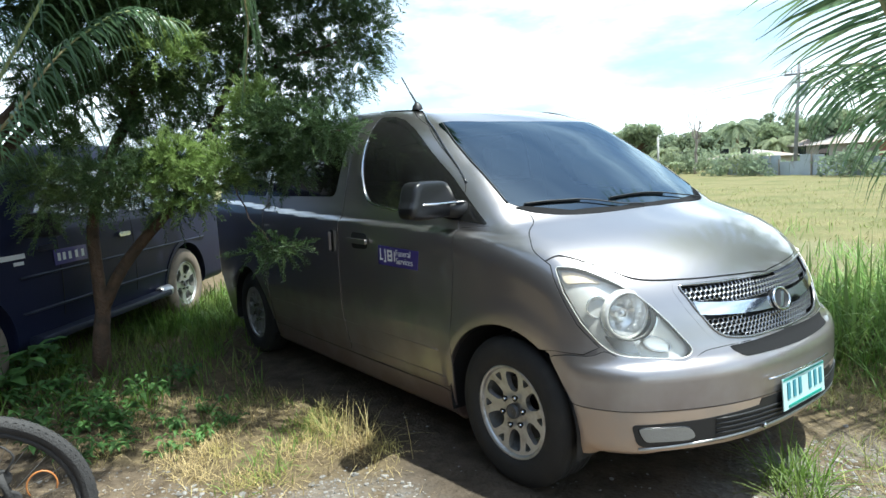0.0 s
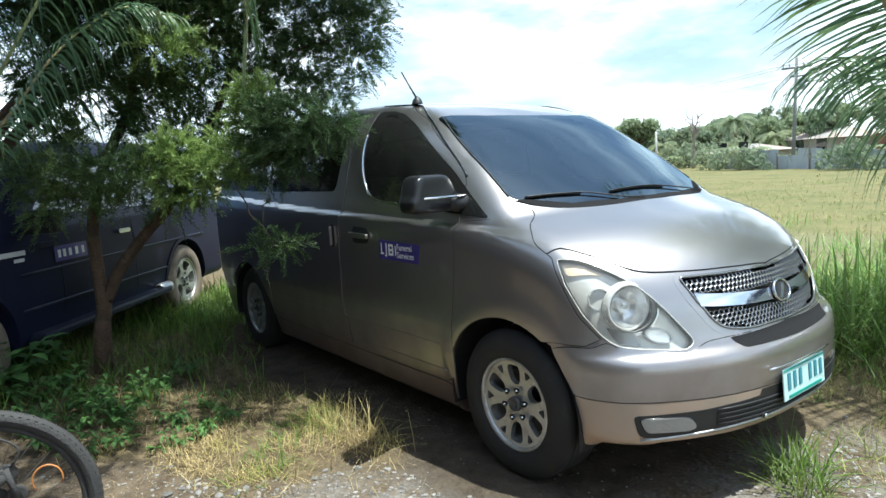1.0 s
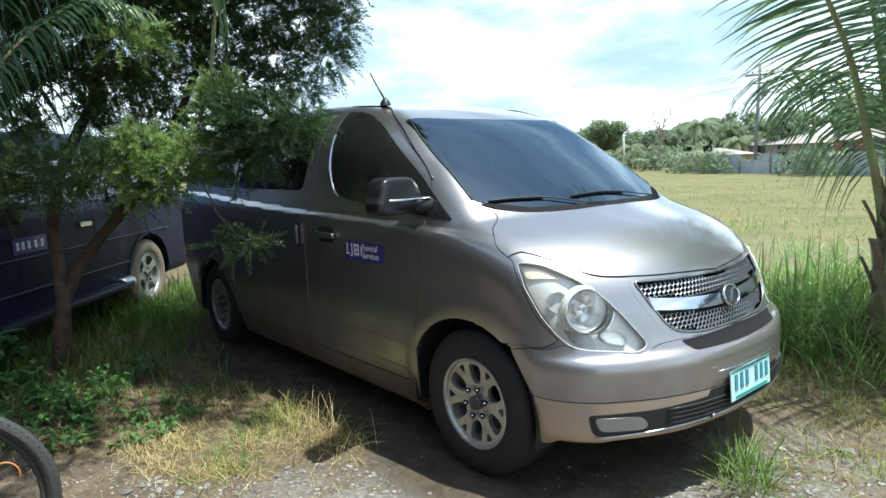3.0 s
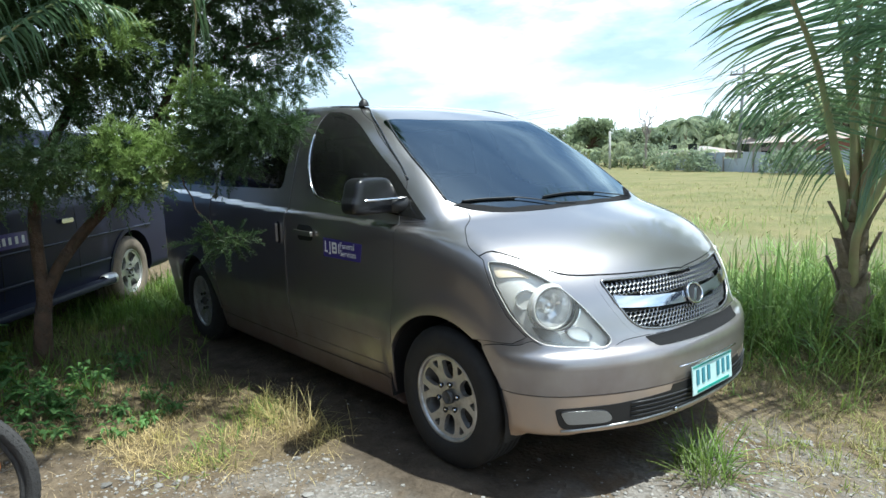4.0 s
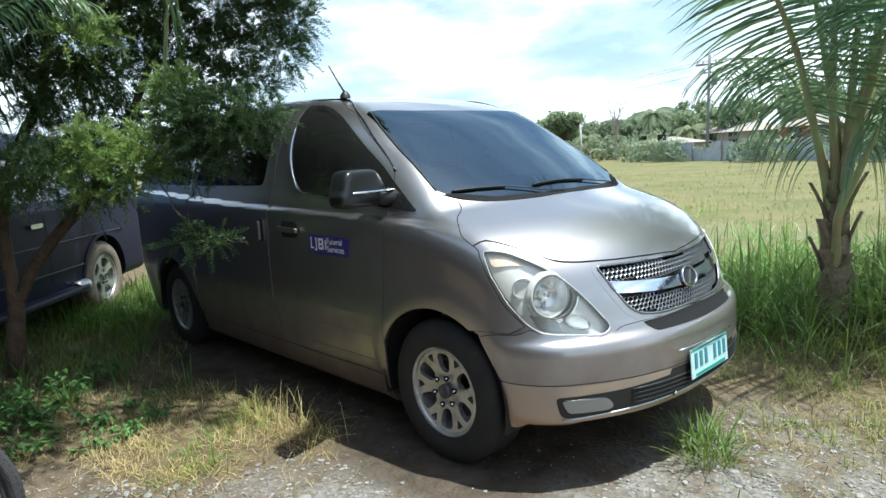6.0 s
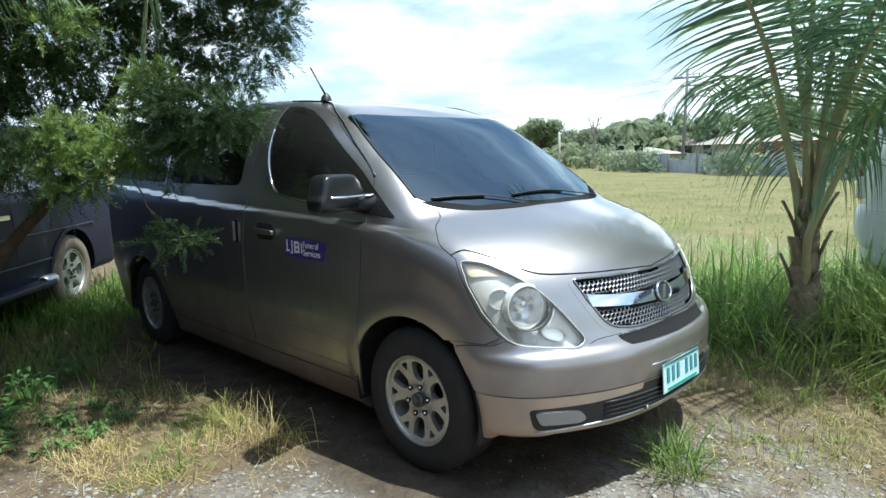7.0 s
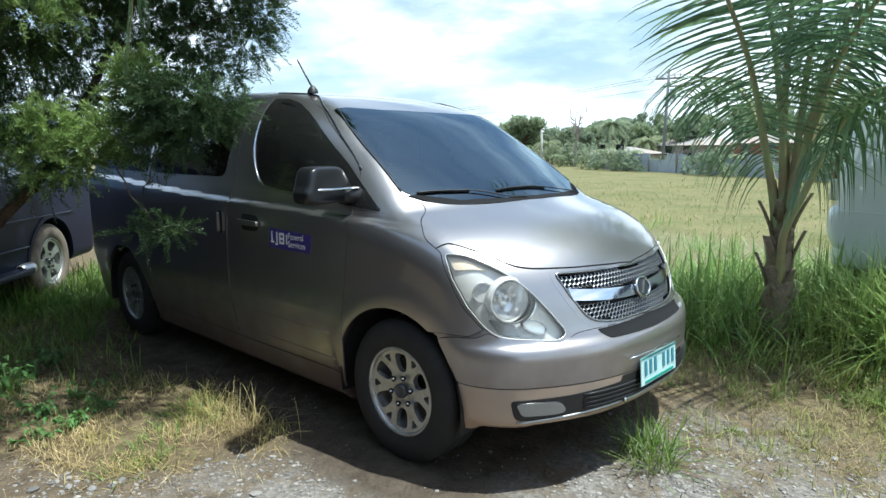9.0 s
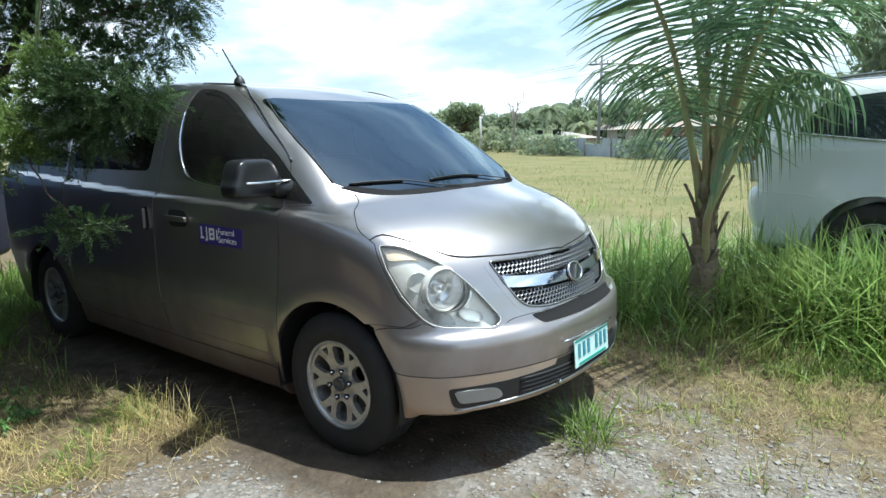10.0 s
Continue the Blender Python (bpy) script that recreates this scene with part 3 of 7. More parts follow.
            if np.dot(np.cross(a, b), nn[0]) < 0:
                fs = [t[::-1] for t in fs]
            raw("panel_gap", v, fs, SEAM, van, "", nn)

    def arch(c, a0, a1, n=22):
        return [(c[0] + c[2] * math.cos(radians(a0 + (a1 - a0) * k / n)), c[1] + c[2] * math.sin(radians(a0 + (a1 - a0) * k / n))) for k in range(n + 1)]
    hood_side = [tuple(v) for v in spline([(-0.045, 1.243), (0.06, 1.166), (0.15, 1.105), (0.256, 1.048)], 4)]
    fender = [(-0.32, 1.17), (-0.327, 1.0), (-0.385, 0.55), (-0.425, 0.27), (-0.415, 0.27)] + arch(arch_f, 183, 57) + [(0.31, 0.703), (0.425, 0.703), (0.474, 0.733)] + [(0.397, 0.819), (0.317, 0.951), (0.262, 1.04)] + hood_side[::-1] + [(-0.11, 1.262), (-0.135, 1.195), (-0.30, 1.185)]
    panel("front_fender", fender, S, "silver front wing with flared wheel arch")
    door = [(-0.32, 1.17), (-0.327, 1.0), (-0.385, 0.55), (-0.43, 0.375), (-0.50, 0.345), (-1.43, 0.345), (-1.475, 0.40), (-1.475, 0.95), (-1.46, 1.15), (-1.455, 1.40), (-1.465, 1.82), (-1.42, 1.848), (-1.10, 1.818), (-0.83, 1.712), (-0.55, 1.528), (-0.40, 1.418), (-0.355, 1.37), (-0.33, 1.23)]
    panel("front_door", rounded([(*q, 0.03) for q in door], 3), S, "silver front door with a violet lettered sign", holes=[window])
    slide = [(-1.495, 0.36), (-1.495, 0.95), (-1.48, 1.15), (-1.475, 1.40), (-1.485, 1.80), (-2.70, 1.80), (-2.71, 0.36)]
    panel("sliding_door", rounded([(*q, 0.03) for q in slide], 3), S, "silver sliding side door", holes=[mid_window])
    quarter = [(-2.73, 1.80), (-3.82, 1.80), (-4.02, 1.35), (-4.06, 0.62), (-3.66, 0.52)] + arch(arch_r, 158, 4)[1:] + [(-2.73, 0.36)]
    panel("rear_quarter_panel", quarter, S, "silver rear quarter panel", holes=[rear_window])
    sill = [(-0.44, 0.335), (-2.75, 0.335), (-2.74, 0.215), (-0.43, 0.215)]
    panel("sill", sill, S, "dusty sill below the doors with shade in its colour", thick=0.02)
    # bonnet
    edge = [(-0.05, 0.25), (0.05, 0.385), (0.115, 0.53), (0.155, 0.70), (0.175, 0.96)]
    lip = [(0.70, 0.96), (0.685, 0.80), (0.650, 0.62), (0.592, 0.45), (0.50, 0.285), (0.365, 0.185), (0.262, 0.118)]
    seam_r = [(q[0], q[1]) for q in S(np.array(hood_side[::-1]))[0]][1:-1]
    outline = [tuple(v) for v in spline(edge, 4)]
    outline = outline[:-1] + [(a, 1.92 - b) for a, b in outline[::-1]]
    outline = outline + [(a, 1.92 - b) for a, b in seam_r[::-1]] + [(a, 1.92 - b) for a, b in spline(lip, 4)[::-1]] + [tuple(v) for v in spline(lip, 4)[1:]] + seam_r
    panel("bonnet", outline, T, "silver bonnet catching the sun", both=False, step=0.045)
    # bumper, upper and lower
    def mirrored(half_line):
        return list(half_line) + [(-a, b) for a, b in list(half_line)[::-1] if abs(a) > 1e-6]
    # painted surrounds of the lamps and the grille
    for f in (False, True):
        lay("lamp_surround", shrink(dense(lamp_face, 0.03), -0.034), W, PAINT, van, out=0.0006, thick=0.004, step=0.03, holes=[lamp_face], flip=f)
    lay("grille_surround", shrink(dense(grille, 0.03), -0.034), W, PAINT, van, "silver nose panel round the grille", out=0.0006, thick=0.004, step=0.03, holes=[grille])
    upper = mirrored([(-1.012, 0.498), (-1.060, 0.60), (-1.100, 0.675), (-1.03, 0.694), (-0.93, 0.697), (-0.885, 0.722), (-0.83, 0.688), (-0.60, 0.662), (-0.56, 0.672), (-0.50, 0.694), (-0.41, 0.698), (-0.0, 0.700)])
    upper = upper + [(a, 0.484 + 0.010 * a * a) for a in np.linspace(1.0, -1.0, 25)]
    panel("bumper", rounded([(*q, 0.02) for q in upper], 2), W, "silver front bumper", both=False, step=0.018, line=0.0012, out=0.007, thick=0.012)
    lower = [(a, 0.4815 + 0.010 * a * a) for a in np.linspace(-1.004, 1.004, 28)] + [(a, float(glide(abs(a), [(0, 0.318), (0.45, 0.304), (0.60, 0.282), (0.74, 0.268), (0.86, 0.270), (1.0, 0.288)]))) for a in np.linspace(0.975, -0.975, 33)]
    intake = rounded([(-0.803, 0.436, 0.02), (-0.785, 0.345, 0.03), (-0.56, 0.338, 0.05), (0.0, 0.356), (0.56, 0.338, 0.05), (0.785, 0.345, 0.03), (0.803, 0.436, 0.02), (0.56, 0.440), (0.30, 0.452), (0.29, 0.476), (-0.29, 0.476), (-0.30, 0.452), (-0.56, 0.440)], 4)
    panel("lower_bumper", lower, W, "dusty lower bumper with a dark air intake", both=False, step=0.03, out=0.006, thick=0.04, line=0.0012)
    lay("air_intake", intake, W, PLASTIC, van, "black intake strip", out=0.009, thick=0.008, step=0.03)
    for k in range(4):
        z = 0.372 + 0.020 * k
        beading("intake_slat", [(a, z) for a in np.linspace(-0.50, 0.50, 20)], W, PLASTIC, van, radius=0.005, out=0.011)
    slot = rounded([(-0.40, 0.694, 0.01), (-0.36, 0.652, 0.03), (0, 0.645), (0.36, 0.652, 0.03), (0.40, 0.694, 0.01), (0, 0.70)], 4)
    lay("bumper_slot", slot, W, SCUTTLE, van, "black upper air slot", out=0.009, thick=0.006, step=0.03)
    beading("bumper_trim", [(a, 0.357 - 0.022 * (a / 0.78) ** 2) for a in np.linspace(-0.78, 0.78, 40)], W, SATIN, van, "bright lip under the intake", radius=0.006, out=0.008)
    for f in (False, True):
        fog = rounded([(-0.782, 0.423, 0.015), (-0.760, 0.366, 0.02), (-0.60, 0.362, 0.03), (-0.577, 0.378, 0.03), (-0.606, 0.420, 0.03)], 4)
        lay("fog_lamp", fog, W, FOGLENS, van, "grey fog lamp lens", out=0.014, thick=0.012, step=0.03, flip=f)
        beading("fog_lamp_rim", fog, W, GLOSSBLACK, van, radius=0.004, out=0.010, flip=f, closed=True)
        # headlamp: recessed housing, reflector bowl, ring, lower cells and a clear cover
        lamp = new("headlamp")
        lamp.parent = van
        lamp["label"] = "large swept-back headlamp with a round reflector"

        def deep(d):
            def place(uv):
                pp, nn = W(uv)
                nn = nn * np.array((1, 1, 0.75))
                nn /= np.linalg.norm(nn, axis=1, keepdims=True)
                return pp - nn * d, nn
            return place
        well = [(-0.785 + 0.096 * math.cos(a), 0.848 + 0.094 * math.sin(a)) for a in np.linspace(0, 2 * math.pi, 29)[:-1]]
        lay("housing", lamp_face, deep(0.030), LAMPSHELL, lamp, out=0.0, thick=-0.031, step=0.035, flip=f, holes=[well])
        lay("housing_step", shrink(dense(well, 0.03), -0.018), deep(0.024), REFLECTOR, lamp, out=0.0, thick=0.02, step=0.02, flip=f, holes=[well])
        beading("lamp_rim", lamp_face, W, LAMPSHELL, lamp, "pale rim of the lamp", radius=0.0022, out=0.001, flip=f, closed=True)
        lay("lens", lamp_face, W, LENS, lamp, "clear lamp cover", out=0.004, thick=0.003, step=0.04, flip=f).visible_shadow = False
        centre, nrm = W(np.array([[-0.785, 0.848]]))
        centre, nrm = Vector(centre[0]), Vector((0.93, -0.36, 0.02)).normalized()
        m = Matrix.Translation(centre - nrm * 0.062) @ nrm.to_track_quat("Z", "Y").to_matrix().to_4x4()
        if f:
            m = Matrix.Translation((0, 1.92, 0)) @ Matrix.Diagonal((1, -1, 1, 1)) @ m
        for nm, prof, mt in (("reflector_bowl", [(0.034, 0.084), (0.014, 0.078), (-0.014, 0.062), (-0.032, 0.038), (-0.036, 0.001)], REFLECTOR),
                             ("reflector_ring", [(0.004, 0.104), (0.026, 0.101), (0.034, 0.096), (0.036, 0.090), (0.032, 0.085), (0.024, 0.084)], LAMPSHELL),
                             ("bulb_cap", [(-0.03, 0.024), (-0.004, 0.023), (0.006, 0.017), (0.010, 0.008), (0.010, 0.001)], REFLECTOR)):
            bm = lathe(prof, 26 if nm == "reflector_bowl" else 36, axis="z")
            bm.transform(m)
            if f:
                bmesh.ops.reverse_faces(bm, faces=bm.faces)
            part(nm, bm, mt, lamp, smooth=nm != "reflector_bowl")
        spot = Vector(W(np.array([[-0.905, 0.885]]))[0][0]) - Vector((0.80, -0.60, 0.0)) * 0.028
        m2 = Matrix.Translation(spot) @ Vector((0.86, -0.50, 0.05)).to_track_quat("Z", "Y").to_matrix().to_4x4()
        if f:
            m2 = Matrix.Translation((0, 1.92, 0)) @ Matrix.Diagonal((1, -1, 1, 1)) @ m2
        bm = lathe([(0.004, 0.046), (0.008, 0.043), (-0.004, 0.038), (-0.014, 0.022), (-0.016, 0.001)], 24, axis="z")
        bm.transform(m2)
        if f:
            bmesh.ops.reverse_faces(bm, faces=bm.faces)
        part("side_bowl", bm, REFLECTOR, lamp, smooth=True)
        cell = rounded([(-0.885, 0.775, 0.01), (-0.775, 0.752, 0.02), (-0.752, 0.700, 0.01), (-0.84, 0.712, 0.02)], 3)
        lay("indicator_cell", cell, deep(0.022), DARKCHROME, lamp, out=0, thick=0.03, step=0.02, flip=f)
        oval = [(-0.690 + 0.052 * math.cos(a), 0.734 - 0.014 * math.cos(a) + 0.026 * math.sin(a)) for a in np.linspace(0, 2 * math.pi, 20)[:-1]]
        lay("side_lamp", oval, deep(0.018), REFLECTOR, lamp, out=0, thick=0.03, step=0.02, flip=f)
        beading("side_lamp_rim", oval, deep(0.014), CHROME, lamp, radius=0.005, out=0.0, flip=f, closed=True)
        tip = rounded([(-1.057, 1.030, 0.015), (-1.032, 0.980, 0.02), (-0.950, 0.990, 0.05), (-0.880, 0.982, 0.02), (-0.975, 1.026, 0.03)], 3)
        lay("amber_reflector", tip, deep(0.020), AMBER, lamp, "pale amber corner", out=0, thick=0.02, step=0.025, flip=f)
    # grille: dark back, honeycomb, bright frame, bar and badge
    gr = new("grille")
    gr.parent = van
    gr["label"] = "black honeycomb grille in a chrome frame"

    def sunk(d):
        def place(uv):
            pp, nn = W(uv)
            return pp - nn * d, nn
        return place
    lay("grille_back", grille, sunk(0.05), PLASTIC, gr, out=0, thick=-0.05, step=0.05)
    beading("grille_frame", grille, W, DARKCHROME, gr, "dull chrome grille frame", radius=0.0062, out=0.001, closed=True, sides=8)
    bm = bmesh.new()
    a = 0.0155
    inner = shrink(dense(grille, 0.03), 0.006)
    hexes = []
    for j in range(14):
        for i in range(-40, 41):
            u, v = (i + 0.5 * (j % 2)) * a * 1.72, 0.72 + j * a * 1.22
            hexes.append((u, v))
    bar = lambda u: 0.822 + 0.03 * (u / 0.5) ** 2
    hexes = [h for h, ok in zip(hexes, within(hexes, inner)) if ok and abs(h[1] - bar(h[0])) > 0.034]
    spin = np.array([(math.sin(k * math.pi / 3), math.cos(k * math.pi / 3)) for k in range(6)])
    mids = np.array(hexes)[:, None, :]
    po, no = W((mids + spin * a * (0.98, 0.80)).reshape(-1, 2))
    pi_, ni = W((mids + spin * a * (0.70, 0.56)).reshape(-1, 2))
    for q in range(len(hexes)):
        six = slice(q * 6, q * 6 + 6)
        r1 = [bm.verts.new(x) for x in (po - no * 0.012)[six]]
        r2 = [bm.verts.new(x) for x in (pi_ - ni * 0.010)[six]]
        r3 = [bm.verts.new(x) for x in (pi_ - ni * 0.032)[six]]
        for k in range(6):
            kk = (k + 1) % 6
            bm.faces.new((r1[k], r2[k], r2[kk], r1[kk]))
            bm.faces.new((r2[k], r3[k], r3[kk], r2[kk]))
    bmesh.ops.recalc_face_normals(bm, faces=bm.faces)
    tagged(part("honeycomb", bm, DARKCHROME, gr, "grey honeycomb mesh"), kind="stuff")
    band = [(u, bar(u) - 0.024) for u in np.linspace(-0.505, 0.505, 21)] + [(u, bar(u) + 0.024) for u in np.linspace(0.525, -0.525, 21)]
    lay("grille_bar", band, W, CHROME, gr, "chrome crossbar", out=0.006, thick=0.03, step=0.03)
    badge = [(0.068 * math.cos(t), 0.824 + 0.043 * math.sin(t)) for t in np.linspace(0, 2 * math.pi, 33)[:-1]]
    lay("badge_plate", badge, W, PLASTIC, gr, "oval badge", out=0.014, thick=0.02, step=0.02)
    beading("badge_ring", badge, W, CHROME, gr, "chrome oval ring", radius=0.0065, out=0.016, closed=True)
    lay("badge_bar", [(-0.034, 0.795), (-0.012, 0.795), (0.034, 0.853), (0.012, 0.853)], W, CHROME, gr, out=0.019, thick=0.006, step=0.02)
    # number plate with plain bars
    plate = new("number_plate")
    plate.parent = van
    plate.matrix_basis = pose(0.884, 0.940, 0.468, 0, -4, 0)
    plate["label"] = "pale green number plate with dark characters"
    bm = box((-0.006, -0.188, -0.068), (0.0, 0.188, 0.068))
    part("plate_sheet", bm, PLATEWHITE, plate, bevel=0.003)
    part("plate_band", box((0.001, -0.150, -0.060), (0.003, 0.150, -0.048)), PLATEGREEN, plate)
    for k in range(6):
        y = -0.155 + 0.050 * k + (0.04 if k > 2 else 0)
        part("plate_mark", box((0.001, y, -0.024), (0.0035, y + 0.024, 0.046)), PLATEINK, plate)
    part("plate_border", box((0.001, -0.184, 0.058), (0.003, 0.184, 0.064)), PLATEGREEN, plate)
    bm = tube([(0.866 - 0.40 * (abs(y - 0.96) / 0.96) ** 2.5 + 0.022, y, 0.556) for y in np.linspace(0.665, 1.17, 10)], 0.005, 6)
    part("plate_light_bar", bm, CHROME, van, "bright strip over the number plate", smooth=True)
    part("tow_hook", lathe([(0, 0.012), (0.012, 0.012), (0.016, 0.006), (0.016, 0.001)], 12, axis="x", at=(0.845, 0.66, 0.362)), CHROME, van)
    # glass
    lay("windscreen", screen, T, SHIELD, van, "wide windscreen reflecting the sky", out=0.003, thick=0.006, step=0.05)
    lay("screen_border", screen, T, GLOSSBLACK, van, out=0.001, thick=0.003, step=0.04, holes=[shrink(dense(screen, 0.04), 0.018)])
    P = spline([(q[0], q[1]) for q in screen[:1]] + [(-0.62, 0.282), (-0.42, 0.245), (-0.135, 0.205)], 6)
    for f in (False, True):
        lay("front_window", window, S, TINT, van, "dark tinted door window", out=0.003, thick=0.006, step=0.06, flip=f)
        lay("sliding_window", mid_window, S, TINT, van, "dark tinted side window", out=0.004, thick=0.006, step=0.08, flip=f)
        lay("rear_side_window", rear_window, S, TINT, van, "dark tinted rear side window", out=0.004, thick=0.006, step=0.08, flip=f)
        for o, sp in ((window, 0.025), (mid_window, 0.03), (rear_window, 0.03)):
            lay("window_rubber", o, S, GLOSSBLACK, van, out=0.0015, thick=0.003, step=0.04, holes=[shrink(dense(o, 0.04), sp)], flip=f)
        beading("window_chrome", spline([(-1.335, 1.68), (-1.308, 1.516), (-1.245, 1.385), (-1.155, 1.302), (-0.87, 1.262), (-0.58, 1.242)], 6), S, CHROME, van, "chrome window trim", radius=0.007, out=0.006, flip=f)
        beading("screen_rubber", P, T, PLASTIC, van, radius=0.005, out=0.002, flip=f)
        beading("door_frame_rubber", spline([(-0.37, 1.395), (-0.55, 1.532), (-0.83, 1.718), (-1.10, 1.824), (-1.44, 1.854)], 8), S, GLOSSBLACK, van, radius=0.0065, out=0.0005, flip=f)
        beading("pillar_bar", [(-0.475, 1.24), (-0.505, 1.40)], S, CHROME, van, radius=0.004, out=0.004, flip=f)
        # door pulls
        for nm, u, wdt, vert in (("door_handle", -1.21, 0.19, False), ("sliding_door_handle", -1.565, 0.17, True)):
            if vert:
                o = rounded([(u - 0.025, 0.99, 0.02), (u - 0.025, 1.13, 0.02), (u + 0.025, 1.13, 0.02), (u + 0.025, 0.99, 0.02)], 3)
                g = rounded([(u - 0.02, 1.0, 0.01), (u - 0.02, 1.12, 0.01), (u + 0.004, 1.12, 0.01), (u + 0.004, 1.0, 0.01)], 3)
            else:
                o = rounded([(u - 0.10, 1.03, 0.04), (u - 0.10, 1.13, 0.04), (u + 0.09, 1.125, 0.04), (u + 0.09, 1.035, 0.04)], 4)
                g = rounded([(u - 0.12, 1.066, 0.01), (u - 0.12, 1.096, 0.01), (u + 0.10, 1.092, 0.01), (u + 0.10, 1.064, 0.01)], 3)
            lay(nm + "_cup", o, S, PLASTIC, van, out=0.0068, thick=0.002, step=0.04, flip=f)
            lay(nm, g, S, PAINT, van, "body-coloured pull", out=0.030, thick=0.018, step=0.03, flip=f)
    # sign on the door
    sign = rounded([(-1.005, 0.958, 0.004), (-1.0, 1.068, 0.004), (-0.605, 1.056, 0.004), (-0.625, 0.955, 0.004)], 2)
    lay("door_sign", sign, S, BLUEFILM, van, "violet rectangular sign with white lettering", out=0.0068, thick=0.002, step=0.06)
    for u0, u1, z0, z1 in ((-0.988, -0.955, 0.985, 0.996), (-0.982, -0.972, 0.985, 1.05), (-0.932, -0.922, 0.978, 1.05), (-0.943, -0.922, 0.975, 0.985), (-0.905, -0.892, 0.983, 1.047), (-0.905, -0.86, 1.034, 1.047), (-0.905, -0.86, 1.008, 1.02), (-0.905, -0.86, 0.983, 0.996), (-0.868, -0.856, 0.986, 1.044), (-0.838, -0.828, 0.985, 1.04)):
        lay("sign_mark", [(u0, z0), (u0, z1), (u1, z1), (u1, z0)], S, WHITEFILM, van, out=0.0084, thick=0.001, step=0.05)
    for text, z in (("Funeral", 1.018), ("Services", 0.975)):
        fc = bpy.data.curves.new("sign_word", "FONT")
        fc.body, fc.size, fc.extrude = text, 0.052, 0.0006
        tmp = bpy.data.objects.new("sign_word", fc)
        scene.collection.objects.link(tmp)
        bpy.context.view_layer.update()
        me = bpy.data.meshes.new_from_object(tmp.evaluated_get(bpy.context.evaluated_depsgraph_get()))
        bpy.data.objects.remove(tmp)
        ob = link_mesh("sign_word", me, WHITEFILM, van, "white words")
        ob.matrix_basis = pose(-0.818, -0.0030, z, 88.5, 0, 0) @ Matrix.Scale(0.95, 4)
    # door mirror on the near side
    mir = new("door_mirror")
    mir.parent = van
    mir["label"] = "black door mirror with a chrome strip"
    def egg(x, y, z):
        a = np.abs((x + 0.385 + 0.25 * (y + 0.07)) / 0.072) ** 6 + np.abs((y + 0.075 + 0.02 * np.clip((z - 1.33) / 0.1, 0, 1)) / (0.140 - 0.030 * np.clip((z - 1.36) / 0.06, -1, 1))) ** 6 + np.abs((z - 1.328) / 0.090) ** 6
        return (np.maximum(a, 1e-9) ** (1 / 6) - 1) * 0.09
    pv, fv, nv = net(egg, (-0.55, -0.25, 1.2), (-0.2, 0.1, 1.46), 0.014)
    raw("mirror_shell", pv, fv, MIRRORBLACK, mir, "", nv)
    part("mirror_strip", tube([(-0.330, -0.205, 1.312), (-0.292, -0.17, 1.311), (-0.296, -0.08, 1.310), (-0.318, 0.02, 1.309), (-0.315, 0.09, 1.308)], 0.007, 8), CHROME, mir, "chrome strip", smooth=True)
    part("mirror_foot", tube([(-0.40, 0.0, 1.29), (-0.36, 0.06, 1.275), (-0.33, 0.14, 1.265)], [0.05, 0.045, 0.05], 10), PLASTIC, mir, smooth=True)
    # pressed crease low on the doors and bright edge of the sill
    for f in (False, True):
        for z, a, b in ((0.552, -2.65, -0.50), (0.408, -2.68, -0.47)):
            beading("door_crease", [(x, z) for x in np.linspace(a, b, 30)], S, PAINT, van, radius=0.006, out=0.001, flip=f)
    # wipers and scuttle
    scut = rounded([(-0.10, 0.215), (0.0, 0.31), (0.09, 0.45), (0.155, 0.70), (0.172, 0.96), (0.155, 1.22), (0.09, 1.47), (0.0, 1.61), (-0.10, 1.705), (-0.095, 1.665), (0.045, 1.47), (0.118, 1.22), (0.136, 0.96), (0.118, 0.70), (0.045, 0.45), (-0.085, 0.255)])
    lay("scuttle_panel", scut, T, SCUTTLE, van, "black scuttle below the windscreen", out=0.0045, thick=0.005, step=0.05)
    for line in ([(-0.086, 0.262), (-0.05, 0.36), (-0.012, 0.46), (0.015, 0.54), (0.07, 0.65), (0.121, 0.745), (0.150, 0.86)], [(0.06, 0.70), (0.066, 0.84), (0.07, 0.98), (0.078, 1.12), (0.085, 1.25), (0.078, 1.38), (0.068, 1.50)]):
        wp = new("wiper")
        wp.parent = van
        wp["label"] = "black windscreen wiper"
        beading("wiper_arm", spline(line, 5), T, PLASTIC, wp, radius=0.0034, out=0.014)
        beading("wiper_blade", spline(line[:4], 5), T, RUBBER, wp, radius=0.0034, out=0.007)
    # aerial
    part("aerial_base", lathe([(-0.01, 0.034), (0.012, 0.028), (0.03, 0.013), (0.036, 0.001)], 14, axis="z", at=(-1.106, 0.403, 1.845)), PLASTIC, van, smooth=True)
    part("aerial", tube([(-1.106, 0.403, 1.865), (-1.165, 0.396, 1.945), (-1.232, 0.388, 2.04)], [0.006, 0.005, 0.004], 8), PLASTIC, van, "short black roof aerial", smooth=True)
    # cabin
    part("floor_pan", box((-4.1, 0.14, 0.40), (0.3, 1.78, 0.46)), DASH, van)
    part("dashboard", box((-0.45, 0.16, 0.75), (0.02, 1.76, 1.16)), DASH, van, bevel=0.05)
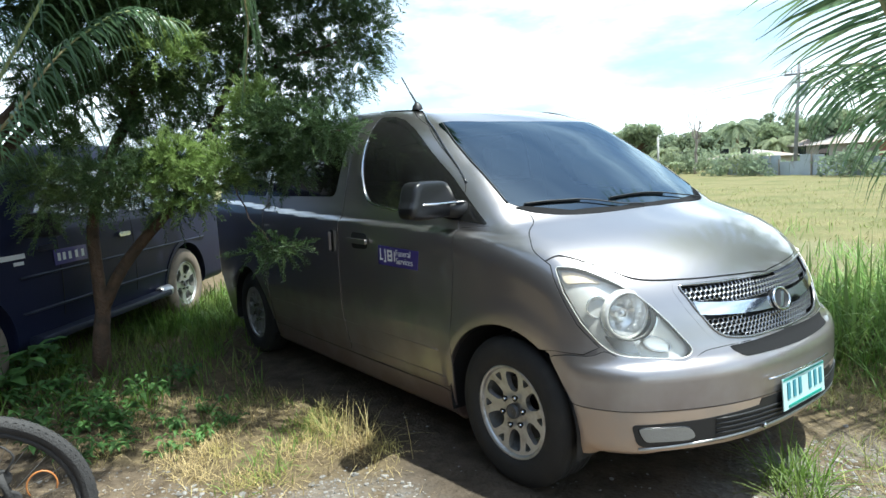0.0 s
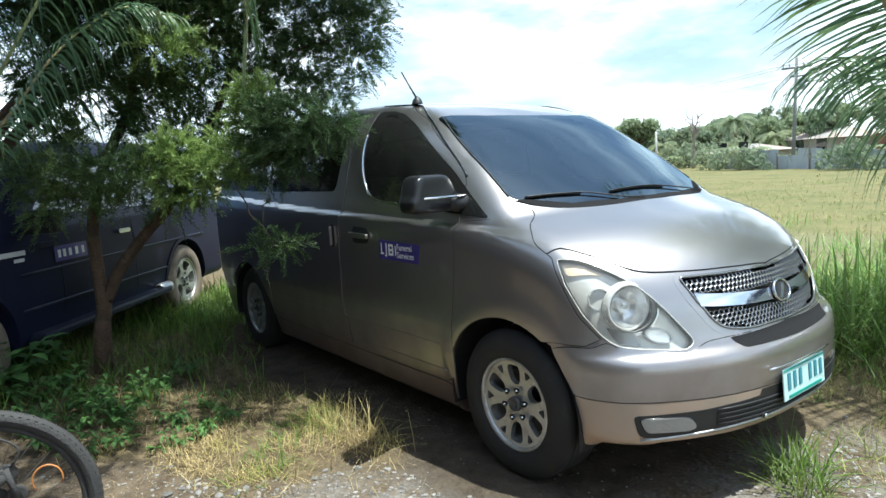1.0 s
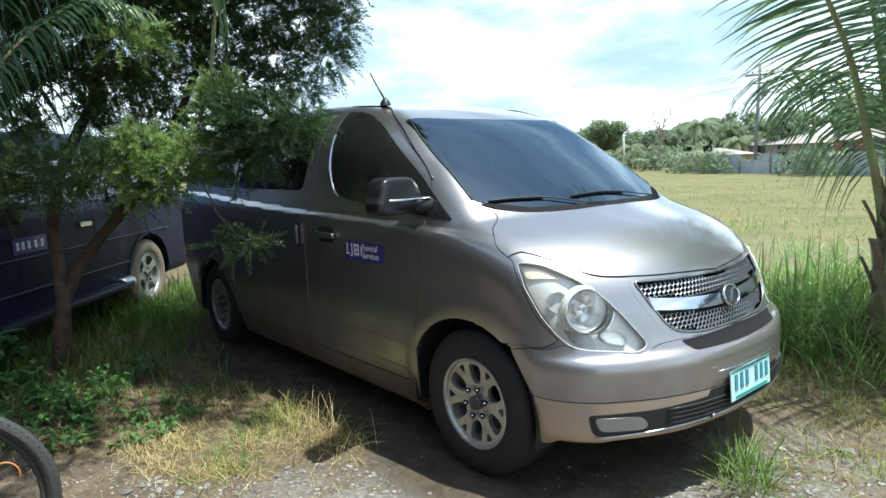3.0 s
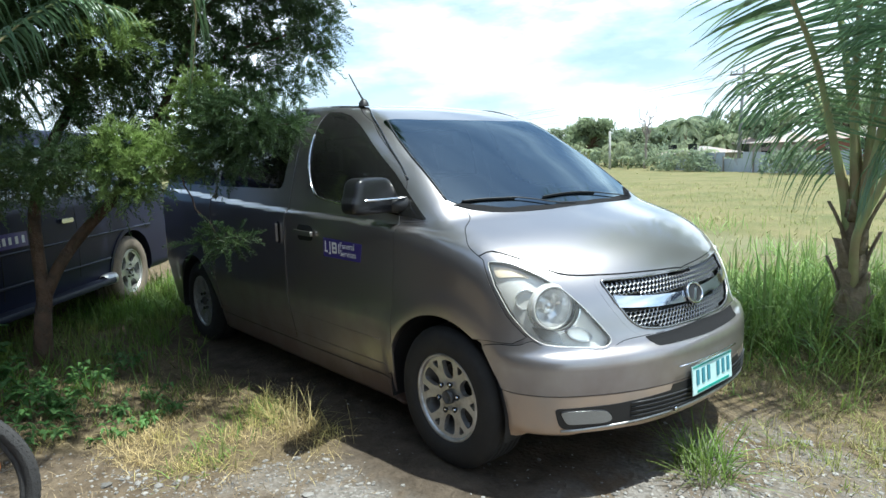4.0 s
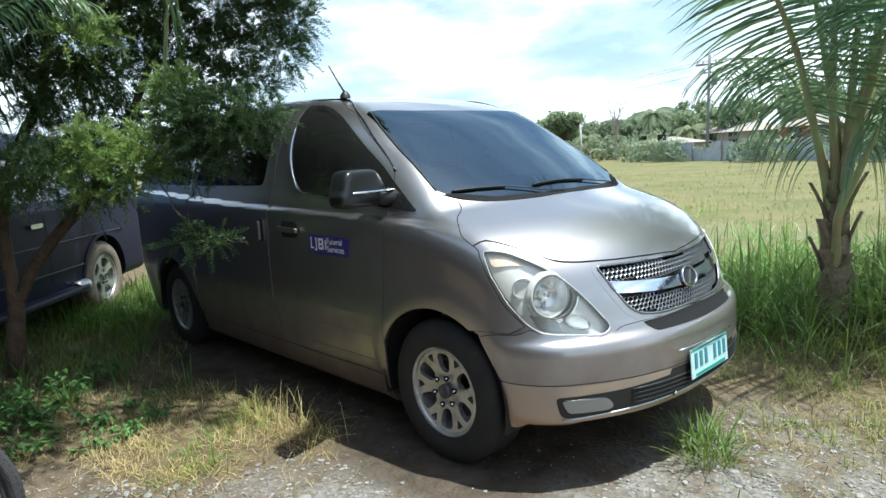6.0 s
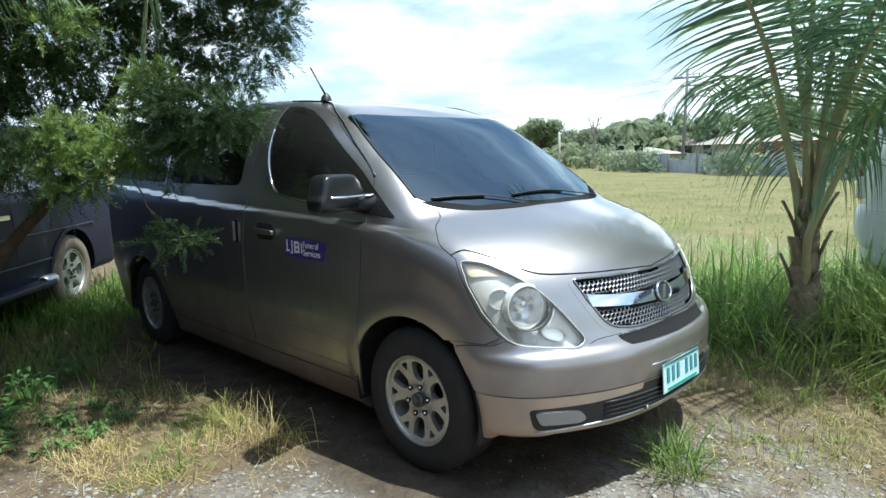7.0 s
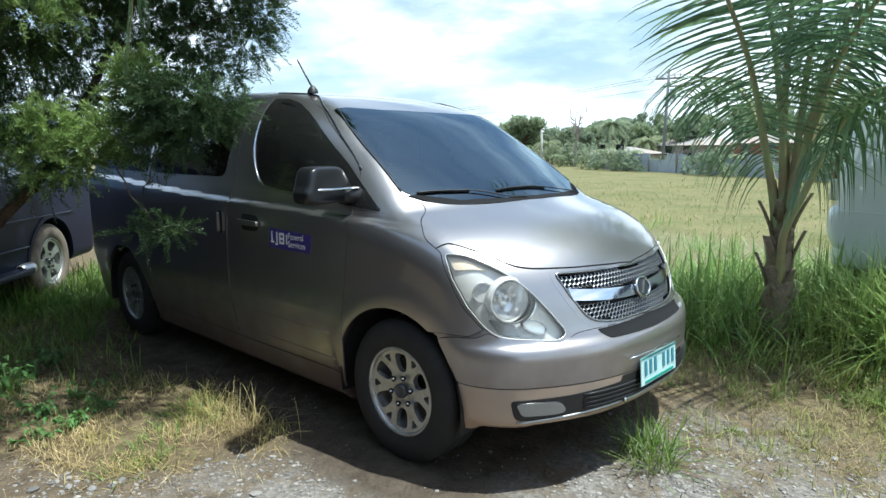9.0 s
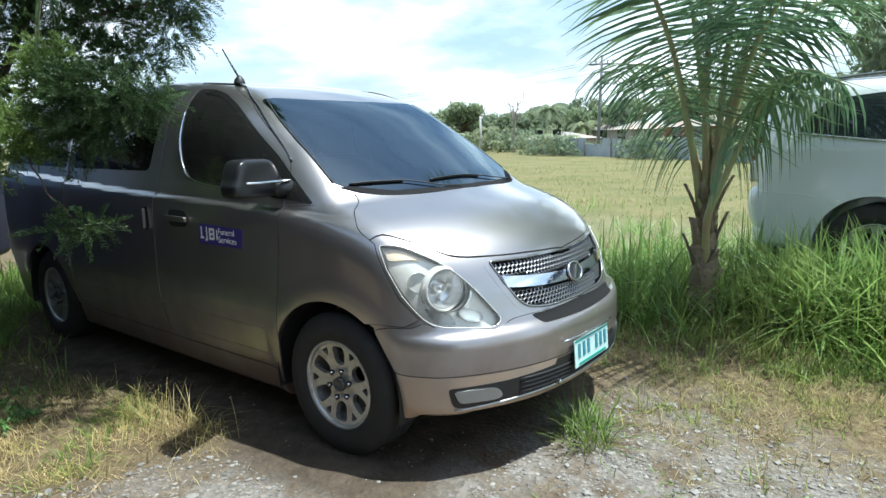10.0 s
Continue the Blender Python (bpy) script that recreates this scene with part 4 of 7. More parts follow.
    for x in (-1.25, -2.15, -3.1):
        for y in (0.30, 1.12):
            seat = new("seat")
            seat.parent = van
            part("seat_cushion", box((x, y, 0.62), (x + 0.5, y + 0.5, 0.80)), SEATCLOTH, seat, bevel=0.04)
            part("seat_back", box((x - 0.06, y, 0.74), (x + 0.10, y + 0.5, 1.36), m=Matrix.Translation((x, y, 0.8)) @ pose(0, 0, 0, 0, -10, 0) @ Matrix.Translation((-x, -y, -0.8))), SEATCLOTH, seat, bevel=0.05)
            part("headrest", box((x - 0.18, y + 0.12, 1.40), (x - 0.08, y + 0.38, 1.60)), SEATCLOTH, seat, bevel=0.04)
    # black liners inside the wheel arches
    for cx, cz, r in (arch_f, arch_r):
        for y0, y1 in ((0.035, 0.40), (1.885, 1.52)):
            v, fs = [], []
            for k in range(25):
                t = radians(-12 + 204 * k / 24)
                for y, q in ((y0, r - 0.006), (y1, r - 0.010), (y1, 0.06)):
                    v.append((cx + q * math.cos(t), y, cz + q * math.sin(t)))
            for k in range(24):
                a = k * 3
                fs += [(a, a + 3, a + 4, a + 1), (a + 1, a + 4, a + 5, a + 2)]
            raw("arch_liner", v, fs, PLASTIC, van, "black wheel arch liner")
    # wheels
    wheel("wheel", van, (0.0, 0.045, 0.35), 0.350, 0.215, 0.215, "six", RUBBER, SATIN)
    wheel("wheel", van, (-3.2, 0.060, 0.35), 0.350, 0.215, 0.215, "six", RUBBER, SATIN)
    wheel("wheel", van, (0.0, 1.875, 0.35), 0.350, 0.215, 0.215, "six", RUBBER, SATIN, flip=True)
    wheel("wheel", van, (-3.2, 1.86, 0.35), 0.350, 0.215, 0.215, "six", RUBBER, SATIN, flip=True)
    return van


build_van()

# ---- ground ----
def noise2(x, y, s, seed=0.0):
    x, y = np.asarray(x, float) * s + seed, np.asarray(y, float) * s - seed * 0.7
    return (np.sin(x * 1.3 + 2.1 * np.sin(y * 0.9 + 0.3)) + np.sin(y * 1.7 + 1.6 * np.sin(x * 1.1 + 1.7)) + np.sin((x + y) * 2.3 + np.sin(x * 3.1))) / 3


def height(x, y):
    x, y = np.asarray(x, float), np.asarray(y, float)
    bank = 0.18 * np.clip((y - 2.3) / 1.3, 0, 1) * np.clip((x + 0.6) / 1.2, 0, 1) * np.clip((10 - y) / 3, 0, 1)
    left = 0.10 * np.clip((-1.0 - x) / 2.0, 0, 1) * np.clip((-0.45 - y) / 0.8, 0, 1) * np.clip((x + 6.5) / 2, 0, 1)
    return bank + left + 0.010 * noise2(x, y, 2.2) + 0.006 * noise2(x, y, 6.5, 3)


def grassy(x, y):
    """How much turf covers the ground: 0 bare gravel or earth, 1 full grass."""
    x, y = np.asarray(x, float), np.asarray(y, float)
    wob = 0.22 * noise2(x, y, 2.4, 1.0) + 0.12 * noise2(x, y, 6, 2.0)
    verge = np.clip((y - 1.15 + 1.3 * wob) / 0.7, 0, 1) * np.clip((x + 5) / 0.5, 0, 1)
    strip = np.clip((y + 1.58 - 0.6 * (x + 1.75) + wob) / 0.16, 0, 1) * np.clip((-0.30 - x + wob) / 0.35, 0, 1) * np.clip((-0.16 - y + 0.4 * wob) / 0.1, 0, 1)
    back = np.clip((-3.0 - x + wob) / 0.8, 0, 1) * np.clip((-0.0 - y + 0.3) / 0.3, 0, 1)
    behind = np.clip((-4.4 - x + wob) / 0.4, 0, 1)
    nose = np.clip((x - 0.98 + wob) / 0.3, 0, 1) * np.clip((y - 0.95 + wob) / 0.35, 0, 1) * 0.45
    return np.maximum.reduce([verge, strip, back, behind, nose])


def field(x, y):
    return np.clip((np.asarray(y, float) - 5.0) / 5.0, 0, 1) * np.clip((np.asarray(x) + 400) / 10, 0, 1)


def ground_material():
    m = bpy.data.materials.new("gravel_earth_and_turf")
    m.use_nodes = True
    n, l = m.node_tree.nodes, m.node_tree.links
    b = n["Principled BSDF"]
    b.inputs["Roughness"].default_value = 0.95
    b.inputs["Specular IOR Level"].default_value = 0.2
    geo = n.new("ShaderNodeNewGeometry")

    def tex(scale, detail=6, rough=0.6):
        t = n.new("ShaderNodeTexNoise")
        t.inputs["Scale"].default_value, t.inputs["Detail"].default_value, t.inputs["Roughness"].default_value = scale, detail, rough
        l.new(geo.outputs["Position"], t.inputs["Vector"])
        return t.outputs["Fac"]

    def ramp(fac, *stops):
        r = n.new("ShaderNodeValToRGB")
        e = r.color_ramp.elements
        while len(e) < len(stops):
            e.new(0.5)
        for k, (pos, col) in enumerate(stops):
            e[k].position, e[k].color = pos, (*col, 1)
        l.new(fac, r.inputs["Fac"])
        return r.outputs["Color"]

    def mix(fac, a, c):
        x = n.new("ShaderNodeMix")
        x.data_type = "RGBA"
        l.new(fac, x.inputs["Factor"]), l.new(a, x.inputs["A"]), l.new(c, x.inputs["B"])
        return x.outputs["Result"]

    def attr(name):
        a = n.new("ShaderNodeAttribute")
        a.attribute_name = name
        return a.outputs["Fac"]
    vor = n.new("ShaderNodeTexVoronoi")
    vor.inputs["Scale"].default_value = 46
    l.new(geo.outputs["Position"], vor.inputs["Vector"])
    stones = ramp(vor.outputs["Color"], (0.0, (0.135, 0.122, 0.107)), (0.5, (0.198, 0.180, 0.160)), (1.0, (0.285, 0.265, 0.24)))
    earth = ramp(tex(9), (0.3, (0.075, 0.055, 0.036)), (0.7, (0.165, 0.126, 0.084)))
    gravel = mix(ramp(tex(3.5), (0.42, (0, 0, 0)), (0.60, (1, 1, 1))), stones, earth)
    soil = ramp(tex(14), (0.3, (0.075, 0.055, 0.034)), (0.7, (0.20, 0.155, 0.085)))
    turf = ramp(tex(0.55, 8), (0.30, (0.115, 0.128, 0.050)), (0.46, (0.165, 0.158, 0.068)), (0.60, (0.205, 0.180, 0.085)), (0.75, (0.130, 0.138, 0.054)))
    fine = ramp(tex(9, 5), (0.3, (0.75, 0.75, 0.75)), (0.7, (1.15, 1.15, 1.15)))
    mul = n.new("ShaderNodeMix")
    mul.data_type, mul.blend_type = "RGBA", "MULTIPLY"
    mul.inputs["Factor"].default_value = 1.0
    l.new(turf, mul.inputs["A"]), l.new(fine, mul.inputs["B"])
    # dark damp earth that also carries painted shade
    damp_and_shade = ramp(tex(7), (0.3, (0.050, 0.039, 0.028)), (0.7, (0.115, 0.090, 0.066)))
    col = mix(attr("earthy"), gravel, earth)
    col = mix(attr("bare"), col, damp_and_shade)
    col = mix(attr("turf"), col, soil)
    col = mix(attr("field"), col, mul.outputs["Result"])
    col = mix(attr("track"), col, ramp(tex(3.0), (0.3, (0.15, 0.15, 0.075)), (0.7, (0.21, 0.195, 0.11))))
    l.new(col, b.inputs["Base Color"])
    k = n.new("ShaderNodeBump")
    k.inputs["Strength"].default_value, k.inputs["Distance"].default_value = 0.5, 0.014
    l.new(vor.outputs["Distance"], k.inputs["Height"])
    k2 = n.new("ShaderNodeBump")
    k2.inputs["Strength"].default_value, k2.inputs["Distance"].default_value = 0.6, 0.03
    l.new(tex(22), k2.inputs["Height"]), l.new(k.outputs["Normal"], k2.inputs["Normal"]), l.new(k2.outputs["Normal"], b.inputs["Normal"])
    return m


xs = np.concatenate([-np.geomspace(9.3, 1500, 34)[::-1], np.arange(-9, 6.01, 0.1), np.geomspace(6.4, 1500, 34)])
ys = np.concatenate([-np.geomspace(6.3, 1500, 30)[::-1], np.arange(-6, 10.01, 0.1), np.geomspace(10.5, 1500, 40)])
gx, gy = np.meshgrid(xs, ys, indexing="ij")
gz = height(gx, gy)
ny = len(ys)
quads = [(i * ny + j, (i + 1) * ny + j, (i + 1) * ny + j + 1, i * ny + j + 1) for i in range(len(xs) - 1) for j in range(ny - 1)]
ground = tagged(raw("ground", np.stack([gx.ravel(), gy.ravel(), gz.ravel()], 1), quads, ground_material()), "gravel and bare earth turning into rough grass and a wide field", "ground", kind="structure")
# the van's shade laid into the ground colour, under and beside it
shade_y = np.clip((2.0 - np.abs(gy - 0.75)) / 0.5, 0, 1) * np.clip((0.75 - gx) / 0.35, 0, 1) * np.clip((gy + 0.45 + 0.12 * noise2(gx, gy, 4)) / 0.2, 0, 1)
# unseen ground behind the camera, darkened so the flank reflects less
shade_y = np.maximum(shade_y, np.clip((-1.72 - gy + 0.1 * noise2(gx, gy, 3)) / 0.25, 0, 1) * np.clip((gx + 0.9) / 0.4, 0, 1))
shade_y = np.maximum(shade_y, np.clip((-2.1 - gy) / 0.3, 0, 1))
earthy = np.clip((-0.15 - gx + 0.3 * noise2(gx, gy, 2.0, 9)) / 0.7, 0, 1) * 0.95
track = np.clip(1 - np.abs(gy - 7.6 + 0.10 * gx - 0.5 * noise2(gx, gy, 0.5)) / 1.3, 0, 1) ** 0.5
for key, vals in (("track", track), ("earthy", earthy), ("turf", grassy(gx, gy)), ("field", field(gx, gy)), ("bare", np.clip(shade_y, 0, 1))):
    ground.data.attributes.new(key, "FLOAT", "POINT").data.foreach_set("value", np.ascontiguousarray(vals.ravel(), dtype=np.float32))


# ---- grass, stones, weeds ----
def blades(name, roots, length, width, lean, mat, label, category, seed, curl=0.5, spread=1.0):
    """Many curved blades in one mesh, each five triangles."""
    rng = np.random.default_rng(seed)
    n = len(roots)
    a = rng.uniform(0, 2 * np.pi, n)
    L = length * rng.uniform(0.55, 1.25, n) if np.isscalar(length) else length * rng.uniform(0.6, 1.25, n)
    lean = np.abs(rng.normal(lean, lean * 0.5, n)) * spread
    d = np.stack([np.cos(a), np.sin(a), np.zeros(n)], 1)
    s = np.stack([-np.sin(a), np.cos(a), np.zeros(n)], 1)
    twist = rng.uniform(-0.8, 0.8, n)[:, None]
    s = s * np.cos(twist) + d * np.sin(twist)
    w = width * rng.uniform(0.7, 1.3, n)
    rows = []
    for t, wt in ((0, 0.8), (0.4, 1.0), (0.75, 0.7), (1.0, 0.0)):
        out = L * (np.sin(lean) * t + curl * lean * t * t * 0.6)
        up = L * (np.cos(lean) * t - curl * lean * t * t * 0.5)
        c = roots + d * out[:, None] + np.array((0, 0, 1.0)) * up[:, None]
        rows.append((c - s * (w * wt / 2)[:, None], c + s * (w * wt / 2)[:, None]))
    v = np.stack([rows[0][0], rows[0][1], rows[1][0], rows[1][1], rows[2][0], rows[2][1], rows[3][0]], 1).reshape(-1, 3)
    k = np.arange(n)[:, None] * 7
    quad = np.concatenate([k + np.array((0, 1, 3, 2)), k + np.array((2, 3, 5, 4))])
    tri = k + np.array((4, 5, 6))
    ob = raw(name, v, [*map(tuple, quad), *map(tuple, tri)], mat, smooth=True)
    return tagged(ob, label, category, kind="stuff")


def scatter(n, x0, x1, y0, y1, seed, weight=None, clump=0, sigma=0.06):
    rng = np.random.default_rng(seed)
    x, y = rng.uniform(x0, x1, n), rng.uniform(y0, y1, n)
    if weight is not None:
        ok = rng.uniform(0, 1, n) < weight(x, y)
        x, y = x[ok], y[ok]
    if clump:
        x, y = np.repeat(x, clump), np.repeat(y, clump)
        x, y = x + rng.normal(0, sigma, len(x)), y + rng.normal(0, sigma, len(y))
    return np.stack([x, y, height(x, y) - 0.005], 1)


def clear_of_van(x, y):
    return (~((x > -4.2) & (x < 0.80) & (y > 0.06) & (y < 1.86))).astype(float)


GREEN = material("green_grass", (0.15, 0.26, 0.045), 0.55, rand=0.45, var=0.3, scale=1.5, trans=0.42, second=(0.20, 0.24, 0.06), sscale=1.2)
LUSH = material("lush_grass", (0.25, 0.385, 0.115), 0.45, rand=0.4, var=0.25, scale=2, trans=0.48, second=(0.33, 0.40, 0.13), sscale=2.0)
STRAW = material("dry_grass", (0.52, 0.41, 0.20), 0.7, rand=0.35, var=0.3, scale=3, trans=0.25, second=(0.40, 0.35, 0.12), sscale=3.2, spread=(0.44, 0.58))
MIXED = material("half_dry_grass", (0.42, 0.335, 0.16), 0.7, rand=0.4, var=0.3, scale=4, trans=0.3, second=(0.24, 0.255, 0.075), sscale=4.0, spread=(0.40, 0.56))
THATCH = material("trodden_straw", (0.34, 0.26, 0.15), 0.85, rand=0.45, var=0.3, scale=5, second=(0.20, 0.15, 0.09), sscale=3.0)
HAY = material("field_grass", (0.29, 0.28, 0.12), 0.7, rand=0.35, var=0.3, scale=0.3, trans=0.3, second=(0.24, 0.28, 0.08), sscale=0.5)

tall = lambda x, y: clear_of_van(x, y) * np.clip((y - 2.95 + 0.3 * noise2(x, y, 2.6)) / 0.45, 0, 1) * np.clip((5.2 - y) / 1.5, 0.25, 1) * np.clip((x + 1.2) / 0.8, 0.35, 1)
p = scatter(1250, -3.5, 4.2, 1.95, 6.0, 3, tall, 14, 0.075)
size = (0.32 + 0.24 * np.clip(noise2(p[:, 0], p[:, 1], 1.9, 6) + 0.5, 0, 1.2)) * (1 + 0.55 * np.clip(p[:, 0] - 1.0, 0, 1))
blades("tall_grass", p, size, 0.014, 0.62, LUSH, "tall lush green grass round the palm", "grass", 4, curl=0.9)
p = scatter(520, -1.0, 4.0, 2.5, 4.6, 33, tall, 6, 0.05)
blades("arching_grass", p, 0.62, 0.020, 0.75, LUSH, "long broad grass blades arching over", "grass", 34, curl=1.1)
p = scatter(130, 1.2, 2.9, 3.15, 3.85, 43, None, 12, 0.07)
blades("high_grass", p, 0.68, 0.014, 0.5, LUSH, "high green grass in front of the pale car", "grass", 44, curl=1.0)
p = scatter(900, -1.5, 4.0, 2.2, 4.2, 13, lambda x, y: clear_of_van(x, y) * np.clip((y - 2.3 + 0.3 * noise2(x, y, 2.6)) / 0.4, 0, 1), 4, 0.09)
blades("seeding_grass", p, 0.58, 0.007, 0.38, GREEN, "long pale grass stems above the verge", "grass", 14, curl=1.3)
p = scatter(2600, -1.4, 4.0, 1.75, 3.0, 15, lambda x, y: clear_of_van(x, y) * np.clip((y - 1.95 + 0.35 * noise2(x, y, 2.2, 3)) / 0.35, 0, 1) * np.clip(0.55 + noise2(x, y, 3.0), 0.12, 1), 9, 0.05)
blades("low_grass", p, 0.105, 0.0065, 0.75, GREEN, "low green grass in front of the palm", "grass", 27)
p = scatter(9000, -1.3, 4.0, 0.9, 3.0, 5, lambda x, y: clear_of_van(x, y) * grassy(x, y) * np.clip(0.75 + 0.7 * noise2(x, y, 3.3, 5), 0.08, 1), 4, 0.05)
blades("verge_grass", p, 0.075, 0.0038, 0.7, MIXED, "short dry and green grass at the edge of the gravel", "grass", 6)
p = scatter(260, 0.85, 1.9, 0.75, 2.1, 25, lambda x, y: np.clip((y - 0.85 + 0.35 * noise2(x, y, 4.0)) / 0.2, 0, 1) * np.clip(noise2(x, y, 4.5, 2) + 0.2, 0, 1), 7, 0.035)
blades("bumper_tufts", p, 0.11, 0.004, 0.65, MIXED, "dry grass tufts by the front bumper", "grass", 26)
p = scatter(17, 0.80, 1.00, 0.74, 1.02, 29, None, 11, 0.03)
blades("green_tuft", p, 0.26, 0.0055, 0.5, GREEN, "fresh green tuft beside the front bumper", "grass", 30, curl=0.9)
p = scatter(900, 0.9, 3.4, 0.3, 2.0, 35, lambda x, y: np.clip(noise2(x, y, 3.6, 7) - 0.15, 0, 1), 5, 0.03)
blades("gravel_sprigs", p, 0.06, 0.0045, 0.8, GREEN, "small sprigs of grass coming through the gravel", "grass", 36)
p = scatter(7200, -4.0, -0.35, -1.8, 0.05, 7, lambda x, y: grassy(x, y) * np.clip(0.35 + 1.1 * noise2(x, y, 3.7, 4), 0.03, 1) * np.clip((x + 2.5) / 0.8, 0.12, 1), 6, 0.045)
blades("dry_strip", p, 0.085, 0.0030, 0.85, STRAW, "trampled dry grass beside the van", "grass", 8)
p = scatter(520, -2.4, -0.5, -1.3, -0.2, 37, lambda x, y: grassy(x, y) * np.clip(noise2(x, y, 3.1, 2) + 0.2, 0, 1), 6, 0.05)
blades("strip_green", p, 0.10, 0.005, 0.7, GREEN, "green grass growing through the dry strip", "grass", 38)
p = scatter(120, -2.1, -0.7, -0.70, -0.10, 17, lambda x, y: np.exp(-((x + 1.02) / 0.24) ** 2 - ((y + 0.27) / 0.10) ** 2) * 2.6, 12, 0.04)
blades("straw_tuft", p, 0.23, 0.0036, 0.60, STRAW, "tall straw-coloured tuft beside the van", "grass", 18, curl=1.1)
p = scatter(46, -1.5, -0.55, -0.42, -0.12, 57, None, 2, 0.03)
blades("seed_stalks", p, 0.27, 0.0022, 0.36, STRAW, "thin pale seed stalks standing out of the tuft", "grass", 58, curl=1.3)
q = scatter(8000, -3.2, 0.4, -2.0, -0.1, 61, lambda x, y: np.clip(0.5 + 0.7 * noise2(x, y, 2.8, 6), 0.1, 1) * np.clip((-0.28 - y) / 0.1, 0, 1))
blades("straw_litter", q + np.array((0, 0, 0.010)), 0.05, 0.0026, 1.5, THATCH, "dry straw litter lying on the earth", "straw", 62, curl=0.0)
q = scatter(3200, 0.6, 3.2, 0.7, 2.6, 63, lambda x, y: np.clip(0.3 + 0.8 * noise2(x, y, 2.8, 1), 0.02, 1))
blades("verge_litter", q + np.array((0, 0, 0.010)), 0.05, 0.0026, 1.45, THATCH, "dry straw litter by the verge", "straw", 64, curl=0.0)
p = scatter(1700, -7.5, -2.2, -2.6, 0.25, 9, lambda x, y: np.clip(grassy(x, y) * 1.2 - 0.15, 0, 1) * (0.5 + 0.5 * noise2(x, y, 2.0)), 8, 0.06)
blades("shade_grass", p, 0.20, 0.008, 0.5, GREEN, "green grass in the shade of the tree", "grass", 10)
p = scatter(520, -6.2, -4.25, -0.55, 2.4, 19, None, 12, 0.07)
blades("rear_grass", p, 0.30, 0.010, 0.5, GREEN, "bright green grass behind the van", "grass", 20, curl=0.9)
p = scatter(16000, -22, 7, 5.0, 26, 11, lambda x, y: np.where(np.abs(y - 7.6 + 0.1 * x) < 1.0, 0.12, 1) * np.clip(8.0 / y, 0.2, 1) * np.clip(0.6 + 0.7 * noise2(x, y, 0.8, 3), 0.1, 1), 4, 0.12)
blades("field_grass", p, 0.12, 0.012, 0.8, HAY, "yellow-green pasture grass", "grass", 12)
p = scatter(420, -40, 8, 14, 44, 21, lambda x, y: np.clip(0.4 + noise2(x, y, 0.5, 3), 0.05, 1), 6, 0.25)
blades("field_weeds", p, 0.16, 0.03, 0.9, HAY, "rough tufts out in the pasture", "grass", 22)
for (cx, cy, r, k) in ((0.15, 4.9, 0.22, 130), (-1.3, 7.6, 0.3, 80), (-3.6, 9.8, 0.4, 80)):
    rng = np.random.default_rng(int(k + cx * 10))
    q = np.stack([cx + rng.normal(0, r, k), cy + rng.normal(0, r, k), np.zeros(k)], 1)
    q[:, 2] = height(q[:, 0], q[:, 1])
    blades("grass_clump", q, 0.30, 0.014, 0.5, LUSH, "single green clump in the pasture", "grass", k)


def pebbles(name, n, area, size, mat, label, seed, weight):
    rng = np.random.default_rng(seed)
    x, y = rng.uniform(area[0], area[1], n), rng.uniform(area[2], area[3], n)
    ok = rng.uniform(0, 1, n) < weight(x, y)
    x, y = x[ok], y[ok]
    n = len(x)
    base = bmesh.new()
    bmesh.ops.create_icosphere(base, subdivisions=1, radius=1)
    bv = np.array([v.co[:] for v in base.verts])
    bf = np.array([[v.index for v in f.verts] for f in base.faces])
    base.free()
    s = size * rng.lognormal(0, 0.45, n)
    sc = np.stack([s * rng.uniform(0.8, 1.4, n), s * rng.uniform(0.7, 1.1, n), s * rng.uniform(0.35, 0.7, n)], 1)
    a = rng.uniform(0, 6.28, n)
    v = bv[None] * (1 + rng.normal(0, 0.13, (n, len(bv), 1))) * sc[:, None]
    c, q = np.cos(a)[:, None], np.sin(a)[:, None]
    v = np.stack([v[..., 0] * c - v[..., 1] * q, v[..., 0] * q + v[..., 1] * c, v[..., 2]], -1)
    v += np.stack([x, y, height(x, y) + s * 0.12], 1)[:, None]
    f = (np.arange(n)[:, None, None] * len(bv) + bf[None]).reshape(-1, 3)
    return tagged(raw(name, v.reshape(-1, 3), f, mat, smooth=False), label, "gravel", kind="stuff")


STONE = material("gravel_stone", (0.225, 0.213, 0.195), 0.85, rand=0.5, var=0.2, scale=50, bump=0.2, bscale=150)
open_ground = lambda x, y: np.where((x < 0.7) & (y > -0.3) & (y < 2.0), 0.03, 1.0) * np.clip(1.05 - 1.3 * grassy(x, y), 0, 1) * np.clip(0.60 + 0.55 * noise2(x, y, 2.1, 8), 0.12, 1)
pebbles("gravel", 42000, (-1.6, 3.0, -1.7, 2.2), 0.0056, STONE, "loose grey gravel", 31, open_ground)
pebbles("larger_stones", 420, (-1.6, 2.6, -1.6, 2.0), 0.0125, STONE, "scattered larger grey stones", 32, open_ground)


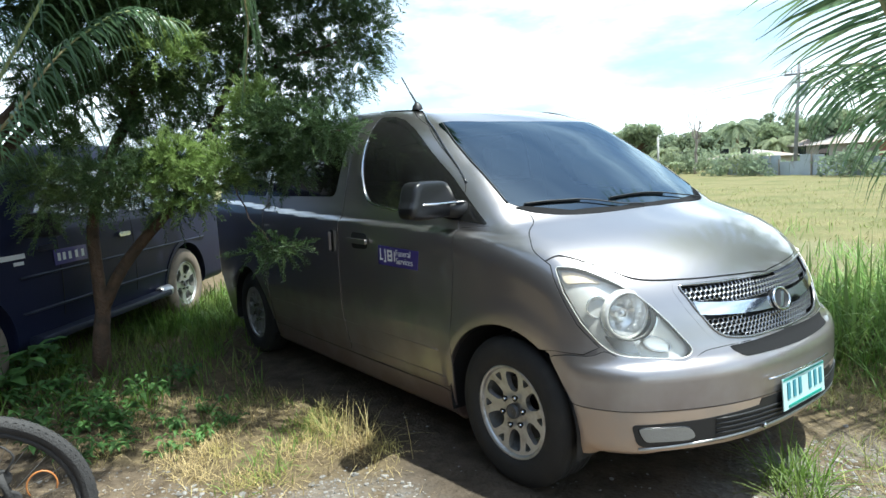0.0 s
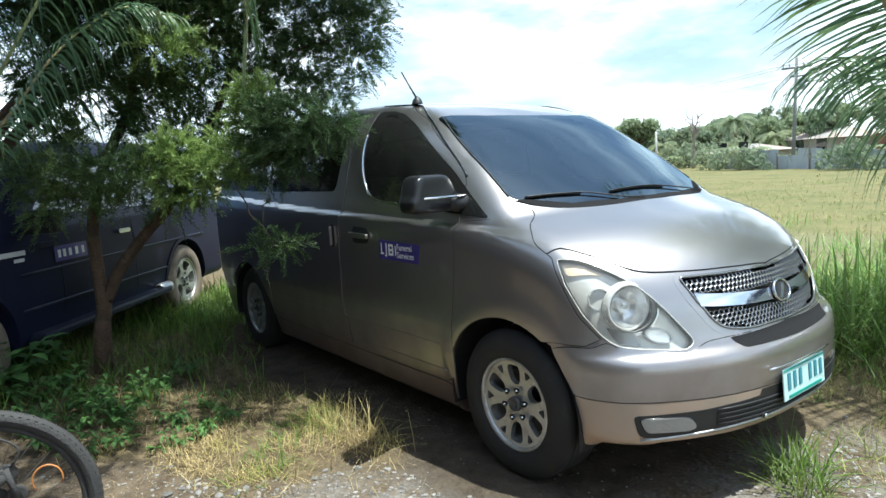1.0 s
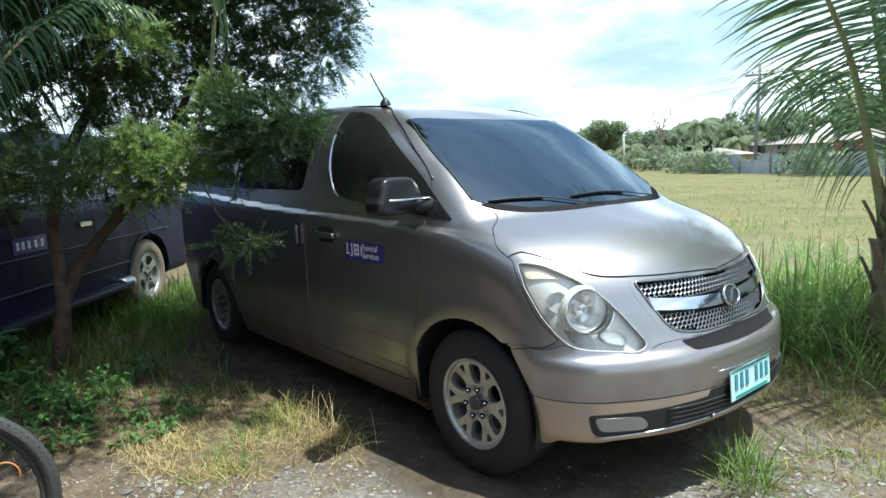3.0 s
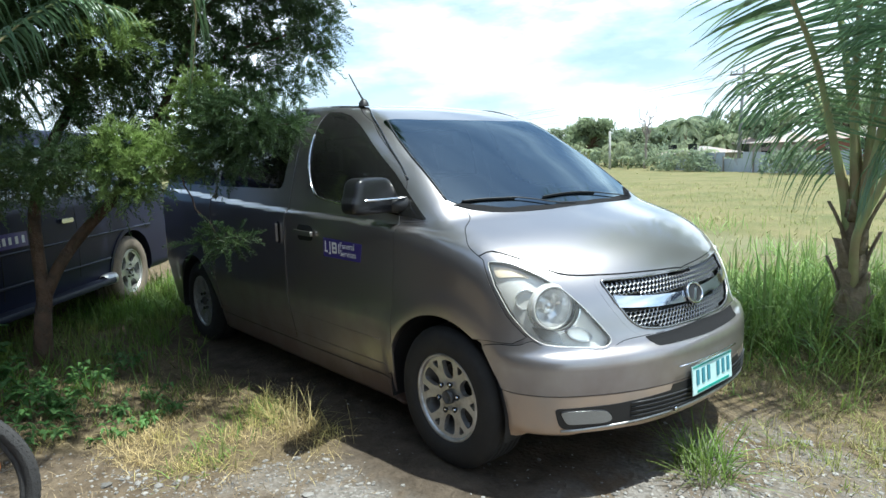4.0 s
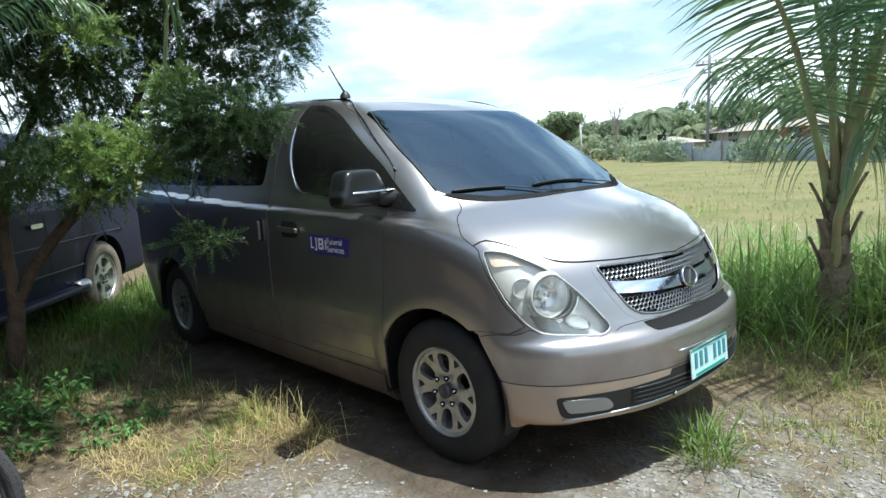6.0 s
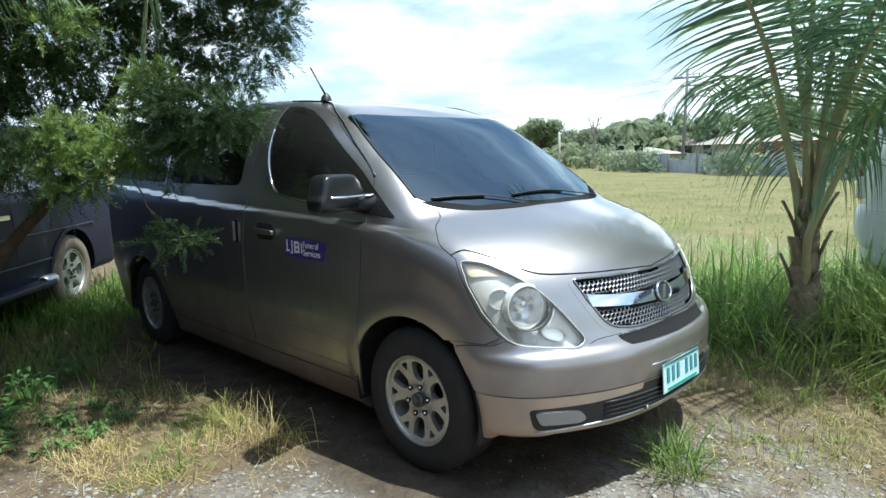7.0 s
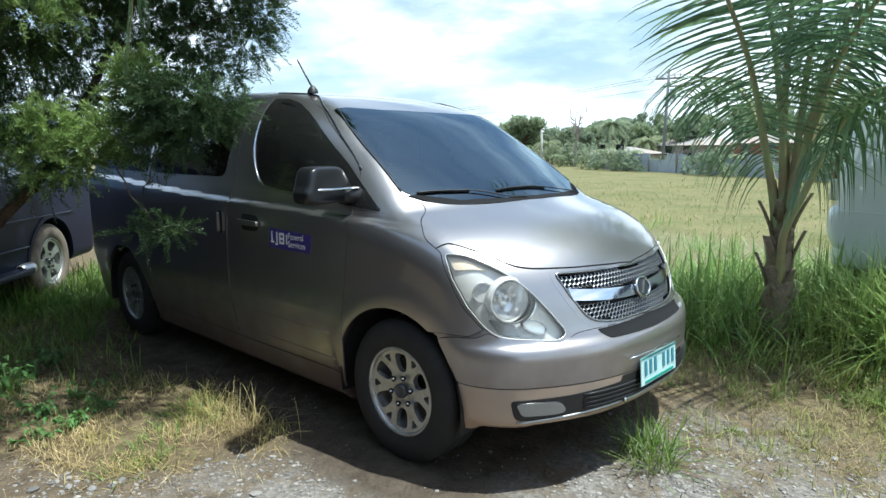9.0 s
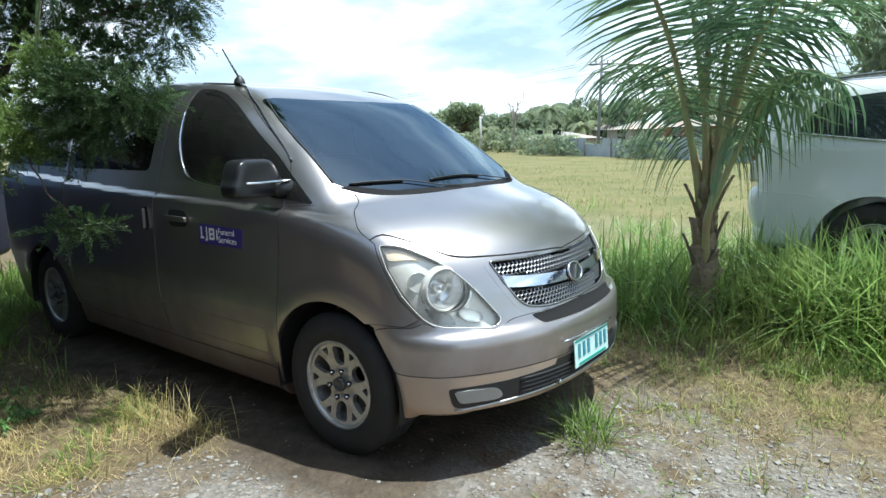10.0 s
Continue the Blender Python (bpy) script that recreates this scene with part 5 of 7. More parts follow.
def weed(at, size, leaves, seed, mat, label):
    """A leafy herb: stems with broad pointed leaves in pairs."""
    rng = random.Random(seed)
    w = thing("weed", Matrix.Translation(at), label, "weed", "leafy weeds under the tree")
    verts, faces = [], []
    stem = bmesh.new()
    for k in range(max(4, leaves // 4)):
        a = rng.uniform(0, 6.28)
        sp = rng.uniform(0.3, 0.95)
        tip = Vector((math.cos(a) * size * sp, math.sin(a) * size * sp, size * rng.uniform(0.35, 0.95)))
        tube([(0, 0, 0), tip * 0.5 + Vector((0, 0, size * 0.1)), tip], [0.004, 0.003, 0.002], 5, stem)
        for j in range(7):
            t = 0.35 + 0.65 * j / 6
            p = tip * t + Vector((0, 0, size * 0.2 * t * (1 - t)))
            b = a + rng.uniform(-2.4, 2.4)
            d = Vector((math.cos(b), math.sin(b), rng.uniform(-0.1, 0.5))).normalized()
            sd = d.cross(Vector((0, 0, 1))).normalized()
            L, W = size * rng.uniform(0.28, 0.5), size * rng.uniform(0.15, 0.26)
            up = Vector((0, 0, 1))
            i = len(verts)
            mid = p + d * L * 0.45
            verts += [p, mid + sd * W * 0.5 + up * 0.01, mid, mid - sd * W * 0.5 + up * 0.01, p + d * L * 0.8 + sd * W * 0.25 - up * 0.008, p + d * L * 0.8 - up * 0.012, p + d * L * 0.8 - sd * W * 0.25 - up * 0.008, p + d * L - up * 0.03]
            faces += [(i, i + 2, i + 1), (i, i + 3, i + 2), (i + 1, i + 2, i + 5, i + 4), (i + 2, i + 3, i + 6, i + 5), (i + 4, i + 5, i + 7), (i + 5, i + 6, i + 7)]
    tagged(part("stem", stem, mat, w), kind="stuff")
    tagged(raw("foliage", verts, faces, mat, w, smooth=True), kind="stuff")
    return w


HERB = material("weed_leaf", (0.085, 0.18, 0.042), 0.65, rand=0.3, var=0.2, scale=14, trans=0.3)
for k, (x, y, s, q) in enumerate(((-1.66, -0.76, 0.15, 21), (-2.15, -1.22, 0.20, 28), (-1.95, -1.26, 0.18, 28), (-2.45, -1.42, 0.22, 28), (-2.08, -1.47, 0.15, 21), (-2.75, -1.65, 0.2, 28), (-1.85, -1.0, 0.14, 21), (-2.9, -1.45, 0.22, 28), (-2.35, -1.02, 0.18, 21), (-2.75, -0.72, 0.20, 21), (-1.50, -1.12, 0.12, 14), (-3.3, -1.6, 0.35, 35), (-3.0, -1.75, 0.4, 35), (-4.0, -1.75, 0.6, 42), (-3.7, -1.95, 0.5, 42), (-1.75, -1.35, 0.16, 21), (-1.55, -0.95, 0.13, 21), (-2.6, -1.15, 0.17, 21), (-2.5, -0.85, 0.16, 21), (-1.98, -0.75, 0.12, 14), (-1.62, -1.55, 0.16, 21), (-1.9, -1.62, 0.18, 28), (-2.3, -1.7, 0.2, 28))):
    weed((x, y, float(height(x, y)) - 0.01), s, q, 40 + k, HERB, "leafy green weed growing at the edge of the earth")

# ---- trees ----
BARK = material("brown_bark", (0.13, 0.08, 0.05), 0.9, var=0.4, scale=22, bump=1.0, bscale=38, second=(0.07, 0.05, 0.035), sscale=11)
NEEDLE = material("feathery_leaf", (0.085, 0.14, 0.052), 0.5, rand=0.35, var=0.3, scale=2.2, trans=0.5, second=(0.16, 0.22, 0.07), sscale=1.6, spread=(0.52, 0.70))
PALMLEAF = material("palm_leaf", (0.145, 0.245, 0.135), 0.34, rand=0.3, var=0.2, scale=3, trans=0.45, second=(0.16, 0.24, 0.09), sscale=1.2)
PETIOLE = material("palm_stalk", (0.31, 0.36, 0.15), 0.5, var=0.25, scale=8, second=(0.30, 0.24, 0.12), sscale=3.0)
# sunlight put into the colour: a lighter, yellower copy of the leaf
SUNLEAF = material("sunlit_leaf", (0.27, 0.37, 0.115), 0.5, rand=0.3, var=0.25, scale=4, trans=0.5)
HUSK = material("palm_trunk_fibre", (0.20, 0.16, 0.10), 0.95, var=0.4, scale=18, bump=0.9, bscale=45, second=(0.27, 0.21, 0.14), sscale=5)


def limb(bm, a, b, r0, r1, seed, bend=0.06, n=6, sides=8):
    rng = random.Random(seed)
    a, b = Vector(a), Vector(b)
    pts = [a.lerp(b, k / n) + Vector((rng.uniform(-1, 1), rng.uniform(-1, 1), rng.uniform(-0.5, 0.5))) * bend * (b - a).length * (0 if k in (0, n) else 0.5) for k in range(n + 1)]
    tube(pts, [r0 + (r1 - r0) * k / n for k in range(n + 1)], sides, bm)
    return pts


def sprays(name, clumps, per, mat, parent, seed, leaf=0.042, width=0.0062, stem=0.23, leaves=26):
    """Feathery shoots: each a stalk ringed with narrow leaves, bunched into clumps."""
    rng = np.random.default_rng(seed)
    V, F, count = [], [], 0
    for cx, cy, cz, r in clumps:
        n = int(per * (r / 0.4) ** 2.2)
        dirs = rng.normal(0, 1, (n, 3))
        dirs /= np.linalg.norm(dirs, axis=1, keepdims=True)
        root = np.array((cx, cy, cz)) + dirs * (rng.uniform(0.15, 1.0, n) ** 0.5 * r * 0.85)[:, None] * np.array((1, 1, 0.75))
        axis = dirs + rng.normal(0, 0.45, (n, 3)) + np.array((0.05, -0.05, 0.25))
        axis /= np.linalg.norm(axis, axis=1, keepdims=True)
        L = stem * rng.uniform(0.6, 1.3, n)
        side = np.cross(axis, rng.normal(0, 1, (n, 3)))
        side /= np.linalg.norm(side, axis=1, keepdims=True)
        up = np.cross(axis, side)
        t = np.linspace(0.08, 1.0, leaves)
        ang = np.arange(leaves) * 2.4
        base = root[:, None] + axis[:, None] * (L[:, None] * t)[..., None] + np.array((0, 0, -0.05)) * (t ** 2)[None, :, None]
        rad = side[:, None] * np.cos(ang)[None, :, None] + up[:, None] * np.sin(ang)[None, :, None]
        d = axis[:, None] * 0.75 + rad * 0.75 + rng.normal(0, 0.12, rad.shape)
        d /= np.linalg.norm(d, axis=2, keepdims=True)
        ll = leaf * rng.uniform(0.7, 1.25, (n, leaves, 1)) * (1.15 - 0.5 * t)[None, :, None]
        w = np.cross(d, rad + axis[:, None] * 0.3)
        w /= np.maximum(np.linalg.norm(w, axis=2, keepdims=True), 1e-6)
        w *= width * 0.5
        v = np.stack([base, base + d * ll * 0.5 + w, base + d * ll, base + d * ll * 0.5 - w], 2).reshape(-1, 3)
        V.append(v)
        k = np.arange(len(v) // 4)[:, None] * 4 + count
        F.append(k + np.arange(4))
        count += len(v)
        tip = base[:, -1]
        sw = side * 0.0022
        v = np.stack([root - sw, root + sw, tip + sw * 0.4, tip - sw * 0.4], 1).reshape(-1, 3)
        V.append(v)
        F.append(np.arange(len(v) // 4)[:, None] * 4 + count + np.arange(4))
        count += len(v)
    return tagged(raw(name, np.concatenate(V), np.concatenate(F), mat, parent, smooth=False), kind="stuff")


tree = thing("tree", pose(-3.17, -1.15, float(height(-3.17, -1.15)) - 0.02), "small feathery-leaved tree with a forked brown trunk beside the van", "tree")
o = Vector((-3.17, -1.15, float(height(-3.17, -1.15)) - 0.02))
rel = lambda p: tuple(Vector(p) - o)
def along(points, r0, r1, sides=9):
    """A tapering limb through points."""
    line = spline([rel(q) for q in points], 5)
    return tube([Vector(q) for q in line], [r0 + (r1 - r0) * k / (len(line) - 1) for k in range(len(line))], sides)


part("trunk", along([(-3.13, -1.17, 0.02), (-3.06, -1.15, 0.38), (-3.08, -1.11, 0.62), (-3.07, -1.10, 0.70)], 0.072, 0.050), BARK, tree, "forked trunk with peeling brown bark", smooth=True)
STEMS = [([(-3.08, -1.12, 0.60), (-3.10, -1.12, 1.10), (-3.11, -1.05, 1.46), (-3.06, -0.88, 1.85)], 0.046, 0.036), ([(-3.06, -0.88, 1.83), (-3.02, -0.77, 2.09), (-2.93, -0.70, 2.55), (-3.0, -0.4, 3.3)], 0.036, 0.016),
         ([(-3.08, -1.10, 0.62), (-3.04, -0.99, 0.84), (-2.97, -0.84, 1.05), (-2.87, -0.67, 1.25)], 0.044, 0.038), ([(-2.87, -0.67, 1.24), (-2.77, -0.46, 1.62), (-2.71, -0.31, 1.88), (-2.61, -0.16, 2.25), (-2.5, 0.2, 2.9)], 0.038, 0.014)]
for points, r0, r1 in STEMS:
    part("branch", along(points, r0, r1), BARK, tree, smooth=True)
# the last two forks carry unseen clumps added for shade
forks = [((-2.71, -0.31, 1.86), (-1.95, -0.22, 1.80), 0.018, 0.009), ((-1.95, -0.22, 1.80), (-1.42, 0.04, 1.74), 0.009, 0.004), ((-2.80, -0.53, 1.5), (-2.25, -0.38, 1.58), 0.016, 0.006), ((-2.25, -0.38, 1.56), (-1.6, -0.38, 1.05), 0.007, 0.003),
         ((-3.11, -1.05, 1.45), (-2.65, -1.25, 1.55), 0.016, 0.006), ((-2.61, -0.16, 2.2), (-2.2, 0.5, 2.45), 0.018, 0.008), ((-3.0, -0.75, 2.1), (-2.9, -1.3, 2.6), 0.02, 0.01), ((-2.93, -0.70, 2.5), (-1.3, -0.75, 3.4), 0.018, 0.009), ((-1.3, -0.75, 3.4), (-0.6, 0.15, 3.42), 0.009, 0.004)]
for k, (a, b, r0, r1) in enumerate(forks):
    bm = bmesh.new()
    limb(bm, rel(a), rel(b), r0, r1, 20 + k, 0.10)
    part("branch", bm, BARK, tree, smooth=True)
# boughs as clumps: x, y, z, radius
RIGHT_CROWN = [(-2.05, 0.67, 2.5, 0.18), (-2.15, 0.59, 2.27, 0.18), (-2.16, 0.41, 2.07, 0.14), (-2.36, 0.53, 2.54, 0.24), (-2.5, 0.33, 2.34, 0.22), (-2.56, 0.29, 2.65, 0.24), (-2.59, 0.09, 2.42, 0.19), (-2.35, 0.28, 2.06, 0.14), (-2.52, 0.12, 2.13, 0.17), (-2.13, 0.51, 2.93, 0.29), (-2.4, 0.18, 2.99, 0.3), (-2.02, 0.62, 2.72, 0.18)]
VAN_BOUGH = [(-1.87, -0.21, 1.84, 0.13), (-1.67, -0.11, 1.83, 0.14), (-1.51, -0.02, 1.76, 0.12), (-1.38, 0.05, 1.73, 0.07), (-1.6, -0.08, 1.66, 0.11), (-1.8, -0.14, 1.66, 0.13), (-1.95, -0.24, 1.68, 0.14), (-1.74, -0.14, 1.53, 0.08), (-1.9, -0.23, 1.54, 0.11), (-1.53, -0.32, 1.05, 0.07), (-1.61, -0.38, 1.07, 0.07), (-1.69, -0.45, 1.04, 0.05)]
CENTRE_CROWN = [(-2.6, -0.05, 2.64, 0.22), (-2.68, -0.27, 2.62, 0.21), (-2.73, -0.25, 2.39, 0.17), (-2.6, -0.12, 2.23, 0.14), (-2.82, -0.41, 2.67, 0.21), (-2.81, -0.72, 2.6, 0.22), (-2.75, -0.64, 2.32, 0.15), (-2.89, -0.9, 2.43, 0.18), (-2.89, -1.08, 2.6, 0.23),
                (-2.93, -1.28, 2.52, 0.2), (-2.95, -1.2, 2.38, 0.11), (-2.62, -0.45, 2.15, 0.09), (-2.57, -0.22, 2.98, 0.3), (-2.7, -0.6, 2.92, 0.3), (-2.79, -0.97, 2.88, 0.3), (-2.85, -1.28, 2.83, 0.28)]
LATTICE = [(-3.0, -1.32, 2.05, 0.10), (-2.95, -1.25, 1.84, 0.10), (-2.72, -0.62, 2.14, 0.09), (-2.75, -0.52, 1.95, 0.07), (-2.95, -1.1, 2.28, 0.09), (-2.7, -0.33, 2.08, 0.08), (-2.85, -0.8, 1.8, 0.07), (-2.8, -0.95, 2.18, 0.08)]
twig_rng = random.Random(21)
LATTICE += [(-2.98 + 0.22 * twig_rng.uniform(-1, 1), -0.85 + 0.62 * twig_rng.uniform(-1, 1), 2.02 + 0.24 * twig_rng.uniform(-1, 1), twig_rng.uniform(0.05, 0.09)) for k in range(34)]
LOW_BOUGHS = [(-2.69, -0.74, 1.60, 0.14), (-2.63, -0.53, 1.66, 0.11), (-2.77, -0.89, 1.46, 0.14), (-2.66, -1.11, 1.53, 0.15), (-2.69, -1.33, 1.50, 0.15), (-2.7, -1.46, 1.57, 0.14), (-2.68, -1.22, 1.38, 0.12), (-2.58, -0.53, 1.46, 0.12), (-2.62, -0.69, 1.32, 0.10), (-2.7, -1.44, 1.33, 0.10), (-2.51, -0.31, 1.76, 0.10), (-2.62, -0.36, 1.91, 0.08), (-2.34, -1.08, 1.59, 0.11), (-2.38, -1.24, 1.58, 0.09), (-2.40, -0.89, 1.59, 0.10)]
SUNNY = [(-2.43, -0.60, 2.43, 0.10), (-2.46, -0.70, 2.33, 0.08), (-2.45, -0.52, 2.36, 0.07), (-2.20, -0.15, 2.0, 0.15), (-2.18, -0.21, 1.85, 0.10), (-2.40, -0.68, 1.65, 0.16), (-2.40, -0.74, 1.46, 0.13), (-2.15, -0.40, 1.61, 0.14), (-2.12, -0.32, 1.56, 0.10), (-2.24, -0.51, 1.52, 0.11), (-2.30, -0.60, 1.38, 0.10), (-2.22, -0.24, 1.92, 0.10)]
# unseen clumps overhead, added to shade the ground and the boughs
SHADE_TOP = [(-3.12, 0.2, 3.45, 0.75), (-3.03, -0.95, 3.3, 0.75), (-2.9, 1.1, 3.55, 0.70), (-1.8, 0.50, 3.3, 0.36), (-2.2, 0.7, 3.3, 0.42), (-2.45, 0.35, 3.3, 0.40), (-2.75, -1.9, 3.2, 0.5), (-1.7, -1.25, 3.35, 0.40), (-2.0, -1.55, 3.35, 0.40), (-2.25, -1.1, 3.4, 0.35), (-1.6, -1.65, 3.45, 0.40), (-1.45, 0.50, 3.35, 0.42), (-1.5, 0.22, 3.4, 0.33), (-1.75, 0.80, 3.4, 0.45), (-1.20, -0.75, 3.4, 0.36), (-1.42, -1.05, 3.4, 0.32), (-0.75, 0.02, 3.42, 0.26), (-1.0, -0.25, 3.42, 0.28), (-0.55, 0.22, 3.42, 0.17), (-0.85, -0.85, 3.45, 0.26), (-0.62, -1.12, 3.45, 0.26), (-0.80, -1.45, 3.45, 0.30)]
SHADE_TOP += [(-4.1 + 0.5 * (k % 4), -1.7 + 0.62 * (k // 4), 3.75 + 0.25 * math.sin(k * 2.7), 0.50) for k in range(20) if k % 5 not in (1, 3)]
for name, clumps in (("right_crown", RIGHT_CROWN), ("van_bough", VAN_BOUGH), ("centre_crown", CENTRE_CROWN), ("low_bough", LOW_BOUGHS), ("inner_twig", LATTICE)):
    sprays(name, [(*rel(c[:3]), c[3] * 1.15) for c in clumps], {"low_bough": 620, "right_crown": 470, "centre_crown": 640}.get(name, 760), NEEDLE, tree, len(name) * 7, leaf=0.036, width=0.0068, leaves=34, stem=0.15)
sprays("unseen_shade_crown", [(*rel(c[:3]), c[3]) for c in SHADE_TOP], 150, NEEDLE, tree, 6, leaf=0.07, width=0.014, leaves=22)
# clumps painted as if in the sun
sprays("sunlit_clumps", [(*rel(c[:3]), c[3] * 1.1) for c in SUNNY], 620, SUNLEAF, tree, 9, leaf=0.048, width=0.009, leaves=30, stem=0.15)
# a second tree leaning in: two bare limbs rising behind the palm
lean = thing("leaning_tree", pose(0, 0, 0), "dark bare limbs of a tree leaning over the parked cars", "tree")
for points, r0, r1 in (([(-3.3, -2.5, 0.0), (-3.42, -2.05, 1.2), (-3.45, -1.60, 1.89), (-3.47, -1.24, 2.31), (-3.47, -0.99, 2.71)], 0.10, 0.04), ([(-3.36, -2.4, 0.5), (-3.44, -1.95, 1.2), (-3.46, -1.62, 1.69), (-3.50, -1.21, 2.11), (-3.54, -0.92, 2.27), (-3.40, -0.59, 2.65)], 0.06, 0.03)):
    line = spline(points, 5)
    part("limb", tube([Vector(q) for q in line], [r0 + (r1 - r0) * k / (len(line) - 1) for k in range(len(line))], 9), BARK, lean, smooth=True)


def frond(parent, line, leaf, seed, pairs=60, hang=0.5, start=0.27, width=0.026, stalk=0.030, sweep=0.45, fall=0.0):
    """A palm frond: an arching stalk through the places in line, with a comb of narrow folded leaflets on either side."""
    rng = np.random.default_rng(seed)
    n = 28
    t = np.linspace(0, 1, n + 1)
    track = spline(line, 12)
    far = np.linspace(0, len(track) - 1, n + 1)
    spine = np.stack([np.interp(far, np.arange(len(track)), track[:, q]) for q in range(3)], 1)
    out = (spine[-1] - spine[0]) * np.array((1, 1, 0))
    out /= np.linalg.norm(out)
    side = np.array((-out[1], out[0], 0.0))
    hold = new("frond")
    hold.parent = parent
    part("stalk", tube([Vector(p) for p in spine], [stalk * (1 - 0.86 * k) + 0.002 for k in t], 6), PETIOLE, hold, smooth=True)
    V, F = [], []
    for s in (-1, 1):
        for k in range(pairs):
            u = start + (1 - start) * (k + rng.uniform(-0.2, 0.2)) / pairs
            u = min(max(u, 0), 0.995)
            p = np.array([np.interp(u, t, spine[:, q]) for q in range(3)])
            d = np.array([np.interp(min(u + 0.03, 1), t, spine[:, q]) for q in range(3)]) - np.array([np.interp(max(u - 0.03, 0), t, spine[:, q]) for q in range(3)])
            d /= np.linalg.norm(d)
            up = np.cross(d, side)
            up = up if up[2] > 0 else -up
            L = leaf * (0.55 + 1.1 * math.sin(math.pi * (0.12 + 0.80 * (u - start) / (1 - start)))) * 0.62 * rng.uniform(0.9, 1.1)
            w = width * (0.6 + 0.5 * math.sin(math.pi * (u - start) / (1 - start)))
            go = side * s * 0.85 + d * (sweep + 0.4 * u * sweep / 0.45) + up * 0.22 - np.array((0, 0, fall * (1 - (u - start) / (1 - start)))) + rng.normal(0, 0.05, 3)
            go /= np.linalg.norm(go)
            pts, q = [p], p
            for j in range(4):
                go = go + np.array((0, 0, -1.0)) * hang * (0.20 + 0.22 * j)
                go /= np.linalg.norm(go)
                q = q + go * L / 4
                pts.append(q)
            flat = np.cross(go, up)
            flat = d if np.linalg.norm(flat) < 0.2 else flat / np.linalg.norm(flat)
            i = len(V)
            for j, q in enumerate(pts[:-1]):
                ww = w * (0.55, 1.0, 0.85, 0.5)[j]
                V += [q - d * ww * 0.5 + up * ww * 0.12, q - up * ww * 0.16, q + d * ww * 0.5 + up * ww * 0.12]
            V.append(pts[-1])
            for j in range(3):
                a = i + j * 3
                F += [(a, a + 1, a + 4, a + 3), (a + 1, a + 2, a + 5, a + 4)]
            F += [(i + 9, i + 10, i + 12), (i + 10, i + 11, i + 12)]
    tagged(raw("leaf_comb", V, F, PALMLEAF, hold, smooth=True), kind="stuff")
    return hold


def coconut_palm(at, trunk_h, trunk_r, lines, label, seed, pairs=36, width=0.026, stalk=0.036, sweep=0.15, fall=0.35, bases=16):
    """A palm with a short trunk of old leaf bases; each frond is a line of places, leaf length, hang and bare share of its stalk."""
    palm = thing("coconut_palm", Matrix.Translation(at), label, "palm tree")
    rng = random.Random(seed)
    ringz = [k * trunk_h / 16 for k in range(17)]
    bm = tube([(0.012 * math.sin(k * 2.0), 0.012 * math.cos(k * 1.7), z - 0.06) for k, z in enumerate(ringz)], [trunk_r * (1.30 - 0.62 * (k / 16) ** 1.3) * (1 + 0.10 * (k % 2)) for k in range(17)], 14)
    part("trunk", bm, HUSK, palm, "short fibrous trunk", smooth=True)
    for k in range(bases):
        a = k * 2.4 + rng.uniform(-0.3, 0.3)
        z = trunk_h * (0.15 + 0.75 * k / bases)
        d = Vector((math.cos(a), math.sin(a), 0))
        r = trunk_r * (1.2 - 0.4 * z / trunk_h)
        L = rng.uniform(0.12, 0.30)
        sd = Vector((-d.y, d.x, 0))
        bm = bmesh.new()
        rows = []
        spread = rng.uniform(0.15, 0.5)
        for t, wd in ((0, 0.060), (0.35, 0.050), (0.7, 0.034), (1, 0.012 + 0.02 * rng.random())):
            c = d * (r * 0.75 + L * spread * t ** 1.4) + Vector((0, 0, z + L * t))
            rows.append([bm.verts.new(c - sd * wd), bm.verts.new(c + d * 0.016), bm.verts.new(c + sd * wd), bm.verts.new(c - d * 0.010)])
        for p_, q_ in zip(rows, rows[1:]):
            for j in range(4):
                bm.faces.new((p_[j], p_[(j + 1) % 4], q_[(j + 1) % 4], q_[j]))
        bm.faces.new(rows[-1])
        bm.faces.new(rows[0][::-1])
        bmesh.ops.recalc_face_normals(bm, faces=bm.faces)
        part("leaf_base", bm, HUSK, palm, "old split leaf base", smooth=True)
    for k, (line, leaf, hang, bare) in enumerate(lines):
        line = [tuple(Vector(q) - Vector(at)) for q in line]
        frond(palm, line, leaf, seed * 31 + k, pairs=pairs, hang=hang, start=bare, width=width, stalk=stalk, sweep=sweep, fall=fall)
    return palm


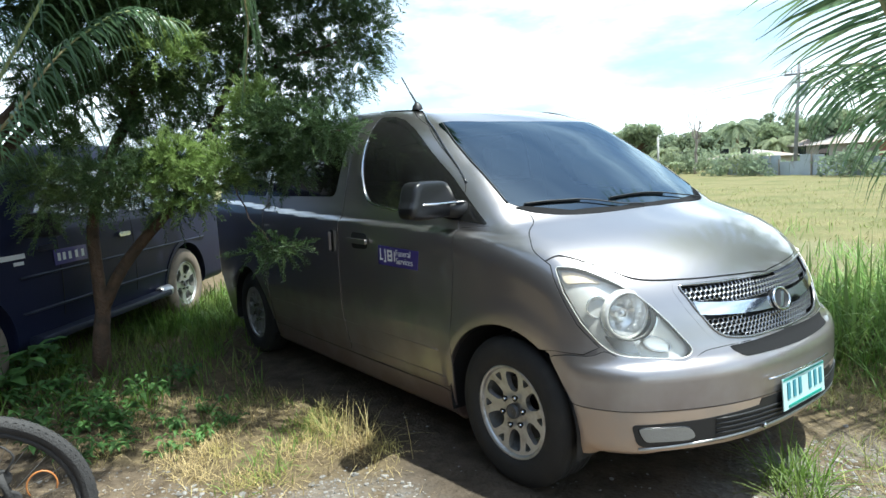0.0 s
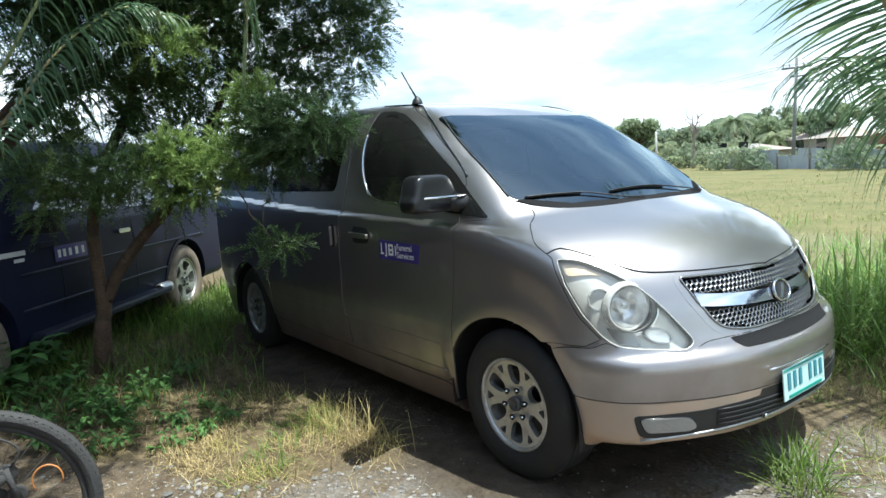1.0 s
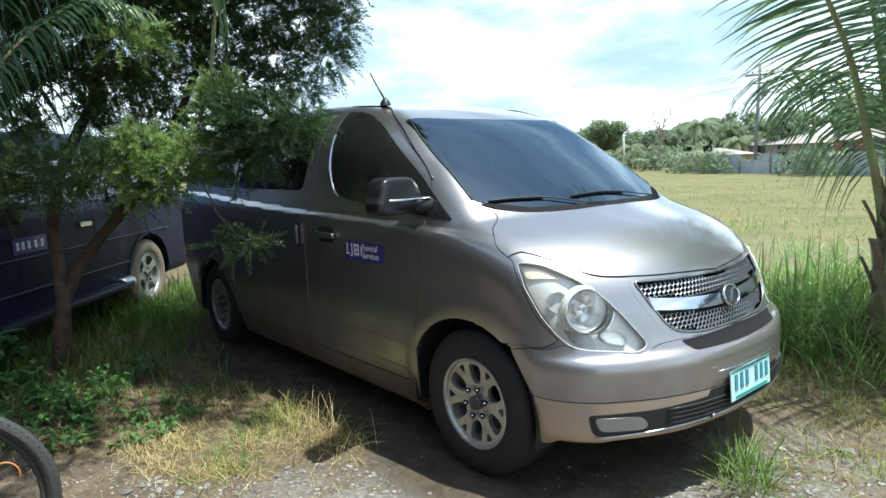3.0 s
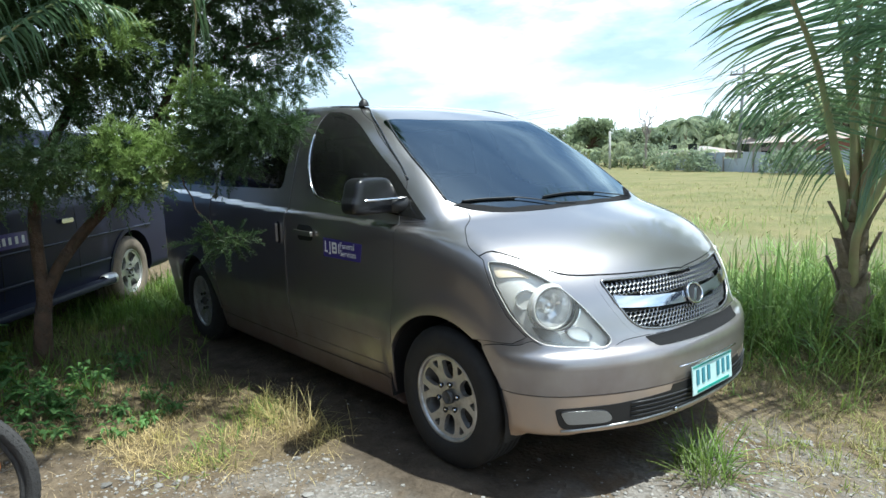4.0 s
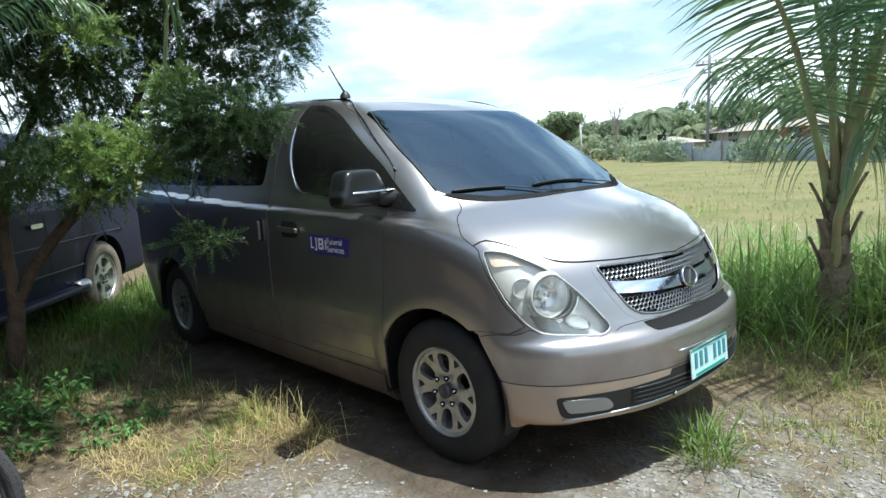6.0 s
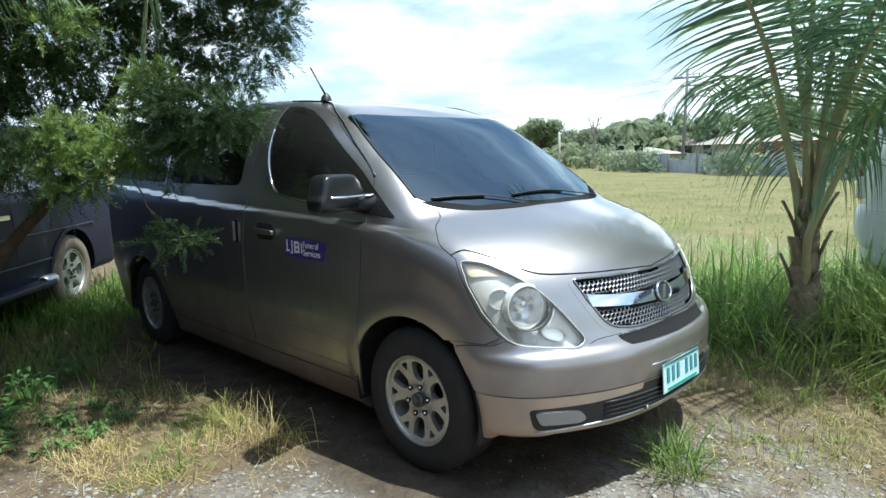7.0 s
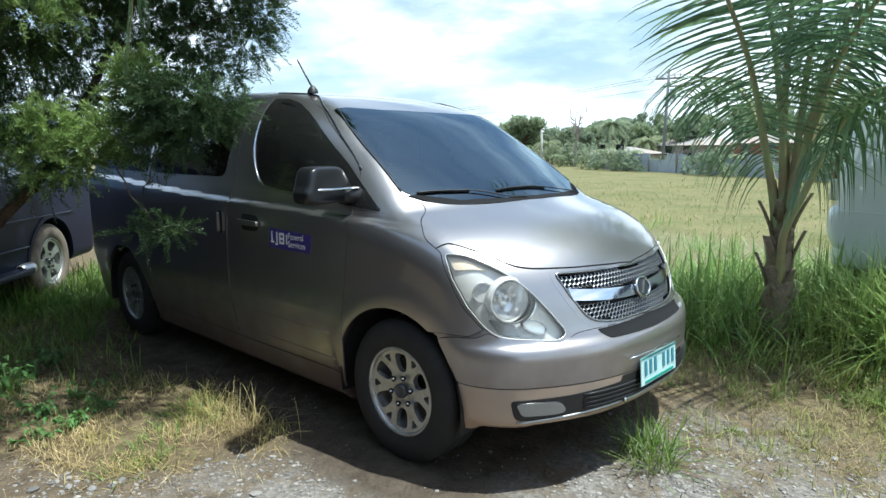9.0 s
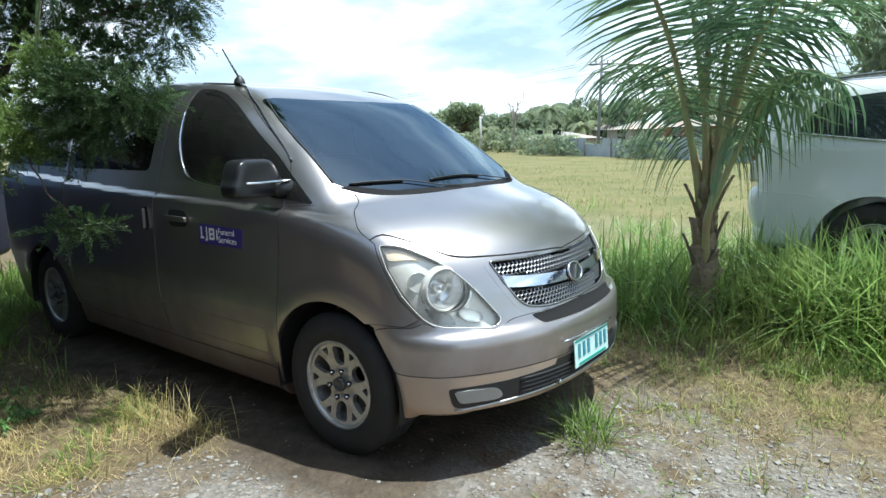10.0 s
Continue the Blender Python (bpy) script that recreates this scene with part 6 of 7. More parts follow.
coconut_palm((0.80, 3.12, float(height(0.80, 3.12))), 1.02, 0.085,
             [([(0.79, 3.10, 0.70), (0.74, 3.08, 1.10), (0.67, 3.02, 1.52), (0.58, 2.91, 2.04), (0.48, 2.76, 2.42), (0.33, 2.54, 2.85), (0.12, 2.24, 3.10)], 1.62, 0.11, 0.34),
              ([(0.80, 3.11, 0.80), (0.79, 3.10, 1.14), (0.76, 3.09, 1.84), (0.78, 3.02, 2.42), (0.82, 2.87, 3.04), (0.92, 2.74, 3.48)], 1.15, 0.20, 0.42),
              ([(0.81, 3.12, 0.80), (0.84, 3.11, 1.10), (0.86, 3.17, 1.84), (0.91, 3.16, 2.42), (1.04, 3.17, 2.96), (1.27, 3.21, 3.30)], 1.2, 0.28, 0.42),
              ([(0.82, 3.09, 0.45), (0.83, 3.02, 0.81), (0.97, 2.99, 1.23), (1.10, 2.98, 1.55), (1.25, 2.95, 1.80), (1.44, 2.92, 1.88), (1.64, 2.91, 1.78)], 0.80, 1.5, 0.48),
              ([(0.82, 3.13, 0.75), (0.84, 3.16, 1.09), (0.94, 3.35, 1.72), (1.14, 3.55, 2.21), (1.42, 3.77, 2.44), (1.74, 4.01, 2.43)], 0.88, 0.60, 0.42),
              ([(0.79, 3.12, 0.70), (0.75, 3.13, 1.05), (0.58, 3.26, 1.56), (0.37, 3.38, 1.93), (0.09, 3.48, 2.07), (-0.14, 3.51, 1.92)], 0.90, 0.9, 0.34),
              ([(0.80, 3.13, 0.80), (0.80, 3.15, 1.09), (0.69, 3.16, 1.97), (0.57, 3.13, 2.62), (0.40, 3.03, 3.14), (0.06, 2.90, 3.45)], 1.0, 0.25, 0.42),
              ([(0.82, 3.13, 0.80), (0.85, 3.15, 1.12), (0.96, 3.20, 1.95), (1.15, 3.25, 2.50), (1.50, 3.30, 2.80), (1.95, 3.35, 2.72)], 1.1, 0.60, 0.40),
              ([(0.82, 3.10, 0.75), (0.86, 3.06, 1.12), (1.02, 2.96, 1.80), (1.24, 2.84, 2.28), (1.52, 2.70, 2.52), (1.86, 2.55, 2.56)], 1.0, 0.5, 0.50)],
             "young coconut palm with arching fronds in tall grass", 3, pairs=46, width=0.023, fall=0.45)
coconut_palm((-2.62, -2.25, float(height(-2.62, -2.25))), 1.0, 0.10,
             [([(-2.60, -2.22, 0.9), (-2.3, -1.85, 1.55), (-2.04, -1.56, 1.90), (-2.08, -1.37, 2.16), (-2.13, -1.18, 2.35), (-2.14, -0.90, 2.51), (-2.19, -0.64, 2.48)], 0.46, 1.2, 0.35),
              ([(-2.60, -2.22, 0.9), (-2.25, -1.6, 2.1), (-1.9, -1.05, 2.85), (-1.71, -0.62, 2.96), (-1.76, -0.40, 2.74), (-1.82, -0.32, 2.43), (-1.91, -0.35, 2.02)], 0.62, 1.5, 0.38),
              ([(-2.64, -2.20, 0.9), (-3.1, -1.9, 1.55), (-3.45, -1.61, 1.95), (-3.58, -1.15, 2.30), (-3.70, -0.73, 2.42), (-3.72, -0.31, 2.36), (-3.7, 0.0, 2.2)], 0.85, 1.6, 0.30),
              ([(-2.66, -2.22, 0.9), (-2.9, -2.0, 2.0), (-3.0, -1.75, 2.5), (-3.1, -1.4, 2.7), (-3.2, -1.0, 2.6)], 0.70, 1.4, 0.35)],
             "coconut palm whose fronds hang among the tree's branches", 4, pairs=50, width=0.018, stalk=0.013, sweep=0.45, fall=0.2, bases=8)

# ---- the two other vehicles ----
def suv_solid_maker(L, W, H, front, belt, roof_y, axle_back, hood=1.12, screen=(1.35, 2.15), tail=0.12, ground=0.32):
    """A boxy estate body: x runs forward from the rear axle, y is zero on the centre line."""
    half = W / 2
    x1, x0 = front, -axle_back
    top = [(x0 - 0.3, H - 0.05), (x0 + 0.4, H - 0.01), (x0 + 1.5, H), (x1 - 2.35, H - 0.02), (x1 - 2.0, H - 0.08), (x1 - 1.30, hood + 0.06), (x1 - 1.15, hood), (x1 - 0.5, hood - 0.05), (x1 - 0.1, hood - 0.14), (x1 + 0.3, hood - 0.45)]
    sides = [(0.2, half - 0.06), (0.45, half - 0.02), (0.8, half), (belt - 0.06, half - 0.01), (belt, half - 0.03), (H, roof_y)]

    def solid(x, y, z):
        h = np.abs(y)
        f = smax((z - glide(x, top) + 0.04 * np.minimum(h, 1.2) ** 2) * 0.8, h - glide(z, sides), 0.14)
        f = smax(f, x - x1 + 0.18 * (np.minimum(h, 1.1) / half) ** 3, 0.12)
        f = smax(f, -(x - x0) + 0.10 * (np.minimum(h, 1.1) / half) ** 4 + tail * np.clip(z - belt, 0, 1), 0.14)
        return smax(f, ground - z, 0.08)
    return solid


def build_suv(name, at, solid, label, paint, L, W, H, front, axle_back, wheelbase, tyre_r, rim_r, belt, windows, design, tyre_mat, rim_mat, extras, pane):
    car = thing(name, at, label, "car")
    half = W / 2

    def shell(x, y, z):
        f = solid(x, y, z)
        for cx in (0.0, wheelbase):
            f = np.maximum(f, np.minimum(tyre_r + 0.075 - np.hypot(x - cx, z - tyre_r), np.abs(y) - half + 0.35))
        return f
    p, q, n = net(shell, (-axle_back - 0.1, -half - 0.05, 0.2), (front + 0.1, half + 0.05, H + 0.06), 0.035)
    raw("body", p, q, paint, car, "", n)
    S = placer(solid, "side", mid=0.0)
    for f in (False, True):
        for o in windows:
            lay("side_window", rounded([(*c, 0.05) for c in o]), S, pane, car, "dark side window", out=0.004, thick=0.008, step=0.10, flip=f, mid=0.0)
        for cx in (0.0, wheelbase):
            lay("arch_lip", ring(tyre_r + 0.105, 30, (cx, tyre_r), radians(-6), radians(186)) + ring(tyre_r + 0.062, 30, (cx, tyre_r), radians(186), radians(-6)), S, paint, car, out=0.010, thick=0.03, step=0.06, flip=f, mid=0.0)
    for cx in (0.0, wheelbase):
        wheel("wheel", car, (cx, -half + 0.03, tyre_r), tyre_r, rim_r, 0.25, design, tyre_mat, rim_mat)
        wheel("wheel", car, (cx, half - 0.03, tyre_r), tyre_r, rim_r, 0.25, design, tyre_mat, rim_mat, flip=True)
    extras(car, S)
    return car


DARKGLASS = material("dark_glass", (0.012, 0.016, 0.022), 0.04, coat=1.0)
TRIMGREY = material("grey_trim", (0.022, 0.026, 0.045), 0.5, spec=0.3)


def dark_extras(car, S):
    for f in (False, True):
        for z, a, b in ((0.86, -0.45, 2.5), (0.60, 0.45, 2.5)):
            beading("side_moulding", [(x, z) for x in np.linspace(a, b, 20)], S, TRIMGREY, car, radius=0.010, out=0.004, flip=f, mid=0.0)
        s = 1 if f else -1
        part("running_board", box((0.55, s * 1.00 - 0.09, 0.36), (2.45, s * 1.00 + 0.09, 0.42)), TRIMGREY, car, "grey running board", bevel=0.02)
        for cx in (1.0, 2.05):
            lay("door_gap", [(cx - 0.005, 0.50), (cx - 0.005, 1.18), (cx + 0.005, 1.18), (cx + 0.005, 0.50)], S, SEAM, car, out=0.003, thick=0.004, step=0.1, flip=f, mid=0.0)
            lay("door_pull", rounded([(cx + 0.08, 1.03, 0.02), (cx + 0.08, 1.07, 0.02), (cx + 0.26, 1.07, 0.02), (cx + 0.26, 1.03, 0.02)]), S, CHROME, car, out=0.03, thick=0.025, step=0.06, flip=f, mid=0.0)
        lay("door_sign", [(1.72, 0.90), (1.72, 1.02), (2.12, 1.02), (2.12, 0.90)], S, BLUEFILM, car, "violet sign with white marks", out=0.008, thick=0.003, step=0.1, flip=f, mid=0.0)
        for u in (1.76, 1.84, 1.92, 1.99, 2.05):
            lay("sign_mark", [(u, 0.93), (u, 0.99), (u + 0.035, 0.99), (u + 0.035, 0.93)], S, WHITEFILM, car, out=0.010, thick=0.001, step=0.1, flip=f, mid=0.0)
        lay("wing_badge", [(2.42, 1.00), (2.42, 1.035), (2.74, 1.035), (2.74, 1.00)], S, WHITEFILM, car, "pale badge strip", out=0.005, thick=0.003, step=0.1, flip=f, mid=0.0)
        lay("small_badge", [(2.44, 0.955), (2.44, 0.98), (2.54, 0.98), (2.54, 0.955)], S, WHITEFILM, car, out=0.005, thick=0.003, step=0.1, flip=f, mid=0.0)
        part("step_end", lathe([(-0.10, 0.045), (-0.08, 0.06), (0.08, 0.06), (0.10, 0.045)], 14, axis="x", at=(0.58, s * 1.02, 0.40)), SATIN, car, "pale worn step end", smooth=True)
        part("wing_mirror", box((2.30, s * 1.12 - 0.12, 1.14), (2.42, s * 1.12 + 0.12, 1.32)), PLASTIC, car, bevel=0.03)
    part("rear_bumper", box((-1.22, -0.96, 0.48), (-1.0, 0.96, 0.68)), PLASTIC, car, bevel=0.04)


def pale_extras(car, S):
    for f in (False, True):
        s = 1 if f else -1
        beading("window_trim", spline([(-0.615, 1.272), (-0.32, 1.238), (-0.02, 1.206), (0.6, 1.175), (1.4, 1.155), (2.3, 1.14)], 6), S, CHROME, car, "bright trim under the windows", radius=0.010, out=0.008, flip=f, mid=0.0)
        rail = [(-0.50, s * 0.60, 1.665), (-0.38, s * 0.60, 1.700), (0.4, s * 0.60, 1.728), (1.3, s * 0.60, 1.72), (1.45, s * 0.60, 1.67)]
        part("roof_rail", tube([tuple(v) for v in spline(rail, 5)], 0.016, 8), DARKCHROME, car, "dull metal roof rail", smooth=True)
        part("tail_lamp", box((-0.962, s * 0.805 - 0.055, 0.875), (-0.855, s * 0.805 + 0.055, 1.045)), LAMPSHELL, car, "clear lower lamp", bevel=0.02)
        part("tail_lamp_red", box((-0.948, s * 0.795 - 0.045, 1.05), (-0.855, s * 0.795 + 0.045, 1.255)), REDLAMP, car, "red upper lamp", bevel=0.02)
        lay("fuel_flap", ring(0.085, 20, (0.62, 0.98)), S, PAINT_PALE, car, out=0.006, thick=0.006, step=0.06, flip=f, mid=0.0)
        for cx in (0.52, 1.55):
            lay("door_gap", [(cx - 0.004, 0.50), (cx - 0.004, 1.22), (cx + 0.004, 1.22), (cx + 0.004, 0.50)], S, SEAM, car, out=0.003, thick=0.004, step=0.1, flip=f, mid=0.0)
        beading("side_crease", spline([(-0.86, 0.80), (-0.6, 0.795), (-0.42, 0.775)], 6), S, PAINT_PALE, car, radius=0.004, out=0.001, flip=f, mid=0.0)

    def bumper(x, y, z):
        f = smax(np.abs(y) - 0.895, np.abs(z - 0.655) - 0.20, 0.09)
        f = smax(f, -(x + 1.06) + 0.12 * (np.minimum(np.abs(y), 1.0) / 0.9) ** 4 + 0.05 * ((z - 0.70) / 0.2) ** 2, 0.09)
        return smax(f, x + 0.80, 0.03)
    p, q, n = net(bumper, (-1.12, -0.95, 0.40), (-0.70, 0.95, 0.90), 0.03)
    raw("rear_bumper", p, q, PAINT_PALE, car, "pale rear bumper", n)


dark = suv_solid_maker(5.2, 2.0, 1.90, 3.95, 1.22, 0.76, 1.15)
hd = radians(-41)
hub = Vector((-5.20, 0.06, 0.0))
mid_dark = hub + Vector((math.sin(hd), -math.cos(hd), 0)) * 1.0
build_suv("dark_suv", pose(mid_dark.x, mid_dark.y, float(height(mid_dark.x, mid_dark.y)), 0, 0, -41), dark, "dark blue four-wheel drive parked behind the tree", PAINT_DARK, 5.2, 2.0, 1.90, 3.95, 1.15, 3.02, 0.385, 0.235, 1.22,
          [[(-0.95, 1.27), (-0.85, 1.70), (0.05, 1.72), (0.05, 1.26)], [(0.15, 1.26), (0.15, 1.72), (1.0, 1.73), (1.0, 1.25)], [(1.10, 1.25), (1.10, 1.73), (1.75, 1.70), (2.25, 1.28)]], 5, MUDTYRE, SATIN, dark_extras, SKYGLASS)
pale = suv_solid_maker(4.7, 1.8, 1.71, 3.65, 1.20, 0.68, 1.0, tail=0.25)
hd = radians(-10)
corner = Vector((0.84, 3.98, 0.0))
mid_pale = corner + Vector((math.cos(hd), math.sin(hd), 0)) * 1.0 + Vector((-math.sin(hd), math.cos(hd), 0)) * 0.9
build_suv("pale_suv", pose(mid_pale.x, mid_pale.y, 0.20, 0, 0, -10), pale, "pale silver four-wheel drive standing in tall grass behind the palm", PAINT_PALE, 4.7, 1.8, 1.71, 3.65, 1.0, 2.78, 0.37, 0.22, 1.20,
          [[(-0.605, 1.285), (-0.53, 1.42), (-0.41, 1.535), (-0.08, 1.566), (0.55, 1.59), (0.55, 1.19), (-0.02, 1.218), (-0.32, 1.25)], [(0.60, 1.188), (0.60, 1.59), (1.5, 1.59), (1.5, 1.165)], [(1.58, 1.162), (1.58, 1.58), (1.75, 1.56), (2.2, 1.15)]], 6, RUBBER, SATIN, pale_extras, DARKGLASS)

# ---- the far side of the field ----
# distance haze put into the leaf colours: paler and greyer than near leaves
FARLEAF = material("far_hazed_foliage", (0.25, 0.31, 0.21), 0.8, rand=0.25, var=0.25, scale=0.3, trans=0.6, second=(0.30, 0.34, 0.20), sscale=0.25)
FARLEAF2 = material("far_hazed_pale_foliage", (0.31, 0.37, 0.22), 0.8, rand=0.25, var=0.25, scale=0.4, trans=0.55)
DEADWOOD = material("grey_deadwood", (0.26, 0.23, 0.20), 0.9, var=0.2)
CONCRETE = material("pale_concrete", (0.42, 0.41, 0.39), 0.9, var=0.2, scale=3)
SHEET = material("weathered_sheet", (0.33, 0.37, 0.41), 0.75, 0.0, var=0.25, scale=1.2, second=(0.20, 0.17, 0.13), sscale=1.6, spread=(0.55, 0.75))
ROOFPALE = material("pale_roof_sheet", (0.30, 0.285, 0.27), 0.75, var=0.2, scale=0.7, second=(0.36, 0.27, 0.22), sscale=0.8)
BRICKRED = material("red_wall", (0.26, 0.12, 0.09), 0.9, var=0.25, scale=2)
WALLPALE = material("pale_wall", (0.34, 0.32, 0.29), 0.9, var=0.15, scale=1)


def leafy(name, clumps, per, size, mat, parent, seed):
    """Crowns of many small leaf cards bunched round limbs."""
    rng = np.random.default_rng(seed)
    V = []
    for x, y, z, r in clumps:
        n = int(per * r * r)
        d = rng.normal(0, 1, (n, 3))
        d /= np.linalg.norm(d, axis=1, keepdims=True)
        c = np.array((x, y, z)) + d * (r * rng.uniform(0.3, 1.0, n) ** 0.5 * (1 + 0.22 * np.sin(d[:, 0] * 7 + d[:, 2] * 5)))[:, None] * np.array((1, 1, 0.8))
        u = np.cross(d + rng.normal(0, 0.6, (n, 3)), rng.normal(0, 1, (n, 3)))
        u /= np.linalg.norm(u, axis=1, keepdims=True)
        w = np.cross(u, d + rng.normal(0, 0.5, (n, 3)))
        w /= np.maximum(np.linalg.norm(w, axis=1, keepdims=True), 1e-6)
        s = (size * rng.uniform(0.5, 1.3, n))[:, None]
        V.append(np.stack([c - u * s, c + w * s * 0.45, c + u * s, c - w * s * 0.45], 1).reshape(-1, 3))
    V = np.concatenate(V)
    return tagged(raw(name, V, np.arange(len(V)).reshape(-1, 4), mat, parent, smooth=False), kind="stuff")


def far_tree(x, y, h, r, seed, mat, label):
    rng = random.Random(seed)
    t = thing("far_tree", Matrix.Translation((x, y, 0)), label, "tree", "trees beyond the field")
    bm = bmesh.new()
    limb(bm, (0, 0, -0.1), (rng.uniform(-0.4, 0.4), 0, h * 0.55), 0.22, 0.14, seed, 0.06)
    cl = []
    for k in range(22):
        a = k * 2.4
        q = (math.cos(a) * r * rng.uniform(0.3, 0.95), math.sin(a) * r * rng.uniform(0.3, 0.8), h * (0.30 + 0.62 * rng.random() ** 0.8))
        limb(bm, (0, 0, h * 0.45), q, 0.10, 0.04, seed + k, 0.1)
        cl.append((*q, r * rng.uniform(0.16, 0.42)))
    part("trunk", bm, BARK, t, smooth=True)
    leafy("crown", cl, 560, 0.20, mat, t, seed)
    return t


rng = random.Random(8)
for k, (x, y, h, r) in enumerate(((-42, 58.6, 7.0, 3.2), (-48, 62, 6.0, 3.4), (-36, 60, 5.0, 2.6), (-27, 60, 5.5, 2.8), (-32, 68, 7.6, 3.2), (-22, 58, 6.4, 2.8), (-13, 62, 7.2, 3.6), (-6, 58, 7.4, 3.6), (1, 52, 7.0, 3.4), (8, 48, 6.8, 3.4), (15, 46, 7, 3.5), (-56, 60, 6.5, 3.5), (-66, 58, 6.5, 3.6), (-78, 52, 7, 4), (-90, 40, 7, 4), (-95, 22, 7, 4), (-96, 4, 7, 4), (-45, 66, 5.2, 3.6), (-38.5, 66, 5.6, 3.6), (-29, 66, 6.0, 3.8), (-17.5, 63, 8.2, 4.2), (-10, 66, 8.6, 4.4), (-1, 62, 8.4, 4.2), (-36.5, 70, 6.4, 3.8), (-33.5, 69, 5.6, 3.4), (1.6, 33, 12.5, 4.2), (7.5, 34, 11.5, 4.2))):
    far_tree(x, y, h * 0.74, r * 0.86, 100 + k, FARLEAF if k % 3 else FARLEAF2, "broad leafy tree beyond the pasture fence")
for k, (x, y, h, L) in enumerate(((-31.2, 59.7, 4.3, 2.0), (-25.5, 56, 2.4, 1.6), (-37.5, 57, 2.2, 1.6))):
    palm = thing("far_palm", Matrix.Translation((x, y, 0)), "distant coconut palm above the bushes", "palm tree", "palms beyond the field")
    part("trunk", tube([(0, 0, -0.1), (0.1, 0, h * 0.5), (0.05, 0, h)], [0.2, 0.15, 0.13], 8), HUSK, palm, smooth=True)
    V, F = [], []
    for j in range(16):
        a, up = j * 2.4, radians(70 - 6 * j)
        for s in range(12):
            t0 = s / 12
            for sd in (-1, 1):
                q = lambda t: Vector((math.cos(a), math.sin(a), 0)) * L * t * math.cos(up * (1 - t)) + Vector((0, 0, h + L * (math.sin(up) * t - 0.75 * t * t)))
                c, e = q(t0), q(t0 + 0.06)
                out = Vector((-math.sin(a), math.cos(a), 0)) * sd * 0.55 * (1 - 0.5 * t0) + Vector((0, 0, -0.35))
                i = len(V)
                V += [c, e, e + out + (e - c), c + out * 0.5]
                F.append((i, i + 1, i + 2, i + 3))
    tagged(raw("crown", V, F, FARLEAF, palm, smooth=False), kind="stuff")
# banana plants and hedge in front of the houses
for k in range(14):
    x = -40 + 3.3 * k + rng.uniform(-1.6, 1.6)
    y = 47.5 - 0.55 * (x + 30) * 0.9 + rng.uniform(-0.5, 3.5)
    grow = rng.uniform(0.55, 1.15)
    plant = thing("banana_plant", Matrix.Translation((x, y, 0)) @ Matrix.Scale(grow, 4), "broad-leaved banana plant behind the fence", "plant", "banana plants behind the fence")
    part("stem", tube([(0, 0, -0.05), (0, 0, 1.6)], [0.14, 0.09], 8), PETIOLE, plant, smooth=True)
    V, F = [], []
    for j in range(8):
        a, L = j * 2.4 + k, rng.uniform(1.2, 1.8)
        d, sd = Vector((math.cos(a), math.sin(a), 0)), Vector((-math.sin(a), math.cos(a), 0))
        i = len(V)
        for s in range(6):
            t = s / 5
            c = d * L * t * 0.8 + Vector((0, 0, 1.5 + L * (1.0 * t - 0.95 * t * t)))
            w = 0.26 * math.sin(math.pi * (0.1 + 0.85 * t))
            V += [c - sd * w - Vector((0, 0, 0.05)), c, c + sd * w - Vector((0, 0, 0.05))]
        for s in range(5):
            b = i + s * 3
            F += [(b, b + 1, b + 4, b + 3), (b + 1, b + 2, b + 5, b + 4)]
    tagged(raw("leaves", V, F, FARLEAF2, plant, smooth=True), kind="stuff")
hedge = []
for k in range(60):
    x = -75 + 1.65 * k
    y = 52.5 - 0.55 * (x + 30) * (0.9 if x > -30 else 0.2)
    hedge.append((x + rng.uniform(-0.5, 0.5), y + rng.uniform(-0.8, 1.2), rng.uniform(0.6, 1.7) if x < -25 else rng.uniform(0.25, 0.6), rng.uniform(0.9, 1.6) if x < -25 else rng.uniform(0.4, 0.75)))
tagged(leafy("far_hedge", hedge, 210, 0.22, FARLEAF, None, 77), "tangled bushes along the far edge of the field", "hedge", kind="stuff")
vines = []
for k in range(110):
    x = -26 + 0.3 * k + rng.uniform(-0.4, 0.4)
    if math.sin(x * 0.9) + 0.6 * math.sin(x * 2.3 + 1) > 0.35 or x < -18.2:
        vines.append((x, 42.6 - 0.61 * (x + 23) - rng.uniform(0, 0.5), rng.uniform(0.1, 1.25), rng.choice((0.25, 0.35, 0.5, 0.8))))
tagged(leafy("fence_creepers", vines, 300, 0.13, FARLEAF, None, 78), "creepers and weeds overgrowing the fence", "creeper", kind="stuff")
# dead tree
dead = thing("dead_tree", Matrix.Translation((-29.3, 49.3, 0)), "bare grey dead tree over the bushes", "tree")
bm = bmesh.new()
limb(bm, (0, 0, -0.1), (0.2, 0, 3.6), 0.14, 0.09, 1, 0.05)
for k in range(9):
    a = k * 2.4
    e = (math.cos(a) * (0.6 + 0.1 * k), math.sin(a) * 0.6, 4.0 + 0.24 * k)
    pts = limb(bm, (0.1, 0, 1.8 + 0.2 * k), e, 0.06, 0.02, 50 + k, 0.15)
    for j in (2, 4):
        limb(bm, pts[j], pts[j] + Vector((math.cos(a + j) * 0.5, math.sin(a + j) * 0.4, 0.6)), 0.025, 0.01, 70 + k, 0.1)
part("bare_branches", bm, DEADWOOD, dead, smooth=True)
